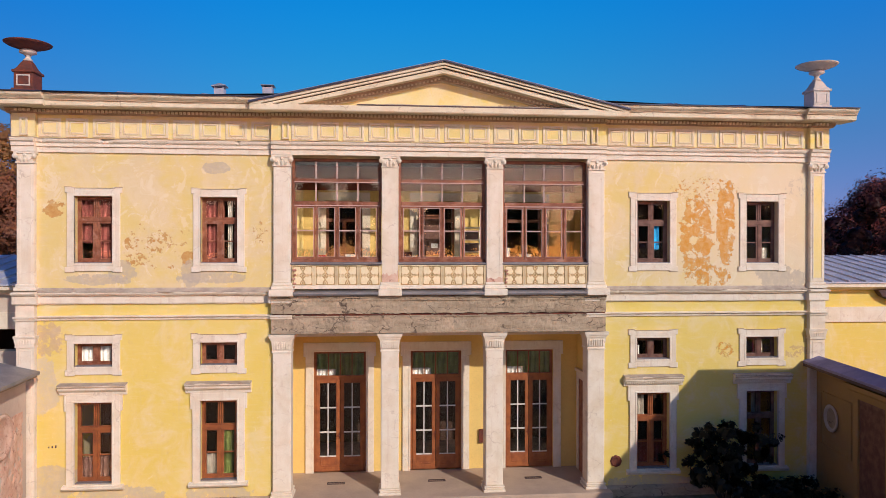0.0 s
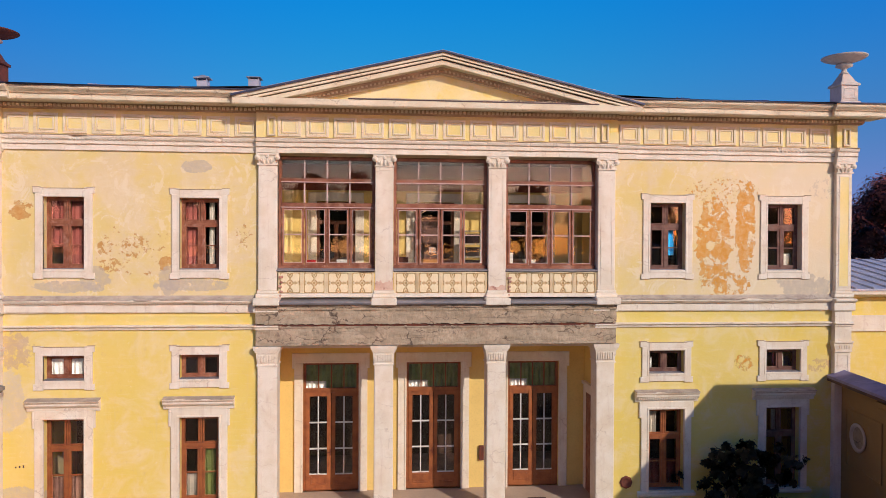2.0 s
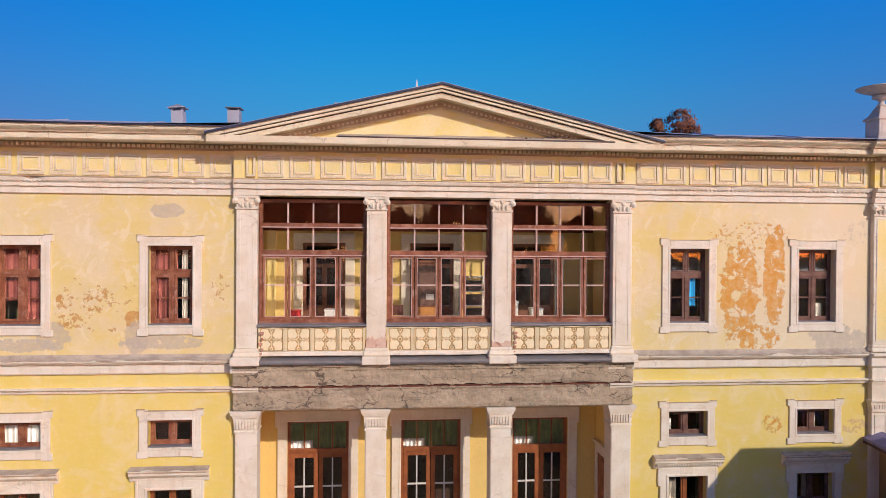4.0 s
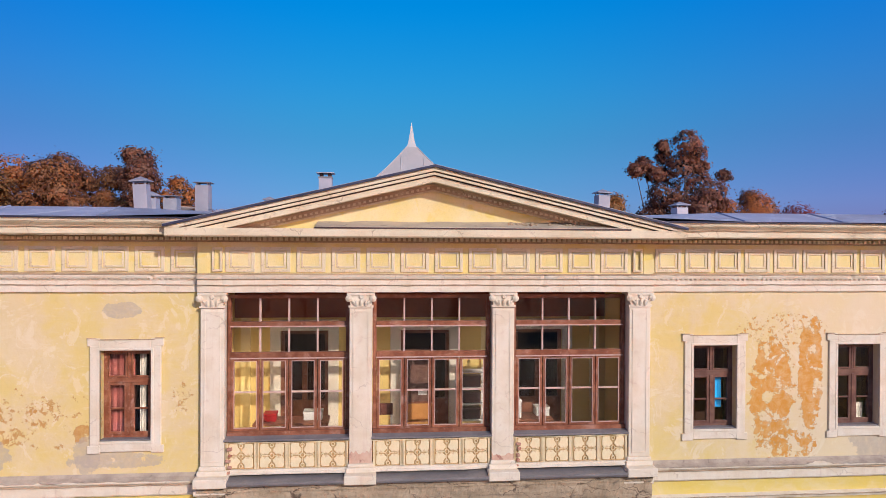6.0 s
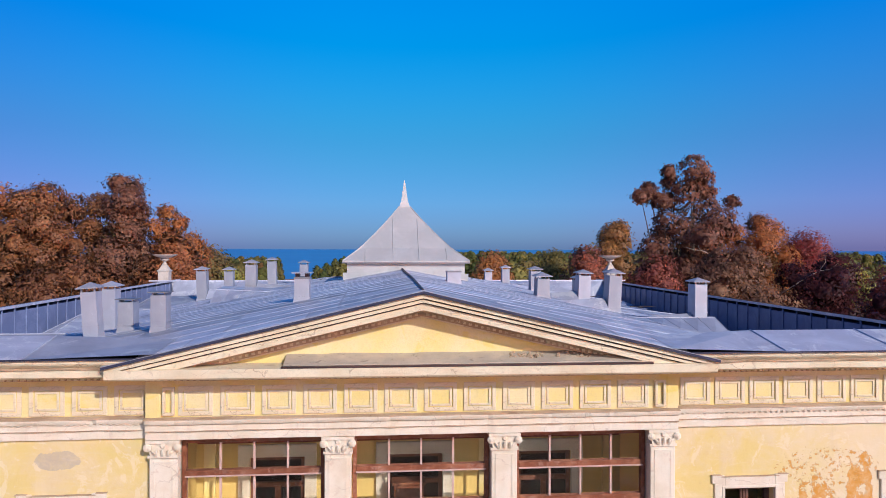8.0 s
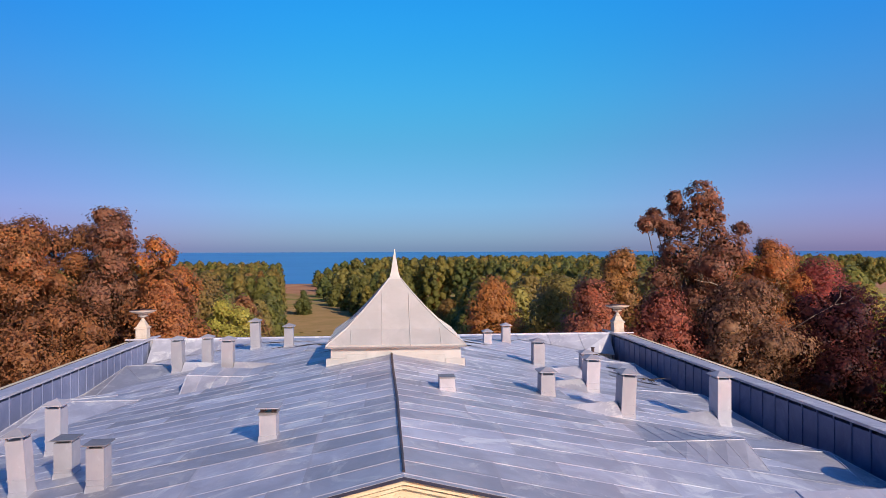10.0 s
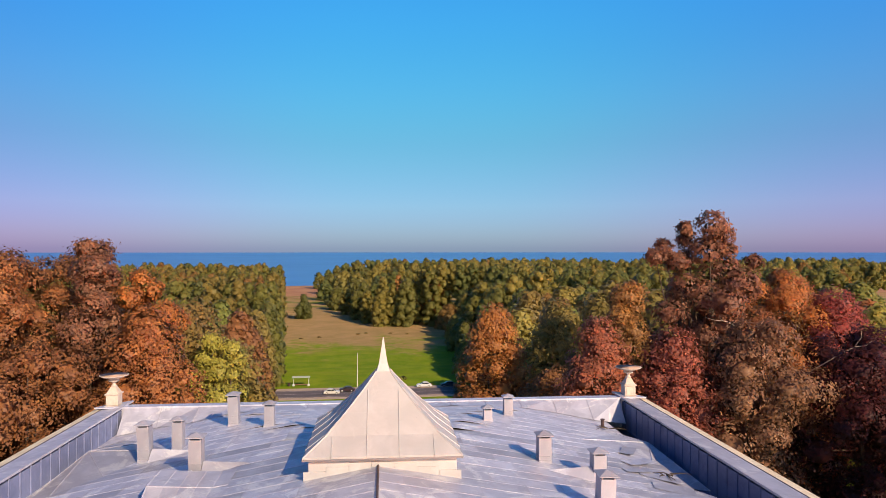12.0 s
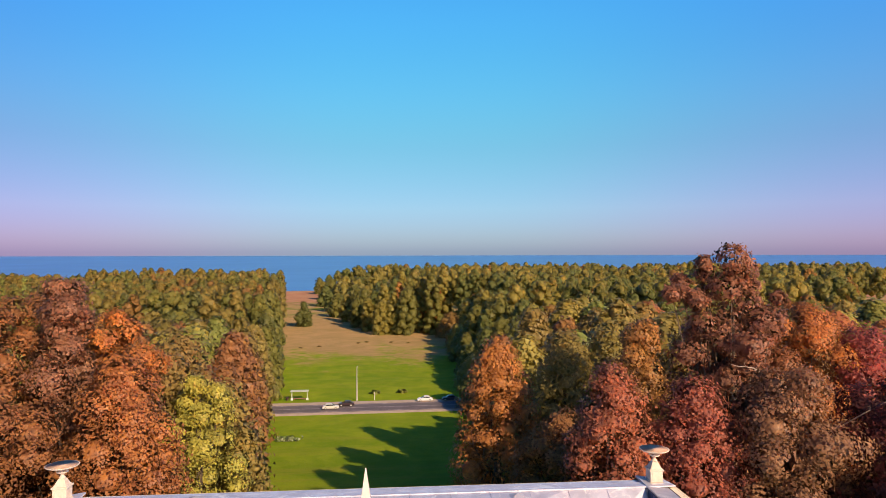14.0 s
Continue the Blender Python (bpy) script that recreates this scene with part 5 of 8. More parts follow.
def screen(a, b):
    """The glazed screen of one bay: two rows of fixed lights over four casements."""
    y = 0.10
    fr = Geo().frame2(a, b, 6.52, 9.34, 0.07, y, y + 0.12)
    for z0, z1 in ((8.06, 8.18), (8.70, 8.80)):
        fr.box(a + 0.07, b - 0.07, y - 0.025, y + 0.11, z0, z1)
    ob = part("glazed_screen", fr, M_WOOD, house, "red-brown wooden glazed screen with many small panes", bevel=0.008)
    w = (b - a - 0.14) / 4
    for k in range(4):
        x0, x1 = a + 0.07 + k * w, a + 0.07 + (k + 1) * w
        if k:
            part("glazing_bar", Geo().box(x0 - 0.016, x0 + 0.016, y + 0.01, y + 0.08, 8.18, 8.70), M_PINK, ob)
            part("glazing_bar", Geo().box(x0 - 0.016, x0 + 0.016, y + 0.01, y + 0.08, 8.80, 9.28), M_PINK, ob)
        pane(ob, x0 + 0.01, x1 - 0.01, 8.18, 8.70, y + 0.05)
        pane(ob, x0 + 0.01, x1 - 0.01, 8.80, 9.28, y + 0.05)
        cs = Geo().frame2(x0 + 0.008, x1 - 0.008, 6.60, 8.06, 0.055, y - 0.01, y + 0.06)
        cas = part("casement", cs, M_WOOD, ob, bevel=0.006)
        part("bar", Geo().box(x0 + 0.06, x1 - 0.06, y, y + 0.05, 7.36, 7.39), M_PINK, ob)
        # pale strip added as the lit edge of the casement frame
        part("edge_highlight", Geo().frame2(x0 + 0.058, x1 - 0.058, 6.65, 8.01, 0.011, y - 0.016, y + 0.01), M_PINK, ob)
        pane(ob, x0 + 0.06, x1 - 0.06, 6.655, 7.36, y + 0.02)
        pane(ob, x0 + 0.06, x1 - 0.06, 7.39, 8.005, y + 0.02)
    # pale strips painted as highlights on the transoms' lower edges
    for z in (8.052, 8.693):
        part("transom_highlight", Geo().box(a + 0.06, b - 0.06, y - 0.045, y - 0.02, z, z + 0.022), M_PINK, ob)
    part("bottom_rail", Geo().box(a, b, y - 0.06, y + 0.13, 6.50, 6.60), M_WOOD, ob, bevel=0.01)


for a, b in BAYS:
    screen(a, b)
# loggia room
# floor coloured orange to put warm bounce light into the loggia
M_WARMFLOOR = surf("orange_bounce_floor", (0.46, 0.26, 0.11), (0.38, 0.20, 0.08), 2, 30, 0.6, 0, 0.2)
part("loggia_floor", Geo().box(-4.6, 4.6, 0.3, 2.3, 5.45, 5.8), M_WARMFLOOR, house)
part("loggia_ceiling", Geo().box(-4.6, 4.6, -0.13, 2.3, 9.42, 9.6), M_CORNICE, house)
LDOORS = ((-3.35, -2.25), (-0.55, 0.60), (2.2, 3.35))
part("loggia_back_wall", Geo().wall(-4.6, 4.6, 5.3, 9.42, 2.3, 2.5, [(a, b, 5.8, 8.35) for a, b in LDOORS]), M_INNER, house, "ochre painted loggia wall")
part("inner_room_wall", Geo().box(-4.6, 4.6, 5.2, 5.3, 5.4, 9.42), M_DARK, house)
for a, b in LDOORS:
    g = Geo().box(a - 0.24, a, 2.22, 2.3, 5.8, 8.35).box(b, b + 0.24, 2.22, 2.3, 5.8, 8.35).box(a - 0.24, b + 0.24, 2.22, 2.3, 8.35, 8.6)
    d = part("inner_door", g, M_TRIM, house, "dark inner door in a white surround", bevel=0.01)
    f = Geo().frame2(a, b, 5.82, 8.34, 0.08, 2.34, 2.42)
    f.box(a + 0.08, b - 0.08, 2.34, 2.42, 7.7, 7.8).box((a + b) / 2 - 0.06, (a + b) / 2 + 0.06, 2.34, 2.41, 5.9, 7.7)
    for s in range(2):
        x0 = a + 0.08 if s == 0 else (a + b) / 2 + 0.06
        x1 = (a + b) / 2 - 0.06 if s == 0 else b - 0.08
        f.box(x0, x1, 2.35, 2.40, 5.9, 6.7)
        pane(d, x0, x1, 6.7, 7.7, 2.37)
    part("frame", f, M_WOOD, d)

part("loggia_beam", Geo().box(-4.38, 4.38, 2.18, 2.235, 8.66, 9.41), M_BEAM, house, "dark reddish-brown band above the inner doors")
# broken brick showing at the feet of the upper pilasters
rng = random.Random(77)
for cx in PIL_X:
    for s in (-1, 1):
        for k in range(5):
            w, h = rng.uniform(0.05, 0.11), rng.uniform(0.03, 0.06)
            bx, bz = cx + s * (0.30 + 0.05 * rng.random()), 5.80 + k * 0.11 + 0.03 * rng.random()
            if s > 0 and cx in (PIL_X[0], PIL_X[2]):
                part("brick", Geo().box(-w / 2, w / 2, -0.03, 0.05, 0, h).turned(pose(bx, -0.13, bz, rng.uniform(-8, 8), rng.uniform(-12, 12), rng.uniform(-10, 10))), M_BRICK, house, bevel=0.006)
# plaster stripped from the foot of a pilaster
for cx, top in ((PIL_X[1], 0.34), (PIL_X[2], 0.12)):
    edge = [(cx - 0.225 + 0.045 * k, 6.0 + top * (0.35 + 0.65 * abs(noise.noise(Vector((k * 0.7, cx, 0)))) * 1.6)) for k in range(11)]
    part("stripped_patch", Geo().prism([(cx - 0.225, 5.965), (cx + 0.225, 5.965)] + edge[::-1], "y", -0.147, -0.12), M_HACKED, house, "rough pink plaster where the coat has gone")
# loggia wall pilasters, yellowed so that their colour holds warm bounce light
for x in (-4.15, -1.45, 1.48, 4.15):
    part("wall_strip", Geo().box(x - 0.11, x + 0.11, 2.24, 2.3, 5.8, 9.41), M_PALEYEL, house)
# porch grates and small wall fittings
for x in (-2.95, -0.05, 2.8):
    gr = Geo().frame2(-0.25, 0.25, -0.08, 0.08, 0.025, 0, 0.012)
    for k in range(8):
        gr.box(-0.21 + k * 0.057, -0.19 + k * 0.057, 0, 0.01, -0.06, 0.06)
    gr.turned(pose(x, 0.9, 0.142, 90, 0, 0))
    part("floor_grate", gr, M_EDGE, house, "small dark iron floor grate")
part("wall_vent", Geo().lathe([(0.17, 0), (0.17, 0.03), (0.13, 0.045), (0.05, 0.02)], 8).turned(Matrix.Translation((4.98, 0, 0.86)) @ pose(0, 0, 0, 90, 0, 0)), M_RUST, house, "rusty round wall vent")
part("letter_box", Geo().box(1.32, 1.46, 1.80, 1.898, 0.95, 1.35), M_RUST, house, "small rusty letter box")
for k in range(3):
    part("wall_mark", Geo().box(-10.42 + k * 0.09, -10.385 + k * 0.09, -0.004, 0.0, 1.6, 1.64 + 0.015 * k), M_EDGE, house)

# ---- roof ----
# side and rear parapets with metal copings
for s in (-1, 1):
    x0, x1 = sorted((s * 10.54, s * (SIDE - 0.01)))
    # east face gets the shade-dark tone, west face the sunlit tone
    ob = part("parapet", Geo().box(x0, x1, 0.6, BACK - 0.6, 9.5, 10.88), M_PARAPETSHADE if s > 0 else M_PARAPETLIT, house, "metal-clad parapet with upright seams")
    cop = Geo().prism([(s * 10.48, 10.98), (s * 10.48, 11.05), (s * 11.62, 10.88), (s * 11.62, 10.845)][::s], "y", 0.5, BACK + 0.6)
    part("coping", cop, M_ROOF, ob)
    for xa, xb, rise, mat in ((11.36, 11.39, 0.014, M_EDGE), (11.392, 11.63, 0.008, M_CORNICE)):
        za, zb = (11.05 - 0.149 * (v - 10.48) for v in (xa, xb))
        part("coping_rim", Geo().prism([(s * xa, za - 0.02), (s * xa, za + rise), (s * xb, zb + rise), (s * xb, zb - 0.02)][::s], "y", 0.5, BACK + 0.6), mat, ob)
    if s > 0:
        # gutter colour already holds the parapet's shadow
        part("gutter", Geo().box(9.46, 10.54, 0.75, BACK - 0.9, 9.66, 9.76), M_PARAPETSHADE, house, "deep sheet metal box gutter in the shade-darkened blue")
        part("gutter_side", Geo().box(9.44, 9.462, 0.75, BACK - 0.9, 9.66, 10.215), M_ROOF, house)
    seams = Geo()
    y = 1.2
    while y < BACK - 0.6:
        xa, xb = sorted((s * 10.515, s * 10.542))
        seams.box(xa, xb, y, y + 0.035, 9.7, 10.97)
        y += 0.62
    part("standing_seam", seams, M_PARAPETSHADE if s > 0 else M_PARAPETLIT, ob)
ob = part("parapet", Geo().box(-SIDE + 0.02, SIDE - 0.02, BACK - 0.6, BACK - 0.02, 9.5, 10.98), M_ROOF, house, "metal-clad parapet with upright seams")
part("coping", Geo().prism([(BACK - 0.66, 10.98), (BACK - 0.66, 11.04), (BACK + 0.5, 10.89), (BACK + 0.5, 10.845)], "x", -11.6, 11.6), M_ROOF, ob)
seams = Geo()
x = -10.3
while x < 10.4:
    seams.box(x, x + 0.035, BACK - 0.627, BACK - 0.597, 9.7, 10.97)
    x += 0.62
part("standing_seam", seams, M_ROOF, ob)
g = Geo()
n = 14
for k in range(n + 1):
    x = -10.4 + 20.8 * k / n
    g.v += [(x, BACK - 1.55 + 0.18 * math.sin(k * 2.3), roof_z(x, BACK - 1.5) + 0.03), (x, BACK - 0.635, 11.0)]
g.f = [(2 * k, 2 * k + 2, 2 * k + 3, 2 * k + 1) for k in range(n)]
part("rear_flashing", g, M_ROOF, house, "sloping sheet metal flashing along the rear parapet")
for k in range(1, n):
    a, b = Vector(g.v[2 * k]), Vector(g.v[2 * k + 1])
    up = Vector((0, -0.012, 0.012))
    part("flashing_seam", Geo().tube([tuple(a + up), tuple(b + up)], [0.012, 0.012], 4), M_SEAM, house)
# front gutter strips on either side of the pediment
for s in (-1, 1):
    for a, b in ((4.3, 6.3), (6.3, 8.4), (8.4, 11.62)):
        g = Geo()
        xa, xb = s * a, s * b
        dy = -0.12 if b > 9 else 0.0
        za, zb = (10.935, 11.02) if a < 5 else (10.87, 11.10)
        g.add([(xa, -0.74, za), (xb, -0.74 + dy, 10.87), (xb, 0.42, 11.10), (xa, 0.42, zb), (xb, 0.50, 9.9), (xa, 0.50, 9.9)],
              [(0, 1, 2, 3), (3, 2, 4, 5)] if s > 0 else [(3, 2, 1, 0), (5, 4, 2, 3)])
        if b < 10:
            g.add([(xb - 0.014, -0.74, 10.872), (xb, -0.74, 10.895), (xb + 0.014, -0.74, 10.872), (xb + 0.014, 0.42, 11.102), (xb, 0.42, 11.125), (xb - 0.014, 0.42, 11.102)], [(0, 1, 4, 5), (1, 2, 3, 4)])
        part("front_flashing", g, M_ROOF, house)

# roof sheets: lapped panels in running bond, with bright seams along two edges
STEP_Y, STEP_S = 0.64, 1.95


def roof_sheet(g, idx, x0, x1, y0, y1, lift):
    """One sheet on the slope; idx gathers the material of each face."""
    def up(x, y, d):
        return (x, y, roof_z(x, y) + d)
    s = 1 if x1 > x0 else -1
    d = 0.006 + lift
    flat = [up(x0, y0, d), up(x1, y0, d + 0.004), up(x1, y1, d + 0.004), up(x0, y1, d)]
    g.add(flat, [(0, 1, 2, 3) if s > 0 else (3, 2, 1, 0)])
    w = 0.011
    seam = [up(x0, y0 - w, d), up(x1, y0 - w, d), up(x1, y0, d + 0.008), up(x0, y0, d + 0.008), up(x0, y0 + w, d), up(x1, y0 + w, d)]
    g.add(seam, [(0, 1, 2, 3), (3, 2, 5, 4)] if s > 0 else [(3, 2, 1, 0), (4, 5, 2, 3)])
    e = 0.04 * s
    lap = [up(x1 - e, y0, d + 0.008), up(x1, y0, d + 0.009), up(x1, y1, d + 0.009), up(x1 - e, y1, d + 0.008), up(x1, y0, d - 0.006), up(x1, y1, d - 0.006)]
    g.add(lap, [(0, 1, 2, 3), (1, 4, 5, 2)] if s > 0 else [(3, 2, 1, 0), (2, 5, 4, 1)])
    idx += [0, 1, 1, 1, 1]


def sheet_part(name, g, idx):
    ob = part(name, g, M_ROOF, roof_ob)
    ob.data.materials.append(M_SEAM)
    ob.data.polygons.foreach_set("material_index", idx)
    return ob


rng = random.Random(31)
sheets = []
for s in (-1, 1):
    for j in range(int((BACK - 0.6 + 0.6) / STEP_Y) + 1):
        y0 = -0.62 + j * STEP_Y + rng.uniform(-0.05, 0.05) * (j > 0)
        y1 = min(-0.62 + (j + 1) * STEP_Y + 0.06, BACK - 0.6)
        off = rng.choice((0.0, 0.5, 0.9, 1.3))
        for k in range(7):
            xa, xb = max(0.0, k * STEP_S - off), min(9.48 if s > 0 else 10.55, (k + 1) * STEP_S - off)
            if y1 < 0.7:
                xb = min(xb, 5.05)
            if xb > xa + 0.1 and y1 > y0 + 0.1:
                sheets.append((s * xa, s * xb, y0, y1))
sheets.sort(key=lambda q: (q[2] > 15.0, abs(q[0])))
base = Geo()
for s in (-1, 1):
    base.add([(0, 0.7, 11.75), (s * 10.55, 0.7, 9.60), (s * 10.55, 21.4, 9.75), (0, 21.4, 10.9)], [(0, 1, 2, 3) if s > 0 else (3, 2, 1, 0)])
roof_ob = part("roof", base, M_EDGE, house, "low metal roof of lapped galvanised sheets")
rest, rest_idx = Geo(), []
for n, q in enumerate(sheets):
    if n < 300:
        g, idx = Geo(), []
        roof_sheet(g, idx, *q, 0.003 * rng.random())
        sheet_part("roof_sheet", g, idx)
    else:
        roof_sheet(rest, rest_idx, *q, 0.003 * rng.random())
tagged(sheet_part("roof_covering", rest, rest_idx), kind="stuff")
# ridge roll
part("ridge_roll", Geo().tube([(0, -0.55, 11.945), (0.015, 4, 11.95), (-0.01, 8, 11.95), (0, 10.3, 11.95)], [0.02, 0.03, 0.03, 0.03], 8), M_EDGE, roof_ob)
# hip folds and crickets in the side gutters
for s in (-1, 1):
    for yy in (4.35, 10.55, 16.6):
        g, folds = Geo(), Geo()
        if s > 0:
            top = (10.0, yy + 0.6, 10.27)
            foot = [(7.3, yy, roof_z(7.3, yy) + 0.02), (9.3, yy - 1.5, roof_z(9.3, yy) + 0.01), (9.46, yy - 2.6, 9.78), (10.53, yy - 3.2, 9.78),
                    (10.53, yy + 2.0, 9.78), (9.46, yy + 2.2, 9.78), (9.2, yy + 1.9, roof_z(9.2, yy) + 0.01)]
        else:
            top = (-9.82, yy, 10.64)
            foot = [(-7.3, yy, roof_z(7.3, yy) + 0.02), (-8.6, yy - 1.9, roof_z(8.6, yy) + 0.01), (-9.7, yy - 2.95, roof_z(9.7, yy) + 0.01), (-10.5, yy - 2.95, 9.95),
                    (-10.5, yy + 2.95, 9.95), (-9.7, yy + 2.95, roof_z(9.7, yy) + 0.01), (-8.6, yy + 1.9, roof_z(8.6, yy) + 0.01)]
        for k in range(7):
            g.add([foot[k], foot[(k + 1) % 7], top], [(0, 1, 2) if s > 0 else (2, 1, 0)])
            if k != 4:
                a, b = Vector(foot[k]), Vector(top)
                folds.tube([tuple(a + Vector((0, 0, 0.012))), tuple(b + Vector((0, 0, 0.012)))], [0.012, 0.012], 5)
        part("gutter_cricket", g, M_ROOF, roof_ob)
        part("cricket_fold", folds, M_SEAM, roof_ob)
# wedge-shaped saddles with an upright end: x0 runs out on the slope, x1 is the tall end
for x0, x1, y0, y1, y2, top, fall in ((5.15, 7.26, 2.75, 3.7, 5.4, 11.0, 0.0), (-4.0, -6.1, 10.3, 11.1, 12.3, 11.24, 0.05)):
    g = Geo()
    n = 5
    for k in range(n + 1):
        x = x0 + (x1 - x0) * k / n
        zr = roof_z(x, y1)
        z = max(zr + 0.015, top - fall * abs(x1 - x))
        back = z + 0.05 if x1 < 0 else roof_z(x, y2) + 0.01
        g.v += [(x, y0, roof_z(x, y0) + 0.01), (x, y1, z), (x, y2, max(back, roof_z(x, y2) + 0.01))]
    for k in range(n):
        a, b = 3 * k, 3 * k + 3
        g.f += [(a, b, b + 1, a + 1), (a + 1, b + 1, b + 2, a + 2)]
    g.v.append((x1, y2, roof_z(x1, y2)))
    g.f.append((3 * n, len(g.v) - 1, 3 * n + 2, 3 * n + 1))
    ob = part("roof_saddle", g, M_ROOF, roof_ob, "low sheet metal saddle with an upright end")
    sm = Geo()
    for k in range(1, n + 1):
        sm.tube([g.v[3 * k], g.v[3 * k + 1], g.v[3 * k + 2]], [0.013] * 3, 5)
    sm.tube([g.v[3 * k + 1] for k in range(n + 1)], [0.016] * (n + 1), 5)
    part("saddle_seam", sm, M_SEAM, roof_ob)

# lantern with pyramid roof and spike
lan = part("lantern", Geo().box(-1.77, 2.03, 10.1, 13.9, 11.1, 12.2), M_DOME, house, "square white metal-clad roof lantern with pyramid top")
pyr = Geo()
prof = [(2.03, 12.16), (2.03, 12.22), (1.5, 12.62), (1.0, 13.12), (0.55, 13.62), (0.24, 14.0), (0.2, 14.06)]
pyr.lathe([(r * 1.4142, z - 12.16) for r, z in prof], 4, (0.13, 12.0, 12.16))
part("pyramid_roof", pyr, M_DOME, lan)
sm = Geo()
for q in range(4):
    rot = Matrix.Translation((0.13, 12, 0)) @ pose(0, 0, 0, 0, 0, 90 * q)
    for off in (-1.32, -0.42, 0.42, 1.32):
        pts = [(off * (r / 1.93) if abs(off) > 2 else off, -r - 0.005, z) for r, z in prof if r > abs(off) * 1.02 or r > 1.9]
        pts = [p for p in pts if abs(p[0]) <= abs(p[1])]
        if len(pts) > 1:
            t = Geo().tube(pts, [0.018] * len(pts), 5).turned(rot)
            sm.add(t.v, t.f)
    t = Geo().tube([(r, -r, z) for r, z in prof], [0.022] * len(prof), 5).turned(rot)
    sm.add(t.v, t.f)
part("standing_seam", sm, M_DOME, lan)
eave = Geo()
for q in range(4):
    t = Geo().box(-2.05, 2.05, -2.06, -2.0, 12.13, 12.17).turned(Matrix.Translation((0.13, 12, 0)) @ pose(0, 0, 0, 0, 0, 90 * q))
    eave.add(t.v, t.f)
part("drip_edge", eave, M_LEDGE, lan)
# sheet skirt lapped round the lantern's foot
for k in range(7):
    xa, xb = -1.90 + k * 0.58, -1.90 + (k + 1) * 0.58 - 0.012
    part("apron", Geo().box(xa, xb, 10.075, 10.097, min(roof_z(xa, 10.1), roof_z(xb, 10.1)) - 0.05, max(roof_z(xa, 10.1), roof_z(xb, 10.1)) + 0.14), M_DOME, lan)
part("spike", Geo().lathe([(0.30, 0), (0.27, 0.06), (0.17, 0.28), (0.075, 0.72), (0.015, 1.02)], 4, (0.13, 12.0, 13.98)), M_DOME, lan)

# chimneys and vents


def chimney(x, y, w, d, top_z, cap, lean=0.0):
    """A clad chimney whose cap ends at top_z."""
    z = roof_z(x, y) - 0.15
    h = top_z - roof_z(x, y) - (0.2 if cap == "hat" else 0.07 if cap == "plate" else 0.05)
    g = Geo().box(-w / 2, w / 2, -d / 2, d / 2, 0, h + 0.15)
    g.box(-w / 2 - 0.012, w / 2 + 0.012, -d / 2 - 0.012, d / 2 + 0.012, h * 0.45, h * 0.45 + 0.02)
    g.prism([(-w / 2 - 0.05, 0), (w / 2 + 0.05, 0), (w / 2, 0.24), (-w / 2, 0.24)], "y", -d / 2 - 0.02, d / 2 + 0.02)
    ob = part("chimney", g, M_CHIM, house, "metal-clad square chimney")
    ob.matrix_basis = pose(x, y, z, 0, lean, 0)
    top = h + 0.15
    if cap == "hat":
        c = Geo()
        for sx in (-1, 1):
            for sy in (-1, 1):
                c.box(sx * w * 0.42 - 0.015, sx * w * 0.42 + 0.015, sy * d * 0.42 - 0.015, sy * d * 0.42 + 0.015, top, top + 0.08)
        a, b = w / 2 + 0.065, d / 2 + 0.065
        c.add([(-a, -b, top + 0.07), (a, -b, top + 0.07), (a, b, top + 0.07), (-a, b, top + 0.07), (-a, -b, top + 0.09), (a, -b, top + 0.09), (a, b, top + 0.09), (-a, b, top + 0.09), (0, 0, top + 0.2)],
              [(3, 2, 1, 0), (0, 1, 5, 4), (1, 2, 6, 5), (2, 3, 7, 6), (3, 0, 4, 7), (4, 5, 8), (5, 6, 8), (6, 7, 8), (7, 4, 8)])
        part("cap", c, M_CHIM, ob)
    elif cap == "plate":
        for sx in (-1, 1):
            part("leg", Geo().box(sx * w * 0.4 - 0.015, sx * w * 0.4 + 0.015, -d * 0.4, d * 0.4, top, top + 0.05), M_CHIM, ob)
        part("cap", Geo().box(-w / 2 - 0.05, w / 2 + 0.05, -d / 2 - 0.05, d / 2 + 0.05, top + 0.05, top + 0.07), M_LEDGE, ob, bevel=0.006)
    elif cap == "pots":
        part("rim", Geo().box(-w / 2 - 0.012, w / 2 + 0.012, -d / 2 - 0.012, d / 2 + 0.012, top, top + 0.04), M_LEDGE, ob)
        for sx in (-0.1, 0.1):
            part("leg", Geo().box(sx - 0.04, sx + 0.04, -0.12, 0.12, top + 0.042, top + 0.12), M_EDGE, ob)
        part("cap", Geo().box(-w / 2 - 0.06, w / 2 + 0.06, -d / 2 - 0.06, d / 2 + 0.06, top + 0.122, top + 0.14), M_CHIM, ob)
    else:
        part("rim", Geo().box(-w / 2 - 0.012, w / 2 + 0.012, -d / 2 - 0.012, d / 2 + 0.012, top, top + 0.03), M_LEDGE, ob)
    return ob


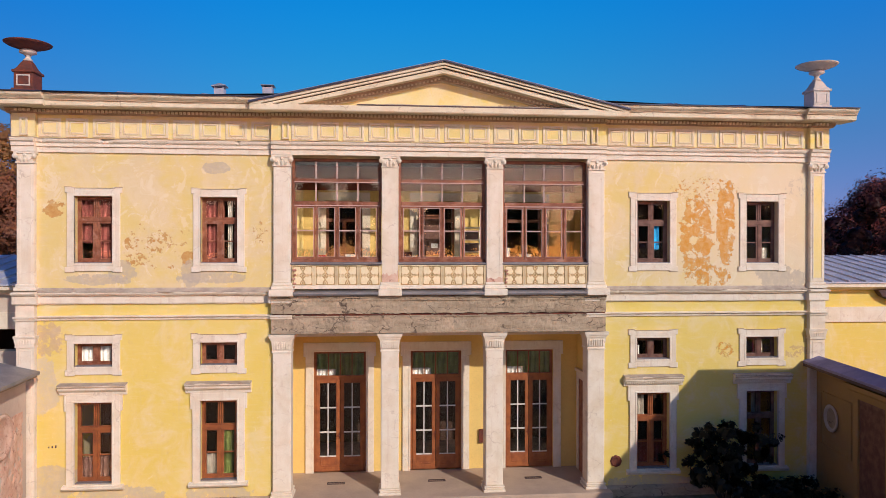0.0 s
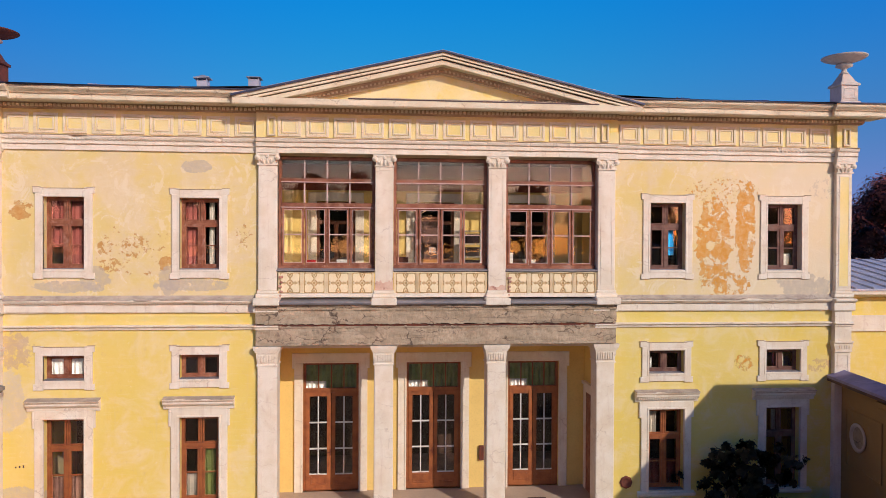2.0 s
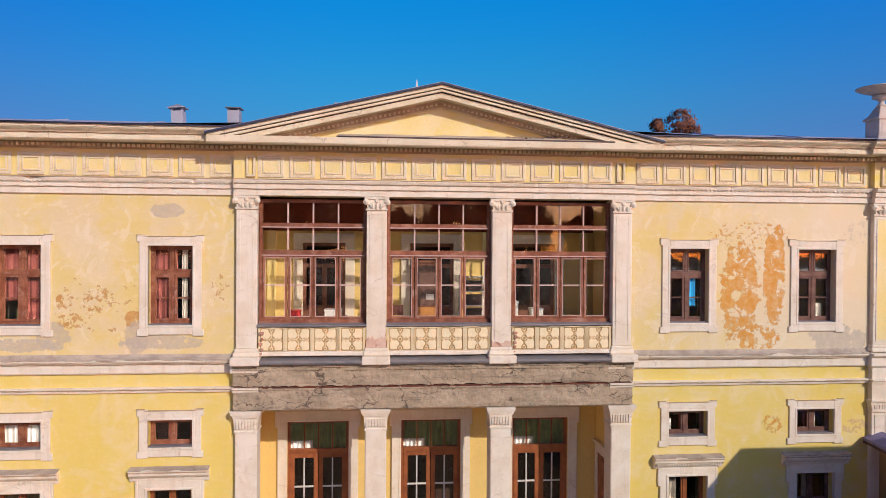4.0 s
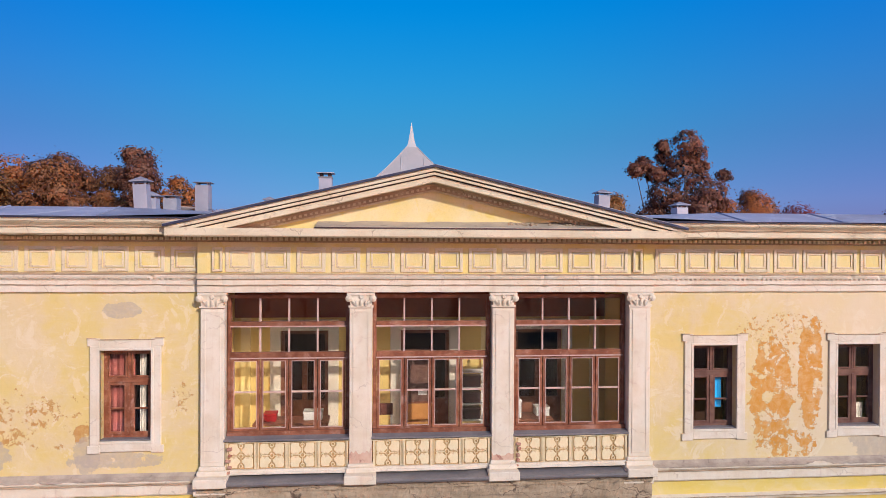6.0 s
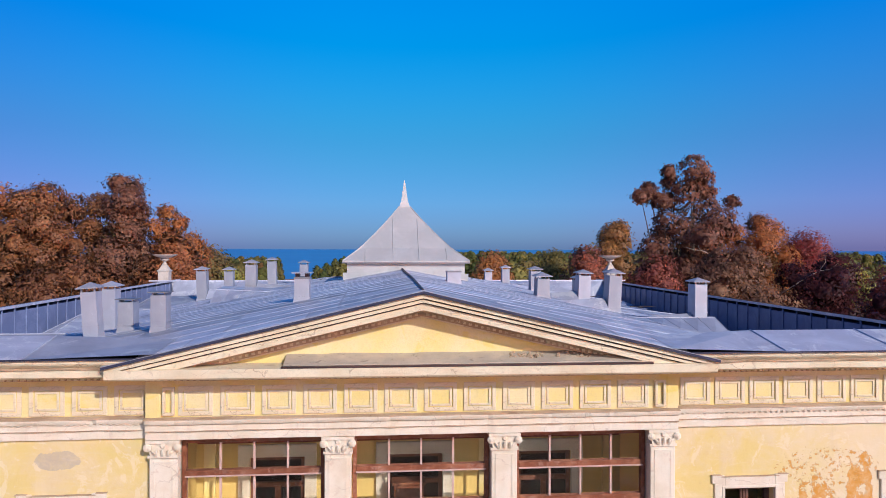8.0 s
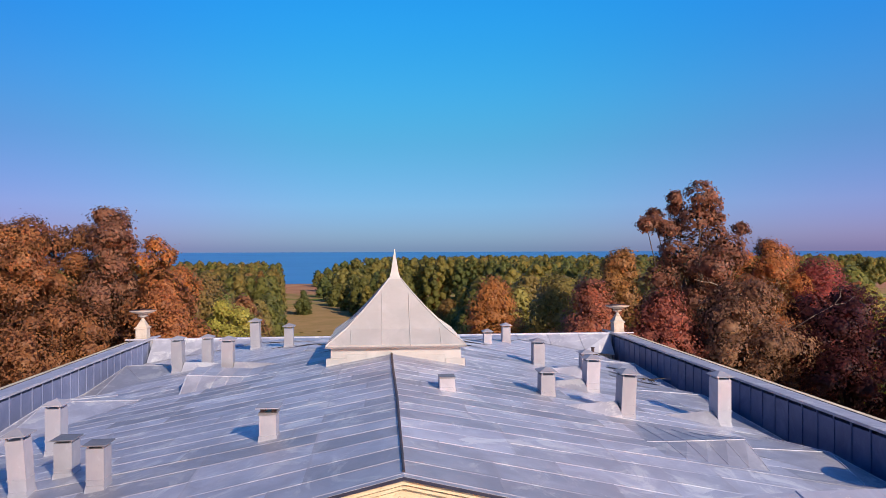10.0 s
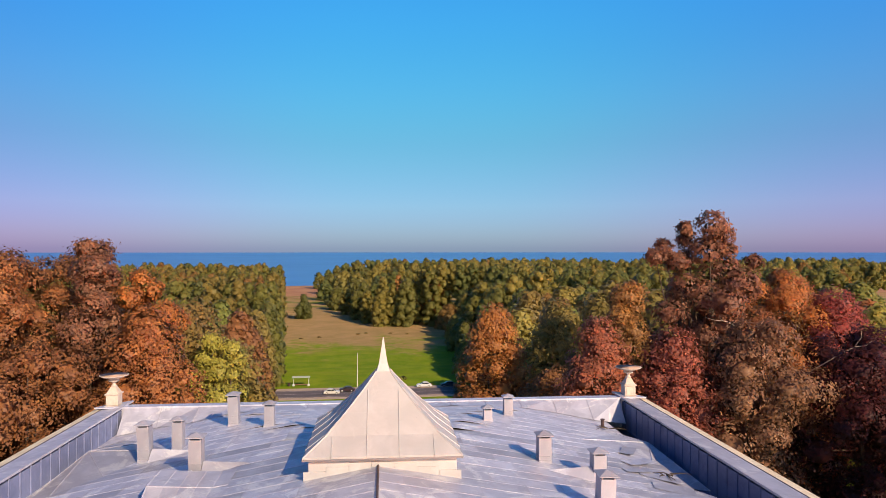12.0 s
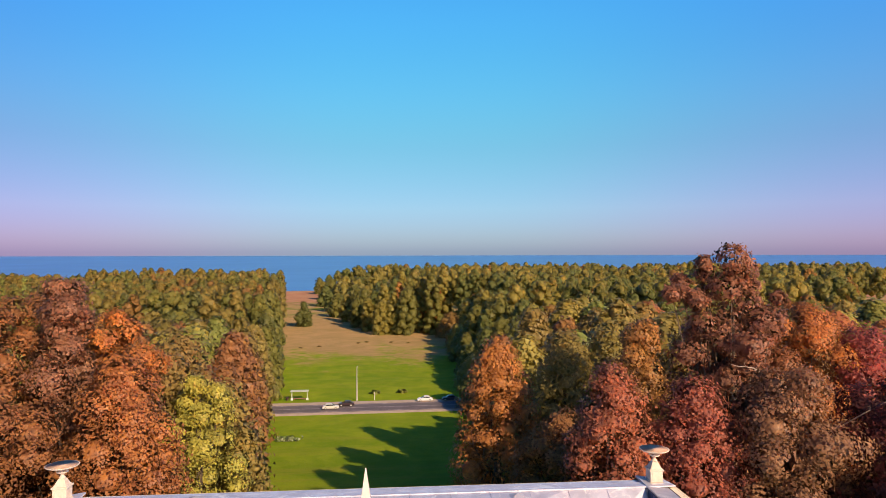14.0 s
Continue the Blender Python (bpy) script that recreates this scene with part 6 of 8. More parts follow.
for cx, cy, w, d, top_z, cap, lean in (
    (-6.50, 2.50, 0.30, 0.30, 11.93, "hat", -4.0),
    (-6.12, 3.30, 0.32, 0.36, 11.53, "plate", 0.0),
    (-5.06, 2.05, 0.29, 0.33, 11.76, "plate", 0.0),
    (-7.30, 5.50, 0.32, 0.36, 11.80, "hat", 0.0),
    (-2.38, 2.95, 0.31, 0.34, 12.02, "pots", 0.0),
    (-7.66, 15.75, 0.38, 0.42, 11.87, "hat", -2.0),
    (-6.80, 16.40, 0.35, 0.36, 11.84, "hat", 0.0),
    (-5.27, 12.85, 0.36, 0.40, 12.20, "hat", 0.0),
    (-5.40, 18.60, 0.37, 0.40, 12.20, "hat", -2.0),
    (-3.92, 17.40, 0.34, 0.34, 12.10, "hat", 0.0),
    (1.22, 6.00, 0.36, 0.40, 12.05, "rim", 0.0),
    (3.98, 17.50, 0.31, 0.32, 11.77, "hat", 0.0),
    (5.00, 18.90, 0.34, 0.34, 11.85, "hat", 0.0),
    (5.02, 13.00, 0.38, 0.42, 11.97, "hat", 0.0),
    (6.42, 12.05, 0.38, 0.42, 11.69, "hat", 0.0),
    (5.68, 9.23, 0.38, 0.46, 11.97, "hat", 2.0),
    (3.95, 7.47, 0.36, 0.44, 11.95, "hat", 1.0),
    (5.61, 6.27, 0.35, 0.46, 12.09, "hat", 3.0),
    (8.52, 7.19, 0.36, 0.48, 11.80, "hat", 0.0),
):
    chimney(cx, cy, w, d, top_z, cap, lean)
# saddles behind the wider chimneys
for x, y in ((-7.66, 15.75), (-5.27, 12.85), (5.68, 9.23), (5.61, 6.27), (8.52, 7.19), (6.42, 12.05)):
    s = 1 if x > 0 else -1
    z0 = roof_z(x - s * 1.5, y)
    zc = roof_z(x, y)
    xa, xb = x - s * 1.5, x - s * 0.2
    g = Geo().add([(xa, y, z0 + 0.02), (xb, y - 0.5, zc + 0.02), (xb, y + 0.5, zc + 0.02), (xb, y, zc + 0.36)], [(0, 1, 3), (0, 3, 2), (1, 2, 3)])
    part("chimney_saddle", g, M_ROOF, roof_ob)
part("vent_pipe", Geo().lathe([(0.07, 0), (0.07, 0.32), (0.09, 0.33), (0.09, 0.36)], 10, (8.9, 19.2, roof_z(8.9, 19.2))), M_EDGE, house, "short dark vent pipe")



def loose_sheet(x, y, w, d, turn, curl, seed):
    """A bent offcut of roofing left on the slope."""
    rs = np.random.RandomState(seed)
    n = 5
    lift = [[0.02 + curl * (i / n) ** 2 + 0.02 * rs.rand() for i in range(n + 1)] for j in range(3)]
    g = Geo()
    for side in (0.0, -0.006):
        g.v += [(w * (i / n - 0.5), d * (j / 2 - 0.5), lift[j][i] + side) for j in range(3) for i in range(n + 1)]
    for j in range(2):
        for i in range(n):
            a = j * (n + 1) + i
            g.f += [(a, a + 1, a + n + 2, a + n + 1), tuple(q + 3 * (n + 1) for q in (a + n + 1, a + n + 2, a + 1, a))]
    ob = thing("loose_sheet", "bent offcut of galvanised sheet lying on the roof", "metal sheet", (x, y, roof_z(x, y) + 0.005), "loose sheets on the roof")
    ob.rotation_euler = (0, math.atan(0.18), radians(turn))
    part("sheet", g, M_ROOF, ob)


for k, (x, y, w, d, turn, curl) in enumerate(((8.5, 14.4, 1.1, 0.5, 25, 0.12), (8.7, 13.0, 1.2, 0.45, -30, 0.08), (8.6, 15.6, 0.8, 0.5, 60, 0.16), (8.7, 12.0, 1.2, 0.6, -15, 0.06), (8.1, 13.4, 0.9, 0.4, 10, 0.1), (8.7, 8.0, 1.0, 0.5, 35, 0.1))):
    loose_sheet(x, y, w, d, turn, curl, 60 + k)

# dead sticks blown into the eastern gutter
rng = random.Random(19)
for x, y, n in ((9.1, 13.3, 7), (8.9, 19.0, 5)):
    ob = thing("fallen_branch", "dead brown branch lying in the roof gutter", "branch", (x, y, roof_z(x, y) + 0.05), "branches on the roof")
    g = Geo()
    for k in range(n):
        a, q = rng.uniform(0, 6.28), rng.uniform(0.25, 0.75)
        o = (rng.uniform(-0.2, 0.2), rng.uniform(-0.2, 0.2), rng.uniform(0, 0.08))
        g.tube([o, (o[0] + 0.5 * q * math.cos(a), o[1] + 0.5 * q * math.sin(a), o[2] + 0.06), (o[0] + q * math.cos(a + 0.2), o[1] + q * math.sin(a + 0.2), o[2] + 0.03)], [0.022, 0.016, 0.006], 5)
    part("twigs", g, M_BARK, ob)

# ---- urns at the four corners ----


M_BASIN = surf("rust_stained_basin", (0.46, 0.33, 0.25), (0.36, 0.24, 0.18), 4, 30, 0.9, 0, 0.3)


def urn(at, dark):
    ob = thing("urn", "dark rusty wide-bowled urn on a square pedestal" if dark else "pale stone wide-bowled urn on a square pedestal", "urn", at, "roof urns")
    body = M_RUST if dark else M_STONE
    part("pedestal", Geo().box(-0.29, 0.29, -0.29, 0.29, 0, 0.08).box(-0.245, 0.245, -0.245, 0.245, 0.08, 0.50).box(-0.285, 0.285, -0.285, 0.285, 0.50, 0.57)
         .lathe([(0.36, 0), (0.28, 0.07), (0.18, 0.22), (0.13, 0.28)], 4, (0, 0, 0.57)), body, ob, bevel=0.012)
    part("pedestal_panel", Geo().frame2(-0.17, 0.17, 0.15, 0.44, 0.03, -0.258, -0.244), M_STONE, ob)
    part("stem", Geo().lathe([(0.11, 0), (0.12, 0.03), (0.07, 0.08), (0.06, 0.13), (0.11, 0.18), (0.21, 0.22), (0.21, 0.27), (0.17, 0.30)], 20, (0, 0, 0.84)), M_STONE, ob, smooth=True)
    part("bowl", Geo().lathe([(0.15, 0), (0.24, 0.04), (0.38, 0.08), (0.51, 0.13), (0.565, 0.165), (0.575, 0.185), (0.54, 0.19), (0.40, 0.12), (0.2, 0.09), (0.02, 0.08)], 32, (0, 0, 1.13)), M_RUST if dark else M_STONE, ob, smooth=True)
    part("basin", Geo().lathe([(0.535, 0.193), (0.40, 0.130), (0.2, 0.10), (0.02, 0.09)][::-1], 32, (0, 0, 1.13)), M_BASIN, ob, "rust-stained inside of the bowl", smooth=True)
    return ob


urn((11.08, 0.15, 10.985), False)
urn((-11.0, 0.15, 10.985), True)
urn((-11.08, 22.15, 10.93), False)
urn((11.05, 22.15, 10.93), False)

# ---- low wings beside the court ----


def right_wing():
    ob = thing("court_wing", "low wing with shade-darkened ochre plaster and metal lean-to roof", "building")
    M = M_WALL
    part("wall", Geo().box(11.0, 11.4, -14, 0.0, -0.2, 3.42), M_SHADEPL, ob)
    roofg = Geo().prism([(10.62, 3.43), (10.62, 3.50), (11.06, 3.65), (11.42, 3.45), (11.42, 3.43)], "y", -14, 0.0)
    part("roof", roofg, metal_sheet("purple_grey_sheet", (0.17, 0.155, 0.30), (0.24, 0.22, 0.38), 0.6, 0.1, 0.1, 0.3, 0.3), ob, "purple-grey sheet metal lean-to roof")
    part("eave_board", Geo().box(10.66, 10.99, -14, 0.4, 3.34, 3.42), M_EDGE, ob)
    # panel moulding and round niche
    fr = Geo()
    for y0, y1, z0, z1 in ((-1.95, -0.3, 2.66, 2.70), (-1.95, -0.3, 1.18, 1.22), (-1.95, -1.91, 1.22, 2.66), (-0.34, -0.3, 1.22, 2.66)):
        fr.box(10.97, 11.0, y0, y1, z0, z1)
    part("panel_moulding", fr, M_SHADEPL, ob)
    ring = Geo().lathe([(0.30, 0), (0.36, 0.02), (0.38, 0.05), (0.34, 0.07), (0.29, 0.05), (0.28, 0.0)], 28).turned(Matrix.Translation((11.0, -0.92, 2.05)) @ pose(0, 0, 0, 0, -90, 0))
    part("round_niche", ring, M_GREYPL, ob, smooth=True)
    part("niche_back", Geo().lathe([(0.28, 0), (0.28, 0.012)], 24).turned(Matrix.Translation((11.0, -0.92, 2.05)) @ pose(0, 0, 0, 0, -90, 0)), M_GREY, ob)
    # surround shares the wall's shade-darkened colour
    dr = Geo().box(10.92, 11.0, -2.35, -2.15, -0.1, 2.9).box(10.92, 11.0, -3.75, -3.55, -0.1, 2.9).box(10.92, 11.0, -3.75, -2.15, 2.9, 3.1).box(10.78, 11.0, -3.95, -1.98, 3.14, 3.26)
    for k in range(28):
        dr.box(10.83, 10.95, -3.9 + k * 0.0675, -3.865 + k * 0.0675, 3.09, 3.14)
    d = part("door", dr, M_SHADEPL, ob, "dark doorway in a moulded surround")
    part("leaf", Geo().box(10.97, 10.995, -3.55, -2.35, -0.1, 2.9), M_DARKWOOD, d)
    ob.matrix_basis = pose(10.54, -0.05, 0.15) @ pose(0, 0, 0, 0, 0, -8.4) @ pose(-10.62, 0, 0)
    # taller unseen block at the court's mouth, added to cast the facade's shadow
    pv = thing("shadow_block", "unseen plain block added beside the court to shade the facade", "building")
    part("wall", Geo().box(11.15, 19, -13.8, -6.1, -0.2, 6.95), M, pv)
    part("roof", Geo().prism([(10.95, 6.95), (19.2, 6.95), (19.2, 7.22), (10.95, 7.22)], "y", -14, -6.0), M_ROOF, pv)
    return ob


def rear_wing(s):
    """The lower wing that stands back beside the house."""
    ob = thing("side_wing", "lower yellow wing with white bands and ribbed metal roof" if s > 0 else "lower plastered wing with a dark opening and metal roof", "building")
    x0, x1 = sorted((s * 11.15, s * 34))
    holes = [] if s > 0 else [(-14.6, -12.4, 3.75, 4.5)]
    part("wall", Geo().wall(x0, x1, -0.2, 5.62, 3.0, 3.4, holes), M_WALL if s > 0 else M_GREYPL, ob)
    part("band", Geo().box(x0, x1, 2.93, 3.0, 4.42, 4.93), M_TRIM, ob)
    part("eave", Geo().prism([(3.0, 5.50), (2.75, 5.56), (2.6, 5.62), (2.6, 5.74), (3.0, 5.74)], "x", x0, x1), M_TRIM, ob)
    part("roof", Geo().prism([(2.55, 5.745), (2.55, 5.79), (7.5, 6.62), (12.4, 5.79), (12.4, 5.745)], "x", x0, x1), M_ROOF, ob)
    rb = Geo()
    x = x0 + 0.3
    while x < x1:
        rb.add([(x, 2.55, 5.80), (x + 0.05, 2.55, 5.80), (x + 0.05, 7.5, 6.63), (x, 7.5, 6.63), (x, 2.55, 5.84), (x + 0.05, 2.55, 5.84), (x + 0.05, 7.5, 6.67), (x, 7.5, 6.67)],
               [(4, 5, 6, 7), (0, 1, 5, 4), (0, 4, 7, 3), (1, 2, 6, 5)])
        x += 0.6
    part("standing_seam", rb, M_ROOF, ob)
    part("wall", Geo().box(x0, x1, 12, 12.3, -0.2, 5.7), M_WALL, ob)
    part("dark_room", Geo().box(x0 + 0.4, x1, 6.0, 6.1, 0, 5.6), M_DARK, ob)
    if s > 0:
        part("eave_bracket", Geo().prism([(15.2, 5.3), (15.7, 5.1), (15.7, 5.5), (15.05, 5.5)], "y", 2.75, 2.99), M_EDGE, ob)
    return ob


def left_wing():
    ob = thing("court_wall", "crumbling wall of bare brick and grey plaster with metal coping", "wall")
    part("core", Geo().box(-11.6, -10.95, -14, 0.0, -0.2, 3.3), M_GREYPL, ob)
    g = Geo()
    ny, nz = 150, 70
    for k in range(nz + 1):
        for i in range(ny + 1):
            y = -6.0 + 5.75 * i / ny
            z = -0.2 + 2.7 * k / nz
            q = noise.noise(Vector((y * 3, z * 3, 1))) * 0.03 - max(0.0, noise.noise(Vector((y * 6, z * 6, 4))) - 0.1) * 0.08
            g.v.append((-10.93 + q, y, z))
    n = ny + 1
    g.f = [(k * n + i, (k + 1) * n + i, (k + 1) * n + i + 1, k * n + i + 1) for k in range(nz) for i in range(ny)]
    part("bare_brick", g, M_HACKED, ob, "hacked pink plaster with bare brick pocks", smooth=True)
    part("coping", Geo().prism([(-10.55, 3.42), (-10.55, 3.5), (-11.5, 3.74), (-11.5, 3.6)], "y", -14, -0.18), M_LEDGE, ob, "dark grey metal coping")
    part("eave", Geo().prism([(-10.95, 3.25), (-10.6, 3.36), (-10.6, 3.42), (-11.5, 3.42), (-11.5, 3.25)], "y", -14, -0.2), M_GREY, ob)
    ob.matrix_basis = pose(-10.46, -0.2, 0.2) @ pose(0, 0, 0, 0, 0, 4.0) @ pose(10.55, 0, 0)
    ring = Geo().lathe([(0.42, 0), (0.5, 0.03), (0.56, 0.05), (0.5, 0.09), (0.43, 0.04)], 28).turned(Matrix.Translation((-10.93, -1.45, 2.15)) @ pose(0, 0, 0, 0, 90, 0))
    part("round_niche", ring, M_HACKED, ob, smooth=True)
    return ob


# dirty ochre paint, taken darker to hold the court's shade in its colour
M_SHADEPL = surf("shade_darkened_ochre", (0.40, 0.245, 0.085), (0.34, 0.215, 0.09), 0.9, 30, 0.92, 0, 0.4, dirt=(0.35, 0.26, 0.14))
M_GREYPL = surf("stained_pale_plaster", (0.62, 0.52, 0.42), (0.5, 0.41, 0.33), 0.9, 25, 0.92, 0, 0.5, dirt=(0.44, 0.30, 0.22))
right_wing()
rear_wing(1)
rear_wing(-1)
left_wing()

# ---- trees ----
OR = ((0.20, 0.078, 0.042), (0.32, 0.135, 0.058), (0.46, 0.20, 0.068), (0.62, 0.262, 0.06))
BR = ((0.15, 0.07, 0.038), (0.238, 0.11, 0.05), (0.345, 0.162, 0.062), (0.48, 0.228, 0.07))
RU = ((0.20, 0.07, 0.04), (0.33, 0.125, 0.05), (0.46, 0.18, 0.058), (0.58, 0.21, 0.055))
RD = ((0.165, 0.058, 0.052), (0.26, 0.08, 0.063), (0.36, 0.108, 0.072), (0.50, 0.088, 0.066))
BU = ((0.12, 0.06, 0.042), (0.205, 0.105, 0.062), (0.31, 0.162, 0.088), (0.50, 0.29, 0.15))
YE = ((0.20, 0.178, 0.05), (0.30, 0.26, 0.065), (0.40, 0.34, 0.08), (0.52, 0.43, 0.10))
GR = ((0.12, 0.14, 0.042), (0.17, 0.19, 0.052), (0.23, 0.245, 0.06), (0.31, 0.31, 0.075))
GB = ((0.135, 0.098, 0.038), (0.195, 0.142, 0.048), (0.26, 0.185, 0.056), (0.34, 0.22, 0.068))
# dark reds with the right-hand trees' shade put into the leaf colour
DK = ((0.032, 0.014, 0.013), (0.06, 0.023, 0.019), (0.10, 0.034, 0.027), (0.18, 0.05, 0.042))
FG = ((0.16, 0.172, 0.052), (0.205, 0.21, 0.058), (0.25, 0.25, 0.064), (0.31, 0.295, 0.076))
FO = ((0.205, 0.178, 0.054), (0.26, 0.216, 0.062), (0.315, 0.255, 0.068), (0.38, 0.30, 0.08))
FR = ((0.18, 0.11, 0.044), (0.25, 0.14, 0.052), (0.31, 0.16, 0.058), (0.38, 0.18, 0.064))
FD = ((0.11, 0.135, 0.045), (0.145, 0.165, 0.052), (0.185, 0.2, 0.06), (0.24, 0.245, 0.072))
LEAVES = {k: leaf_mat("autumn_leaves_" + k, t, 0.3 if "far" in k else 0.42) for k, t in (("orange", OR), ("brown", BR), ("umber", BU), ("rust", RU), ("shaded_red", DK), ("red", RD), ("yellow", YE), ("green", GR), ("olive", GB), ("far_green", FG), ("far_olive", FO), ("far_dark", FD), ("far_rust", FR))}
WORD = {"orange": "orange autumn", "brown": "dark brown autumn", "umber": "grey-brown autumn", "rust": "rusty orange-brown autumn", "shaded_red": "shade-darkened red autumn", "red": "deep red autumn", "yellow": "yellow-green autumn", "green": "dark green", "olive": "olive and rust autumn"}


def ball(level):
    """The corners of a small faceted ball, three to a face."""
    bm = bmesh.new()
    bmesh.ops.create_icosphere(bm, subdivisions=level, radius=1.0)
    tris = np.array([[tuple(v.co) for v in f.verts] for f in bm.faces])
    bm.free()
    return tris


BALLS = {k: ball(k) for k in (1, 2)}


def leaf_cloud(rs, boughs, count, size, per=24, clump=0.55, tall=1.0, ruffle=0.2, fill=0.0, level=2, even=0.0):

    """Leaf blades gathered in clumps round the boughs of a crown: three corners each."""
    bc, br = np.array([q[0] for q in boughs]), np.array([q[1] for q in boughs])
    n = per * len(bc)
    own = np.repeat(np.arange(len(bc)), per)
    out = bc[own] * np.array((1, 1, 0))
    out /= np.linalg.norm(out, axis=1)[:, None] + 1e-6
    d = rs.normal(size=(n, 3)) + 0.55 * out + np.array((0, 0, 0.45))
    d /= np.linalg.norm(d, axis=1)[:, None]
    reach = np.where(rs.rand(n) < 0.12, 0.5, 0.74 + 0.34 * rs.rand(n))
    cc = bc[own] + d * (br[own] * reach)[:, None] * np.array((1, 1, 0.9))
    cr = clump * (0.55 + 0.9 * rs.rand(n))
    pick = rs.choice(n, count, p=cr ** 2 / np.sum(cr ** 2))
    p = cc[pick] + rs.normal(size=(count, 3)) * (cr[pick] * 0.42)[:, None] * np.array((1, 1, 0.72 * tall))
    way = d[pick]
    if even:
        # part of the leaves lie evenly over the boughs' outer shells
        loose = rs.rand(count) < even
        way = way.copy()
        near = own[pick][loose]
        u = rs.normal(size=(len(near), 3)) + 0.35 * out[pick][loose] + np.array((0, 0, 0.25))
        u /= np.linalg.norm(u, axis=1)[:, None]
        way[loose] = u
        p[loose] = bc[near] + u * (br[near] * (0.84 + 0.26 * rs.rand(len(near)) ** 2))[:, None] * np.array((1, 1, 0.95))
    nrm = way * 0.8 + rs.normal(size=(count, 3)) * ruffle + np.array((0, 0, 0.15))
    nrm /= np.linalg.norm(nrm, axis=1)[:, None]
    along = rs.normal(size=(count, 3))
    a = np.cross(nrm, along)
    a /= np.linalg.norm(a, axis=1)[:, None] + 1e-9
    b = np.cross(a, nrm)
    s = (size * (0.6 + 0.8 * rs.rand(count)))[:, None]
    k = (0.15 * s) * nrm
    blade = np.stack((p + a * s * 0.58 - b * s * 0.3 - k, p - a * s * 0.58 - b * s * 0.35, p + b * s * 0.72), axis=1)
    face = way * 0.7 + nrm * 0.4 + np.array((0, 0, 0.25))
    face /= np.linalg.norm(face, axis=1)[:, None]
    cloud = np.stack((blade.reshape(-1, 3), np.repeat(face, 3, axis=0)))
    core = br * np.array(fill)
    if core.max() > 0:
        # the close inner leaves of each bough, as one small faceted mass
        keep = core > 0
        tri = BALLS[level]
        mass = bc[keep][:, None, None, :] + tri[None] * core[keep][:, None, None, None] * np.array((1, 1, 0.9 * tall))
        lean = np.broadcast_to(tri[None] * 0.75 + np.array((0, 0, 0.3)), mass.shape).reshape(-1, 3)
        lean = lean / np.linalg.norm(lean, axis=1)[:, None]
        cloud = np.concatenate((cloud, np.stack((mass.reshape(-1, 3), lean))), axis=1)
    return cloud


def card_mesh(name, cloud, mat):
    """Leaf blades as one mesh; each blade keeps the outward lean of its bough for soft shading."""
    v, face = cloud
    n = len(v) // 3
    me = bpy.data.meshes.new(name)
    me.vertices.add(len(v))
    me.vertices.foreach_set("co", v.astype(np.float32).ravel())
    me.loops.add(len(v))
    me.loops.foreach_set("vertex_index", np.arange(len(v), dtype=np.int32))
    me.polygons.add(n)
    me.polygons.foreach_set("loop_start", np.arange(0, len(v), 3, dtype=np.int32))
    me.update(calc_edges=True)
    me.attributes.new("lean", "FLOAT_VECTOR", "POINT").data.foreach_set("vector", face.astype(np.float32).ravel())
    me.materials.append(mat)
    return me


def crown_lobes(rs, h, r, low, n, slim=1.0):
    """Boughs filling a broad, ragged crown that ends at height h above the foot."""
    boughs = []
    turn = rs.rand() * 6.28
    for k in range(n):
        t = (k + rs.rand()) / n
        z = h * (low + (1.0 - low) * t)
        prof = (0.72 + 0.62 * t) if t < 0.45 else math.sqrt(max(0.03, 1 - ((t - 0.42) / 0.60) ** 2)) * slim ** (t - 0.45)
        a = turn + 2.4 * k + rs.uniform(-0.6, 0.6)
        q = r * prof * (rs.uniform(0.1, 0.4) if k % 4 == 0 else rs.uniform(0.5, 0.92))
        lr = r * rs.uniform(0.25, 0.45) * (0.65 + 0.45 * prof)
        boughs.append([[q * math.cos(a), q * math.sin(a), z], lr])
    up = max(c[2] + 0.95 * q for c, q in boughs) - h
    for c, q in boughs:
        c[2] -= up * (c[2] / h)
    return boughs


def dome_lobes(rs, h, r, low, n):
    """Billows set over a rounded dome, the crown of a tree in a closed wood."""
    boughs = []
    turn = rs.rand() * 6.28
    lean = rs.normal(size=2) * 0.12 * r
    for k in range(n):
        t = ((k + 0.5) / n) ** 0.85
        wide = r * math.sqrt(max(0.02, 1.0 - t ** 2.3)) * (0.82 + 0.18 * min(1.0, t * 3))
        a = turn + 2.4 * k + rs.uniform(-0.4, 0.4)
        lr = r * rs.uniform(0.34, 0.56) * (1.0 - 0.2 * t)
        q = max(0.0, wide - 0.72 * lr) * rs.uniform(0.85, 1.06)
        z = h * (low + (1.0 - low) * t) - 0.8 * lr
        boughs.append([[q * math.cos(a) + lean[0] * t, q * math.sin(a) + lean[1] * t, z], lr])
    return boughs


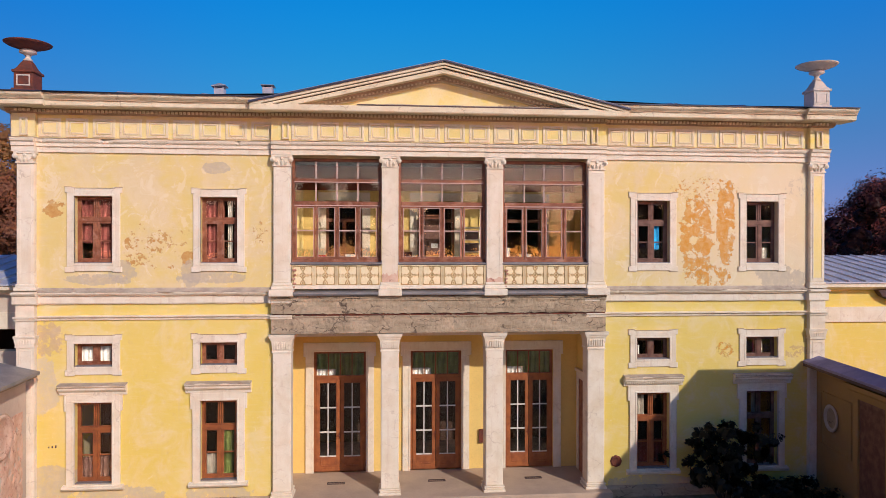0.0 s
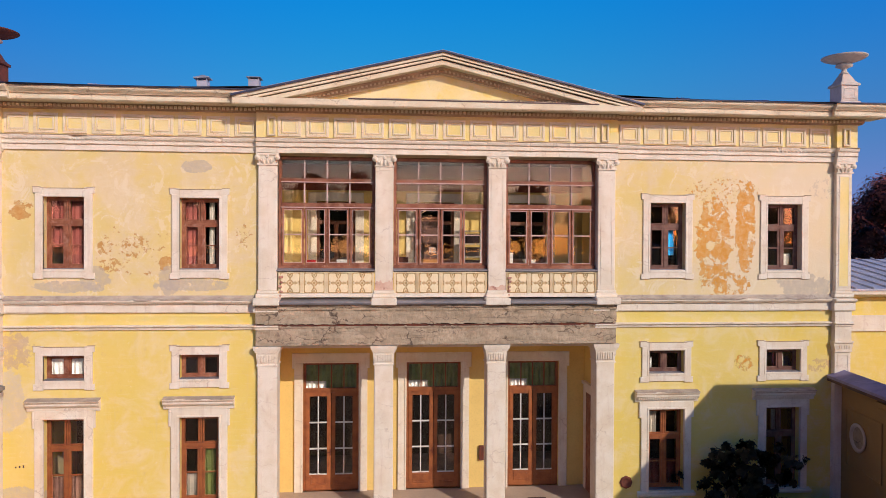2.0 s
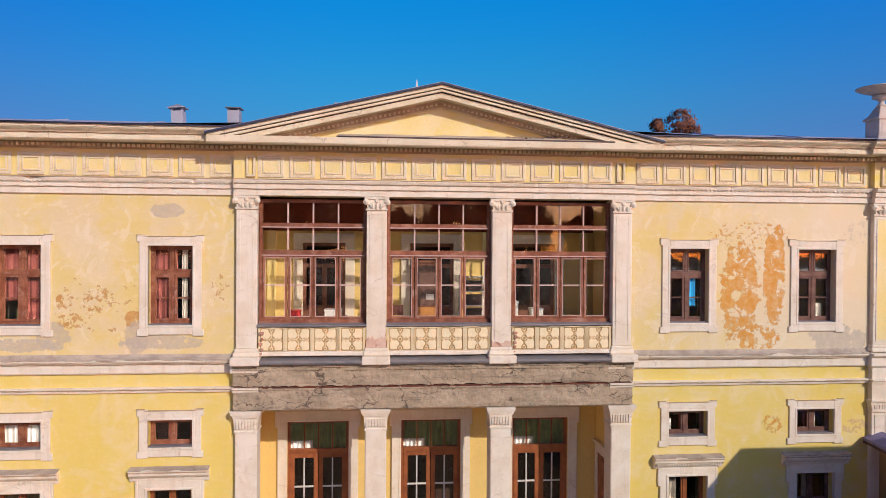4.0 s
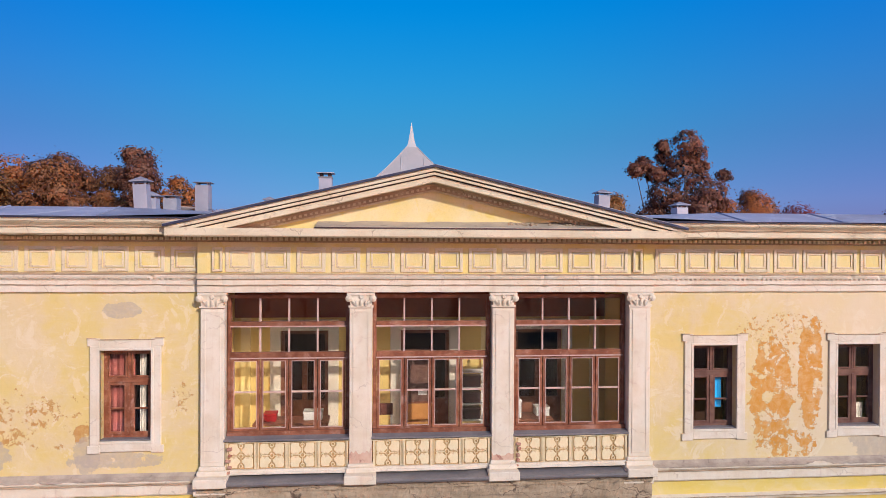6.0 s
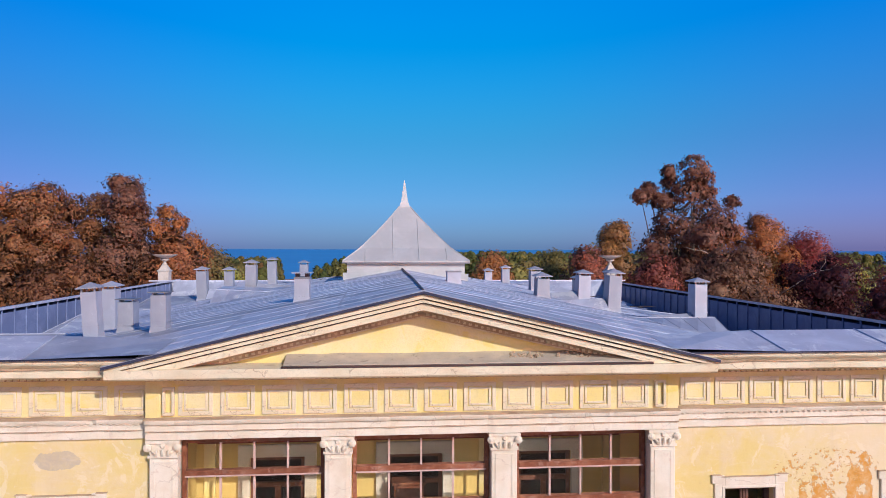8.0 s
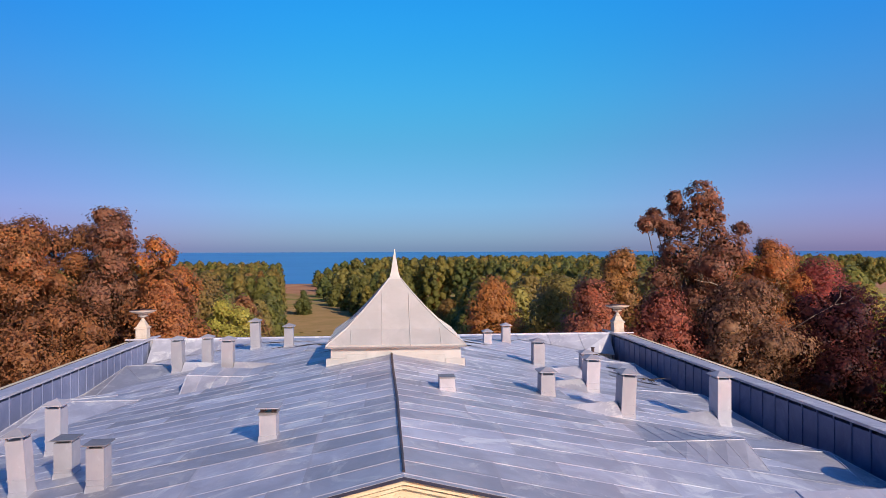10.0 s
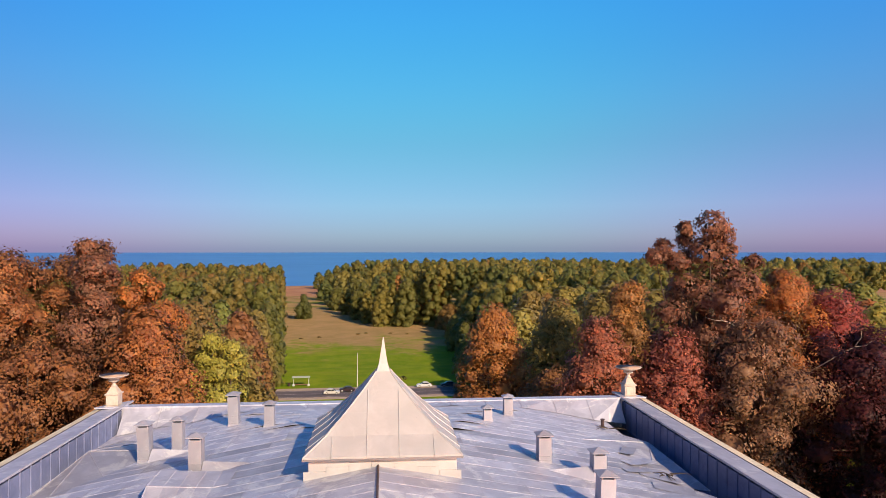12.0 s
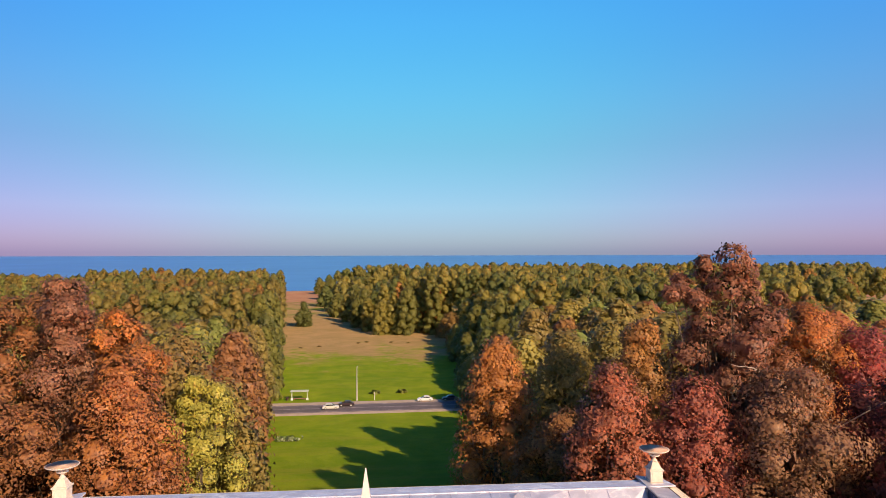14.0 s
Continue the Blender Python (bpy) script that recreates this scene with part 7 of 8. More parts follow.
def limbs(rs, h, r, low, n, tips):
    g = Geo()
    bend = rs.normal(size=2) * 0.03 * h
    pts = [(0, 0, -0.6), (bend[0] * 0.3, bend[1] * 0.3, h * 0.22), (bend[0], bend[1], h * 0.5), (bend[0] * 1.2, bend[1] * 0.8, h * 0.85)]
    w = h * 0.0145
    g.tube(pts, [w * 1.5, w, w * 0.65, w * 0.15], 8)
    order = rs.permutation(len(tips))[:n]
    for k in order:
        t = tips[k]
        z0 = h * (0.18 + 0.3 * rs.rand())
        s = (bend[0] * z0 / h, bend[1] * z0 / h, z0)
        m = (s[0] * 0.45 + t[0] * 0.55, s[1] * 0.45 + t[1] * 0.55, s[2] * 0.6 + t[2] * 0.4)
        g.tube([s, m, t], [w * 0.42, w * 0.26, w * 0.06], 5)
    return g


def tree(x, y, top, r, tone, seed, count=30000, size=0.19, low=0.08, boughs=34, clump=0.5, label="", group="park trees", foot=None, slim=1.0, domed=False):
    z = ground_z(x, y) if foot is None else foot
    h = top - z
    rs = np.random.RandomState(seed)
    ob = thing("tree", label or "tall broad tree with dense %s foliage" % WORD[tone], "tree", (x, y, z), group)
    bs = dome_lobes(rs, h, r, max(low, 0.15), boughs + 12) if domed else crown_lobes(rs, h, r, low, boughs, slim)
    part("trunk", limbs(rs, h, r, low, 16, [q[0] for q in bs]), M_BARK, ob, smooth=True)
    crown = new("crown", card_mesh("crown", leaf_cloud(rs, bs, count, size, 26, clump, fill=0.42, even=0.5), LEAVES[tone]))
    crown.parent = ob
    return ob


# near trees: x, y, top of the crown, radius, tone
NEAR = (
    (19.3, 45.0, 15.0, 3.7, "brown"), (28.6, 47.0, 15.9, 4.4, "brown"), (34.0, 48.0, 15.8, 4.6, "rust"), (37.5, 46.0, 14.4, 4.6, "red"),
    (45.4, 44.0, 13.9, 5.2, "red"), (54.0, 50.0, 15.0, 7.0, "shaded_red"), (15.1, 38.5, 12.8, 3.9, "red"), (19.8, 37.0, 12.2, 3.9, "red"),
    (25.3, 36.5, 12.8, 4.6, "umber"), (32.6, 35.6, 12.4, 5.4, "shaded_red"), (43.0, 34.0, 10.5, 5.5, "shaded_red"), (10.9, 58.0, 12.4, 4.4, "rust"),
    (17.5, 60.0, 12.4, 4.6, "olive"), (23.5, 62.0, 13.2, 5.2, "olive"), (33.0, 66.0, 13.6, 6.2, "olive"), (45.0, 64.0, 14.0, 7.0, "brown"),
    (33.5, 23.0, 12.5, 5.2, "shaded_red"), (14.0, 47.0, 8.0, 4.0, "brown"),
    (-20.7, 44.0, 18.2, 4.2, "umber"), (-17.4, 45.5, 16.0, 3.6, "rust"), (-25.9, 42.0, 17.5, 4.6, "brown"), (-34.0, 43.0, 17.3, 6.0, "brown"), (-15.2, 40.0, 13.7, 4.3, "orange"),
    (-21.0, 36.0, 12.0, 4.6, "brown"), (-28.5, 35.0, 12.5, 5.0, "brown"), (-36.0, 36.0, 14.0, 5.5, "brown"), (-13.2, 49.0, 10.8, 3.8, "yellow"), (-11.2, 53.0, 6.0, 2.8, "olive"),
    (-16.5, 52.0, 12.9, 4.4, "olive"), (-18.5, 62.0, 12.9, 5.0, "olive"), (-27.0, 60.0, 15.2, 6.0, "olive"), (-38.0, 60.0, 16.0, 6.5, "brown"),
    (-24.0, 28.5, 7.5, 4.0, "orange"), (-16.0, 30.5, 6.5, 3.4, "orange"), (-11.0, 36.5, 4.8, 2.6, "yellow"),
    (-23.8, 47.0, 17.2, 4.6, "brown"), (-31.5, 48.0, 17.9, 5.0, "rust"), (-13.5, 58.0, 9.0, 4.0, "olive"),
)
rs0 = np.random.RandomState(5)
for i, (x, y, top, r, tone) in enumerate(NEAR):
    h = top - ground_z(x, y)
    front = (y < 50 and abs(x) < 50) or (y < 63 and 0 < x < 20)
    size = (0.15 if y < 50 else 0.18) if front else 0.28
    low = 0.12 if y < 50 else 0.25
    count = int(min(26000 if abs(x) > 37 else 45000, 2.1 * r * h * (1 - low) * (1.8 if front else 1.2) / (0.4 * size * size)))
    slim = 0.2 if top in (15.0, 18.2) else rs0.uniform(0.35, 1.0)
    tree(x, y, top, r, tone, 100 + i, count, size, low, slim=slim, domed=y > 50 or tone in ("orange", "red"))


def airy_tree(x, y, top):
    """The tall tree beside the house: open sprays above, with sky between them, on a fuller lower crown."""
    z = ground_z(x, y)
    h = top - z
    rs = np.random.RandomState(131)
    ob = thing("tree", "tall airy tree with thin brown autumn sprays", "tree", (x, y, z), "park trees")
    sprays = ((0.7, 2.9, 1.2), (-0.9, 3.9, 0.9), (-1.6, 1.4, 0.5), (2.0, 3.2, 0.8), (3.0, 6.2, 1.2), (-0.6, 6.6, 1.3), (-3.4, 3.4, 0.5), (0.3, 1.2, 1.3), (1.3, 2.0, 1.1), (-2.9, 2.8, 0.6), (-1.1, 2.3, 0.8), (-0.1, 3.2, 1.3), (-4.2, 3.6, 0.65), (-2.6, 4.0, 0.85),
              (1.4, 4.4, 1.3), (-1.9, 5.8, 1.15), (0.3, 5.3, 1.3), (2.4, 5.6, 1.4), (3.6, 4.0, 0.6))
    bs = [[[a, rs.uniform(-1.2, 1.2), h - d], r] for a, d, r in sprays]
    for k in range(30):
        t = (k + rs.rand()) / 30
        a, q = 2.4 * k, rs.uniform(0.6, 3.3)
        bs.append([[q * math.cos(a), q * math.sin(a), h - 6.0 - t * (h * 0.85 - 6.0)], rs.uniform(1.0, 1.7)])
    part("trunk", limbs(rs, h, 4.7, 0.1, 30, [q[0] for q in bs]), M_BARK, ob, smooth=True)
    crown = new("crown", card_mesh("crown", leaf_cloud(rs, bs, 40000, 0.17, 26, 0.36, fill=[0.0] * len(sprays) + [0.55] * 30, even=0.4), LEAVES["umber"]))
    crown.parent = ob


airy_tree(25.2, 44.0, 20.5)
# bare pale branches standing out of the crowns beside the house
for x, y, z, dx, dz in ((30.2, 36.0, 10.2, 2.2, 1.5), (24.6, 39.5, 12.2, -1.6, 0.5)):
    ob = thing("branch", "bare pale branch among brown autumn leaves", "branch", (x, y, z), "bare branches")
    g = Geo().tube([(-dx * 0.8, 0.5, -dz * 0.9), (0, -0.4, 0.1), (dx * 0.45, -0.9, dz * 0.55), (dx * 0.8, -1.0, dz * 0.62), (dx * 1.2, -0.9, dz)], [0.045, 0.04, 0.03, 0.02, 0.008], 6)
    g.tube([(dx * 0.45, -0.9, dz * 0.55), (dx * 0.6, -1.1, dz * 0.95), (dx * 0.62, -1.1, dz * 1.3)], [0.035, 0.02, 0.008], 5)
    part("limb", g, M_PALEBARK, ob, smooth=True)

# middle woods on both sides of the clearing
MIDY = [60, 100, 150, 200, 260, 350, 500, 800]
EDGE_L = [-13, -19, -25, -31, -40, -54, -74, -118]


def edge_l(y):
    return float(np.interp(y, MIDY, EDGE_L))


def edge_r(y):
    return float(np.interp(y, [60, 100, 150, 200, 270, 345, 358, 366, 380, 430, 510, 600, 800], [10, 15, 20, 25, 29, 30, 27, -4, -12, -26, -42, -55, -78]))


rs = np.random.RandomState(7)
protos = []
for i, tone in enumerate(("olive", "green", "brown", "orange", "yellow", "green", "olive", "red")):
    pair = []
    for low, n in ((0.02, 7900), (0.5, 4600)):
        rr = np.random.RandomState(40 + i)
        bs = dome_lobes(rr, 24.0, 5.0, max(low, 0.08), 46 if low < 0.1 else 26)
        pair.append((card_mesh("crown", leaf_cloud(rr, bs, n, 0.5, 26, 0.6, 1.2, 0.15, 0.68, 1, 0.5), LEAVES[tone]), mesh_of("trunk", limbs(rr, 24.0, 4.6, 0.1, 8, [q[0] for q in bs]), M_BARK, True)))
    protos.append((tone, pair))
for y in (78, 92, 108, 126, 146, 168):
    for s in (-1, 1):
        x = (-edge_l(y) if s < 0 else edge_r(y) + (2 if y > 120 else 0)) + 4.5
        k = 0
        while x < y * 0.64 + 20:
            yy = y + rs.uniform(-5, 5)
            tone, pair = protos[rs.choice(8, p=(0.24, 0.18, 0.18, 0.10, 0.06, 0.08, 0.14, 0.02) if s > 0 else (0.22, 0.12, 0.10, 0.06, 0.26, 0.10, 0.14, 0.0))]
            if s < 0 and k == 0 and y < 130:
                tone, pair = protos[2]
            cme, tme = pair[0 if k < 2 else 1]
            zf = ground_z(s * x, yy)
            hh = rs.uniform(23.5, 27) + (4 if y > 100 else 0) - (((17 if y > 120 else 9) if s > 0 and y > 100 else 2) if k == 0 else (11, 6)[k - 1] if k < 3 and s > 0 and y > 120 else 0) - (3 if s < 0 else 0) - (4 if s < 0 and x > 0.4 * y else 0)
            ob = thing("tree", "tall broad tree with dense %s foliage" % WORD[tone], "tree", (s * x, yy, zf), "woods by the clearing")
            ob.rotation_euler = (0, 0, rs.uniform(0, 6.28))
            ob.scale = (hh / 24 * rs.uniform(0.9, 1.2),) * 2 + (hh / 24,)
            again("trunk", tme, ob)
            again("crown", cme, ob)
            x += rs.uniform(5.0, 8.0)
            k += 1

# trees that stand out of the woods by their colour
for i, (x, y, top, r, tone) in enumerate(((31.0, 374.0, 1.5, 3.6, "rust"), (23.0, 378.0, 1.5, 3.2, "orange"), (9.0, 384.0, 2.5, 3.2, "orange"), (-30.5, 158.0, -3.5, 4.2, "brown"),
                                          (-31.0, 168.0, -6.5, 3.2, "orange"), (-71.0, 176.0, 4.8, 5.0, "orange"), (-54.0, 118.0, 8.8, 5.0, "green"), (-60.0, 140.0, 5.0, 5.0, "brown"))):
    far = y > 300
    tree(x, y, top, r, tone, 500 + i, 3500 if far else 8000, 0.75 if far else 0.4, 0.1, 30, 1.0 if far else 0.75, group="woods by the clearing")

for i, x in enumerate((-204, -196, -189, -176, -168, -150)):
    tree(x, 330 + 3 * (i % 3), 8.4 - 0.5 * (i % 2), 2.4, "green", 540 + i, 1200, 0.7, 0.4, 18, 0.7, "narrow dark conifer rising over the wood", "conifers over the wood", slim=0.01)


def far_wood(name, label, s, seed):
    """Far woodland: one mesh a tone, rows of crowns thinning with distance."""
    rs = np.random.RandomState(seed)
    bunch = {"far_green": [], "far_olive": [], "far_dark": [], "far_rust": []}
    for y in (188, 200, 214, 230, 248, 268, 290, 316, 345, 368, 384, 406, 436, 475, 520, 590, 680, 780):
        x = (-edge_l(y) if s < 0 else edge_r(y)) + 4.0
        wide = y * 0.66 + (22 if y < 400 else 60)
        k = 0
        while x < wide:
            yy = y + rs.uniform(-7, 7)
            zf = ground_z(s * x, yy)
            hh = (rs.uniform(31, 34) if y > 230 else rs.uniform(25, 28.5)) - (rs.rand() < 0.15) * 2 - (3.5 if s < 0 else 0) - (4 if s < 0 and x > 0.42 * y else 0)
            if s > 0 and k < 3 and y < 360:
                hh *= 0.42 + 0.2 * k
            if s > 0 and y > 360:
                hh *= min(1.06, 0.56 + 0.12 * k)
            edge = k < (7 if s > 0 and 340 < y < 480 else 2)
            low = 0.0 if edge else 0.55
            n = (1700 if edge else 650) if y < 450 else (520 if edge else 280)
            wide_r = rs.choice((4.2, 5.2, 6.2, 7.4), p=(0.2, 0.35, 0.3, 0.15))
            bs = dome_lobes(rs, hh, wide_r * (1 if y < 450 else 1.35), low, 28 if edge else 13)
            v = leaf_cloud(rs, bs, n, 0.98 if y < 450 else 1.8, 12, 0.8 if y < 450 else 1.2, 1.35, 0.15, 0.75, 1, 0.4)
            v[0] += np.array((s * x, yy, zf))
            bunch[rs.choice(list(bunch), p=(0.40, 0.36, 0.19, 0.05) if s > 0 else (0.38, 0.48, 0.08, 0.06))].append(v)
            x += wide_r * rs.uniform(1.0, 1.5) * (1 if y < 450 else 1.6)
            k += 1
    ob = thing(name, label, "woodland", kind="stuff")
    for tone, vs in bunch.items():
        if vs:
            c = new("crowns", card_mesh("crowns", np.concatenate(vs, axis=1), LEAVES[tone]))
            c.parent = ob
            tagged(c, kind="stuff")


far_wood("woodland", "far green and yellowing mixed wood beside the meadow", -1, 21)
far_wood("woodland", "far green and yellowing mixed wood beside the meadow", 1, 22)

# ---- road, cars and lamp beyond the lawn ----
ROAD_Z = -23.0


def road():
    tilt = pose(0, 186.3, ROAD_Z, 0, 0, 2.0)
    asph = surf("grey_asphalt", (0.11, 0.095, 0.10), (0.15, 0.125, 0.13), 0.3, 6, 0.85, 0, 0.3)
    ob = part("road", Geo().box(-170, 170, -4.6, 4.6, -0.3, 0.08), asph, None)
    ob.matrix_basis = tilt
    tagged(ob, "two-lane grey asphalt road crossing the lawn", "road", kind="structure")
    line = surf("worn_road_paint", (0.6, 0.52, 0.5), (0.4, 0.34, 0.33), 1, 6, 0.8, 0, 0.1)
    for y in (-4.0, 0.0, 3.9):
        part("road_line", Geo().box(-170, 170, y - 0.09, y + 0.09, 0.084, 0.088), line, ob)
    gravel = surf("pale_gravel_verge", (0.50, 0.38, 0.30), (0.40, 0.31, 0.24), 0.6, 8, 0.95, 0, 0.4)
    for a, b in ((-7.2, -4.603), (4.603, 8.0)):
        v = part("verge", Geo().box(-170, 170, a, b, -0.3, 0.05), gravel, None)
        v.matrix_basis = tilt
        tagged(v, "pale gravel road verge", "verge", kind="structure")


CAR_BLACK = surf("black_rubber", (0.02, 0.02, 0.02), (0.03, 0.03, 0.03), 4, 30, 0.8, 0, 0.1)
CAR_GLASS = surf("dark_car_glass", (0.02, 0.025, 0.03), (0.03, 0.035, 0.04), 4, 30, 0.1, 0, 0, spec=0.6)
LAMP_W = surf("clear_lamp_cover", (0.7, 0.7, 0.68), (0.6, 0.6, 0.58), 4, 30, 0.3, 0, 0)
LAMP_R = surf("red_lamp_cover", (0.4, 0.02, 0.02), (0.3, 0.02, 0.02), 4, 30, 0.3, 0, 0)


def car(x, y, yaw, col, label):
    ob = thing("car", label, "car", (x, y, ROAD_Z + 0.085), "cars on the road")
    ob.rotation_euler = (0, 0, radians(yaw))
    paint = surf("car_paint", col, tuple(c * 0.9 for c in col), 2, 30, 0.35, 0.1, 0, spec=0.5)
    low = [(-2.2, 0.25), (-2.25, 0.55), (-2.15, 0.82), (-1.7, 0.92), (-1.2, 0.95), (0.95, 0.93), (1.75, 0.85), (2.15, 0.7), (2.22, 0.5), (2.15, 0.25)]
    body = part("body", Geo().prism(low, "y", -0.88, 0.88), paint, ob, bevel=0.06)
    cab = Geo()
    for s in (0,):
        pts = [(-1.75, 0.9), (-1.2, 1.38), (-0.7, 1.47), (0.25, 1.45), (1.15, 0.9)]
        cab.prism(pts, "y", -0.74, 0.74)
    part("roof", cab, paint, ob, bevel=0.05)
    for s in (-1, 1):
        g = Geo().prism([(-1.45, 0.95), (-1.05, 1.34), (-0.2, 1.38), (-0.2, 0.95)], "y", min(s * 0.735, s * 0.75), max(s * 0.735, s * 0.75))
        g.prism([(-0.12, 0.95), (-0.12, 1.38), (0.22, 1.37), (0.95, 0.95)], "y", min(s * 0.735, s * 0.75), max(s * 0.735, s * 0.75))
        part("side_window", g, CAR_GLASS, ob)
        for wx in (-1.35, 1.35):
            w = part("wheel", Geo().lathe([(0.2, -0.1), (0.31, -0.1), (0.33, -0.05), (0.33, 0.05), (0.31, 0.1), (0.2, 0.1)], 18).turned(Matrix.Translation((wx, s * 0.80, 0.33)) @ pose(0, 0, 0, 90, 0, 0)), CAR_BLACK, ob)
            part("rim", Geo().lathe([(0.19, -0.105), (0.19, 0.105)], 12).turned(Matrix.Translation((wx, s * 0.80, 0.33)) @ pose(0, 0, 0, 90, 0, 0)), LAMP_W, w)
        part("headlight", Geo().box(2.12, 2.2, s * 0.62 - 0.16, s * 0.62 + 0.16, 0.6, 0.72), LAMP_W, ob)
        part("tail_light", Geo().box(-2.24, -2.14, s * 0.66 - 0.14, s * 0.66 + 0.14, 0.66, 0.82), LAMP_R, ob)
    part("windscreen", Geo().add([(0.32, -0.66, 1.42), (0.32, 0.66, 1.42), (1.12, 0.7, 0.95), (1.12, -0.7, 0.95), (0.30, -0.66, 1.40), (0.30, 0.66, 1.40), (1.08, 0.7, 0.93), (1.08, -0.7, 0.93)],
                                 [(0, 3, 2, 1), (4, 5, 6, 7), (0, 1, 5, 4), (2, 3, 7, 6)]), CAR_GLASS, ob)
    return ob


road()
car(-14.0, 185.0, 2, (0.70, 0.68, 0.62), "white saloon car driving on the road")
car(-10.0, 188.3, 182, (0.05, 0.03, 0.035), "dark saloon car driving on the road")
car(12.2, 192.6, 182, (0.78, 0.78, 0.78), "white saloon car parked on the verge")
car(19.4, 193.2, 182, (0.04, 0.045, 0.06), "dark saloon car parked on the verge")


def street_lamp(x, y):
    ob = thing("street_lamp", "tall pale street lamp post beside the road", "lamp post", (x, y, ground_z(x, y)))
    pale = surf("pale_painted_steel", (0.62, 0.58, 0.52), (0.5, 0.46, 0.42), 3, 20, 0.6, 0.2, 0.1)
    part("post", Geo().lathe([(0.22, 0), (0.2, 1.0), (0.13, 6.0), (0.1, 9.7)], 10), pale, ob)
    part("arm", Geo().tube([(0, 0, 9.6), (0.05, -0.3, 9.9), (0.1, -1.2, 10.05)], [0.06, 0.06, 0.05], 6), pale, ob)
    part("lamp_head", Geo().box(0.0, 0.22, -1.7, -1.1, 9.95, 10.1), pale, ob, bevel=0.03)
    return ob


street_lamp(-7.3, 195.2)


def post(x, y, h):
    ob = thing("marker_post", "short pale roadside marker post", "post", (x, y, ground_z(x, y)))
    part("post", Geo().lathe([(0.1, 0), (0.09, h - 0.05), (0.05, h)], 8), LAMP_W, ob)


post(-2.2, 195.4, 2.4)


def bus_stop(x, y):
    ob = thing("bus_shelter", "open bus shelter with pale green roof on two posts", "bus stop", (x, y, ground_z(x, y)))
    pale = surf("pale_green_sheet", (0.50, 0.55, 0.42), (0.42, 0.46, 0.36), 2, 20, 0.6, 0.1, 0.1)
    part("roof", Geo().prism([(-0.9, 2.5), (0.9, 2.65), (0.9, 2.78), (-0.9, 2.63)], "x", -2.6, 2.6), pale, ob)
    for s in (-1, 1):
        p = part("post", Geo().box(s * 2.2 - 0.12, s * 2.2 + 0.12, -0.1, 0.1, 0, 2.4), pale, ob)
        part("footing", Geo().box(s * 2.2 - 0.3, s * 2.2 + 0.3, -0.4, 0.4, 0, 0.5), LAMP_W, ob)
    part("bench", Geo().box(-1.7, 1.7, -0.25, 0.25, 0.4, 0.5).box(-1.5, -1.4, -0.2, 0.2, 0, 0.4).box(1.4, 1.5, -0.2, 0.2, 0, 0.4), M_WOOD, ob)
    return ob


bus_stop(-23.9, 197.6)
bin_ob = thing("litter_bin", "dark litter bin beside the bus shelter", "bin", (-27.4, 197.4, ground_z(-27.4, 197.4)))
part("body", Geo().lathe([(0.35, 0), (0.45, 0.9), (0.48, 0.95), (0.4, 0.95), (0.35, 0.5)], 12), M_EDGE, bin_ob)

# lone tree and shrubs of the meadow
tree(-47.5, 414, -10.0, 5.6, "far_dark", 301, 5000, 0.7, 0.0, 30, 1.1, "lone dark green tree in the tan meadow", "meadow trees", slim=0.02)


def shrub(x, y, h, r, tone, seed, count, size, label, z=None):
    rs = np.random.RandomState(seed)
    ob = thing("shrub", label, "shrub", (x, y, ground_z(x, y) if z is None else z))
    cs = [(rs.normal() * r * 0.42, rs.normal() * r * 0.3, h * (0.15 + 0.65 * rs.rand())) for k in range(80)]
    g = Geo()
    for c in cs[:16]:
        g.tube([(c[0] * 0.15, c[1] * 0.15, -0.1), (c[0] * 0.5, c[1] * 0.5, c[2] * 0.5), c], [0.012 * h, 0.009 * h, 0.004 * h], 5)
    part("stems", g, M_BARK, ob)
    c = new("foliage", card_mesh("foliage", leaf_cloud(rs, [[list(c), r * (0.07 + 0.09 * rs.rand())] for c in cs], count, size, 5, r * 0.07, 1.3), LEAVES[tone]))
    c.parent = ob
    return ob


# leaf tones taken near black, the corner's shade being in the colour
M_SHADELEAF = leaf_mat("shade_dark_leaves", ((0.014, 0.014, 0.008), (0.026, 0.024, 0.012), (0.045, 0.040, 0.018)))
LEAVES["dark"] = M_SHADELEAF
shrub(7.75, -1.0, 2.6, 1.3, "dark", 401, 13000, 0.075, "large leafy shrub with shade-dark leaves against the shaded house wall", 0.0)
shrub(9.3, -1.6, 0.6, 1.5, "dark", 402, 4000, 0.075, "leafy shrub with shade-dark leaves in the shaded corner", 0.0)
for i, (x, y) in enumerate(((-38, 318), (-30, 322), (-12, 330), (-8, 333), (4, 330), (12, 326), (-2, 204), (6, 204.5))):
    shrub(x, y, 0.5 if y > 300 else 1.1, 1.0 if y > 300 else 1.4, "olive" if y > 300 else "green", 420 + i, 260, 0.3 if y > 300 else 0.6, "low rough shrub in the meadow" if y > 300 else "low green shrub behind the road")
LEAVES["pale"] = leaf_mat("pale_flowering_leaves", ((0.10, 0.16, 0.04), (0.2, 0.26, 0.1), (0.6, 0.58, 0.5)))
shrub(-20.8, 150, 1.0, 2.6, "pale", 440, 700, 0.3, "pale low flowering shrub on the lawn")

# ---- things kept in the glazed loggia ----
M_CRATE = surf("bright_red_plastic", (0.55, 0.02, 0.02), (0.45, 0.02, 0.02), 3, 30, 0.5, 0, 0)
M_PINE = surf("orange_pine", (0.60, 0.27, 0.07), (0.5, 0.2, 0.05), 3, 40, 0.6, 0, 0.1)
LF = 5.8


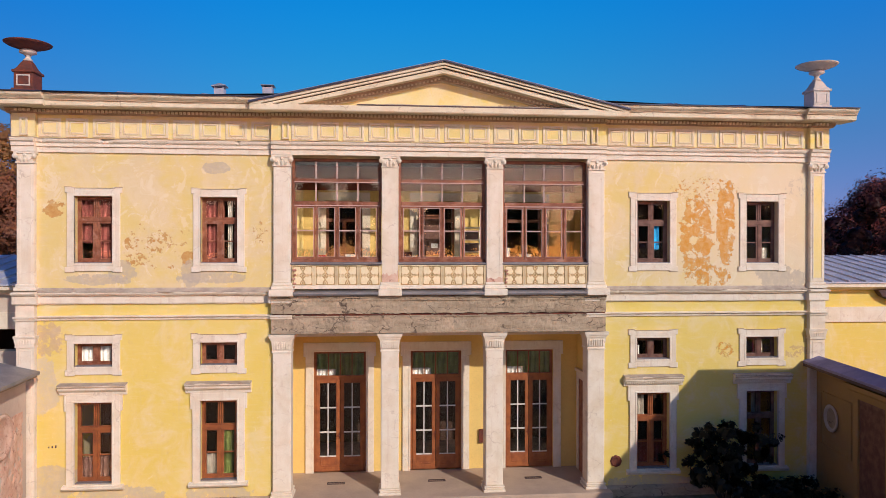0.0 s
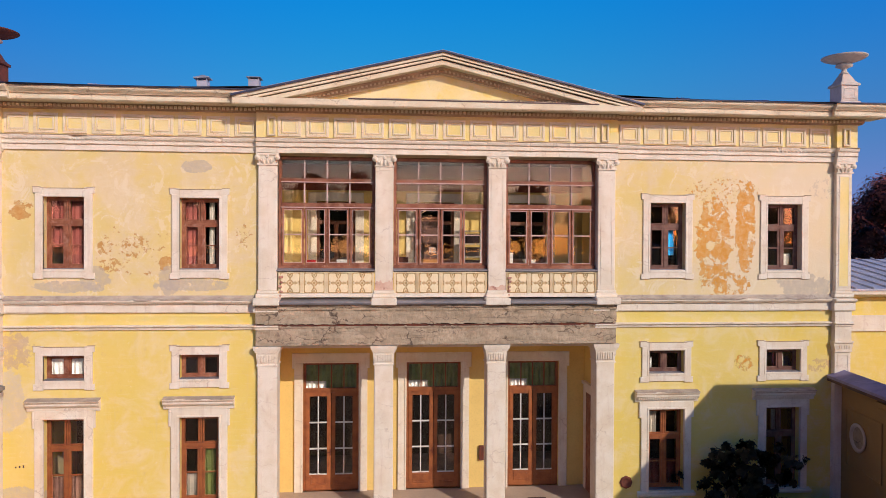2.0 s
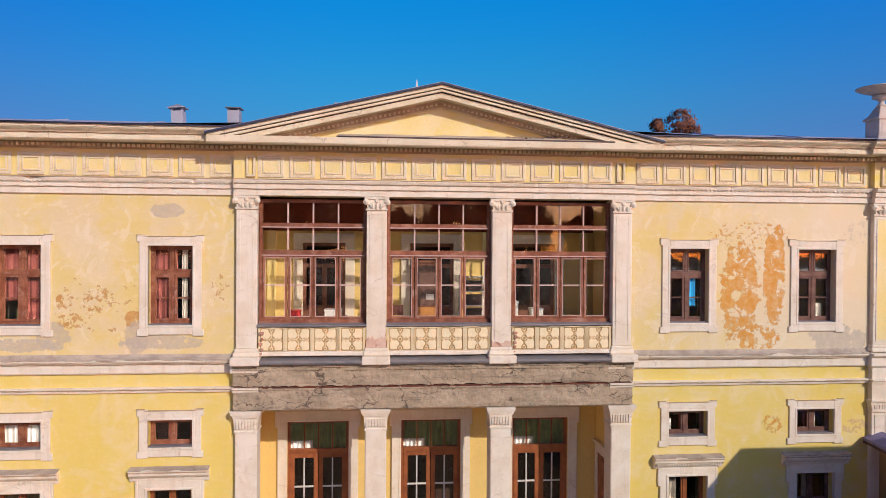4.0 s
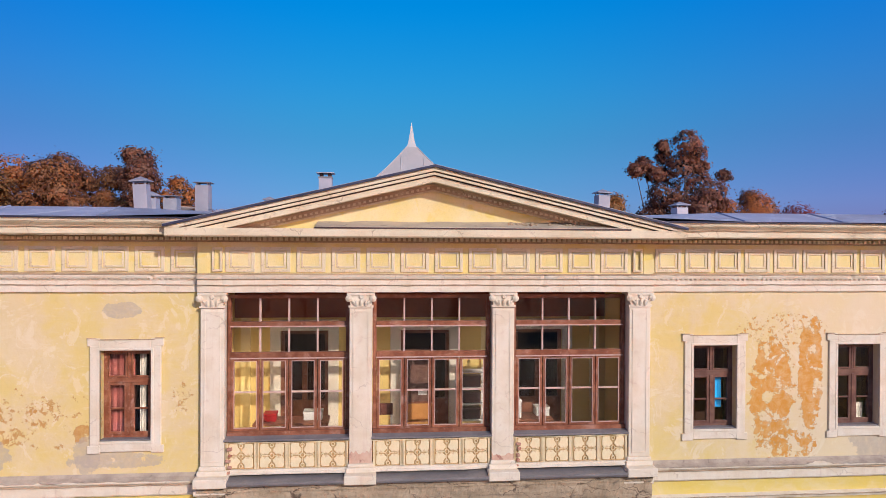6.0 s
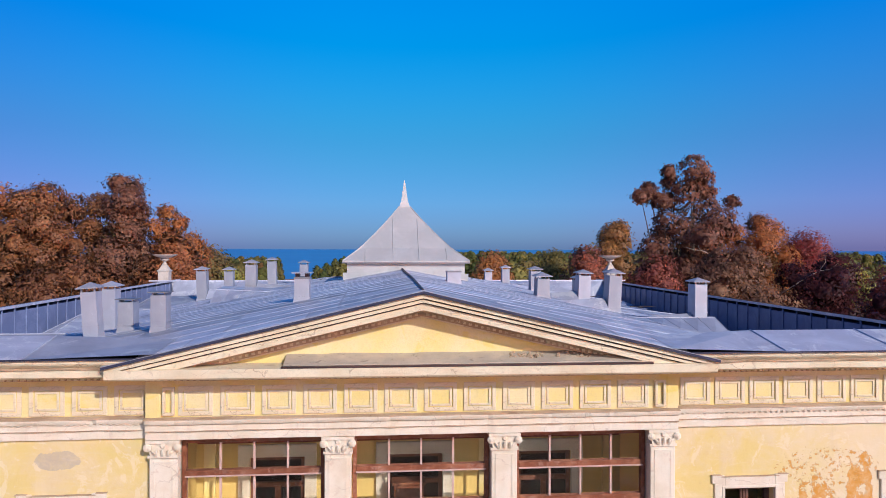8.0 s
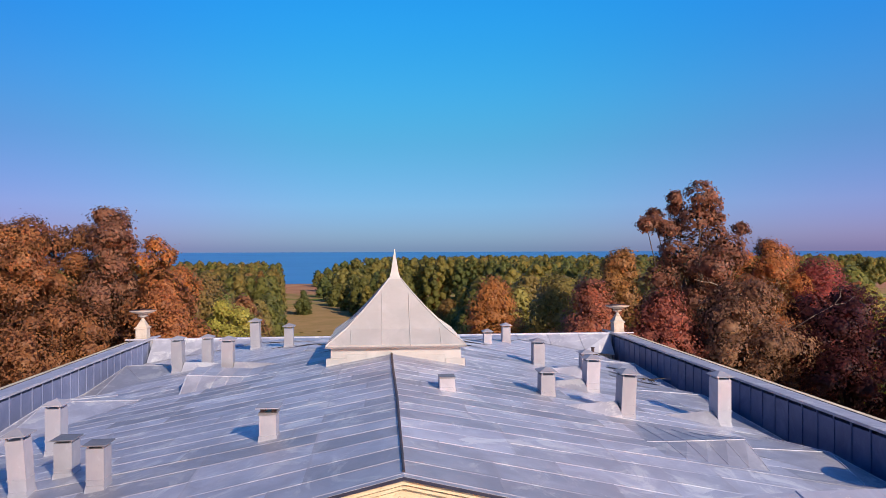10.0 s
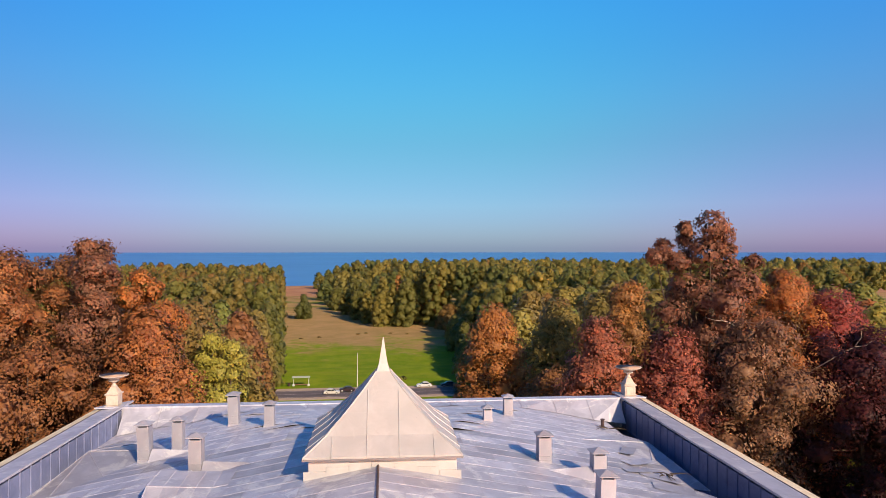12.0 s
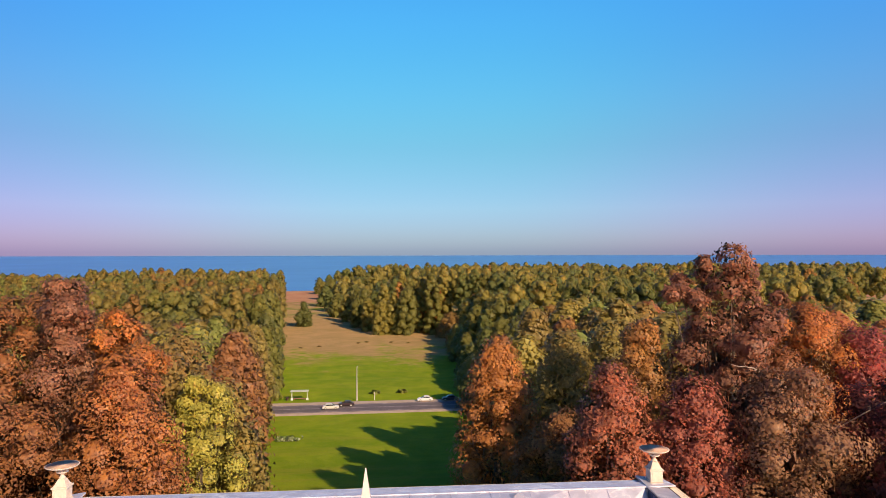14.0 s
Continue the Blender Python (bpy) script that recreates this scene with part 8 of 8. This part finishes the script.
def box_thing(name, label, cat, x, y, z, w, d, h, mat, lid=None):
    ob = thing(name, label, cat, (x, y, z))
    part("body", Geo().box(-w / 2, w / 2, -d / 2, d / 2, 0, h), mat, ob, bevel=0.01)
    part("lid", Geo().box(-w / 2 - 0.012, w / 2 + 0.012, -d / 2 - 0.012, d / 2 + 0.012, h + 0.002, h + 0.05), lid or mat, ob, bevel=0.006)
    return ob


cab = thing("cabinet", "tall brown wooden cabinet with a paper pinned on it", "cabinet", (-0.12, 2.0, LF))
part("body", Geo().box(-0.3, 0.3, -0.2, 0.15, 0, 2.05), M_WOOD, cab, bevel=0.01)
part("door", Geo().box(-0.27, 0.27, -0.215, -0.202, 0.95, 1.98), M_DARKWOOD, cab)
part("drawer", Geo().box(-0.27, 0.27, -0.215, -0.202, 0.08, 0.48), M_PINE, cab)
part("drawer", Geo().box(-0.27, 0.27, -0.215, -0.202, 0.50, 0.90), M_PINE, cab)
part("cornice", Geo().box(-0.34, 0.34, -0.25, 0.15, 2.052, 2.11), M_WOOD, cab, bevel=0.01)
part("paper", Geo().box(-0.04, 0.16, -0.222, -0.217, 1.10, 1.24), M_PAPER, cab)
rack = thing("shelf_rack", "white metal rack loaded with dark goods", "shelf", (1.0, 1.45, LF))
for sx in (-0.3, 0.3):
    for sy in (-0.18, 0.18):
        part("upright", Geo().box(sx - 0.02, sx + 0.02, sy - 0.02, sy + 0.02, 0, 1.75), M_WHITEBAR, rack)
for k in range(5):
    part("shelf", Geo().box(-0.32, 0.32, -0.2, 0.2, 0.25 + k * 0.36, 0.28 + k * 0.36), M_WHITEBAR, rack)
for k in range(3):
    box_thing("storage_box", "dark storage box on the white rack", "box", 1.02, 1.45, LF + 0.285 + 0.36 * (k + 1), 0.4, 0.28, 0.2, M_EDGE)
box_thing("crate", "bright red plastic crate on a low table", "crate", -3.42, 1.25, LF + 0.72, 0.26, 0.3, 0.12, M_CRATE)
for x, w, lab in ((-2.95, 1.6, "low brown wooden table with boxes"), (2.25, 1.1, "low pale wooden table with white boxes")):
    tb = thing("table", lab, "table", (x, 1.25, LF))
    part("tabletop", Geo().box(-w / 2, w / 2, -0.35, 0.35, 0.67, 0.715), M_WOOD, tb, bevel=0.008)
    for sx in (-1, 1):
        for sy in (-1, 1):
            part("leg", Geo().box(sx * (w / 2 - 0.08) - 0.03, sx * (w / 2 - 0.08) + 0.03, sy * 0.28 - 0.03, sy * 0.28 + 0.03, 0, 0.668), M_WOOD, tb)
box_thing("paper_box", "long white paper box on the wooden table", "box", -2.5, 1.3, LF + 0.72, 0.4, 0.3, 0.14, M_PAPER)
box_thing("paper_box", "white paper box on the table", "box", 1.98, 1.2, LF + 0.72, 0.26, 0.3, 0.34, M_PAPER)
box_thing("paper_box", "white paper box on the table", "box", 2.62, 1.3, LF + 0.72, 0.3, 0.3, 0.16, M_PAPER)
st = thing("chair", "dark red wooden chair with a low back", "chair", (-0.95, 1.35, LF))
part("seat", Geo().box(-0.2, 0.2, -0.2, 0.2, 0.44, 0.48), M_RUST, st, bevel=0.008)
part("backrest", Geo().box(-0.2, 0.2, 0.17, 0.2, 0.72, 0.98), M_RUST, st, bevel=0.008)
for sx in (-0.17, 0.17):
    part("leg", Geo().box(sx - 0.018, sx + 0.018, -0.19, -0.155, 0, 0.438), M_WHITEBAR, st)
    part("leg", Geo().box(sx - 0.018, sx + 0.018, 0.165, 0.2, 0, 0.72), M_WHITEBAR, st)

# trees across the court, seen only as reflections in the glass
for i in range(19):
    x, y = -52 + 6.8 * i, -80 - 7 * (i % 3)
    tone, pair = protos[(0, 1, 2, 5, 6)[i % 5]]
    cme, tme = pair[1]
    ob = thing("tree", "tall broad tree with dense %s foliage" % WORD[tone], "tree", (x, y, 0), "trees across the court")
    ob.scale = (0.95, 0.95, 0.58 + 0.05 * (i % 4))
    again("trunk", tme, ob)
    again("crown", cme, ob)
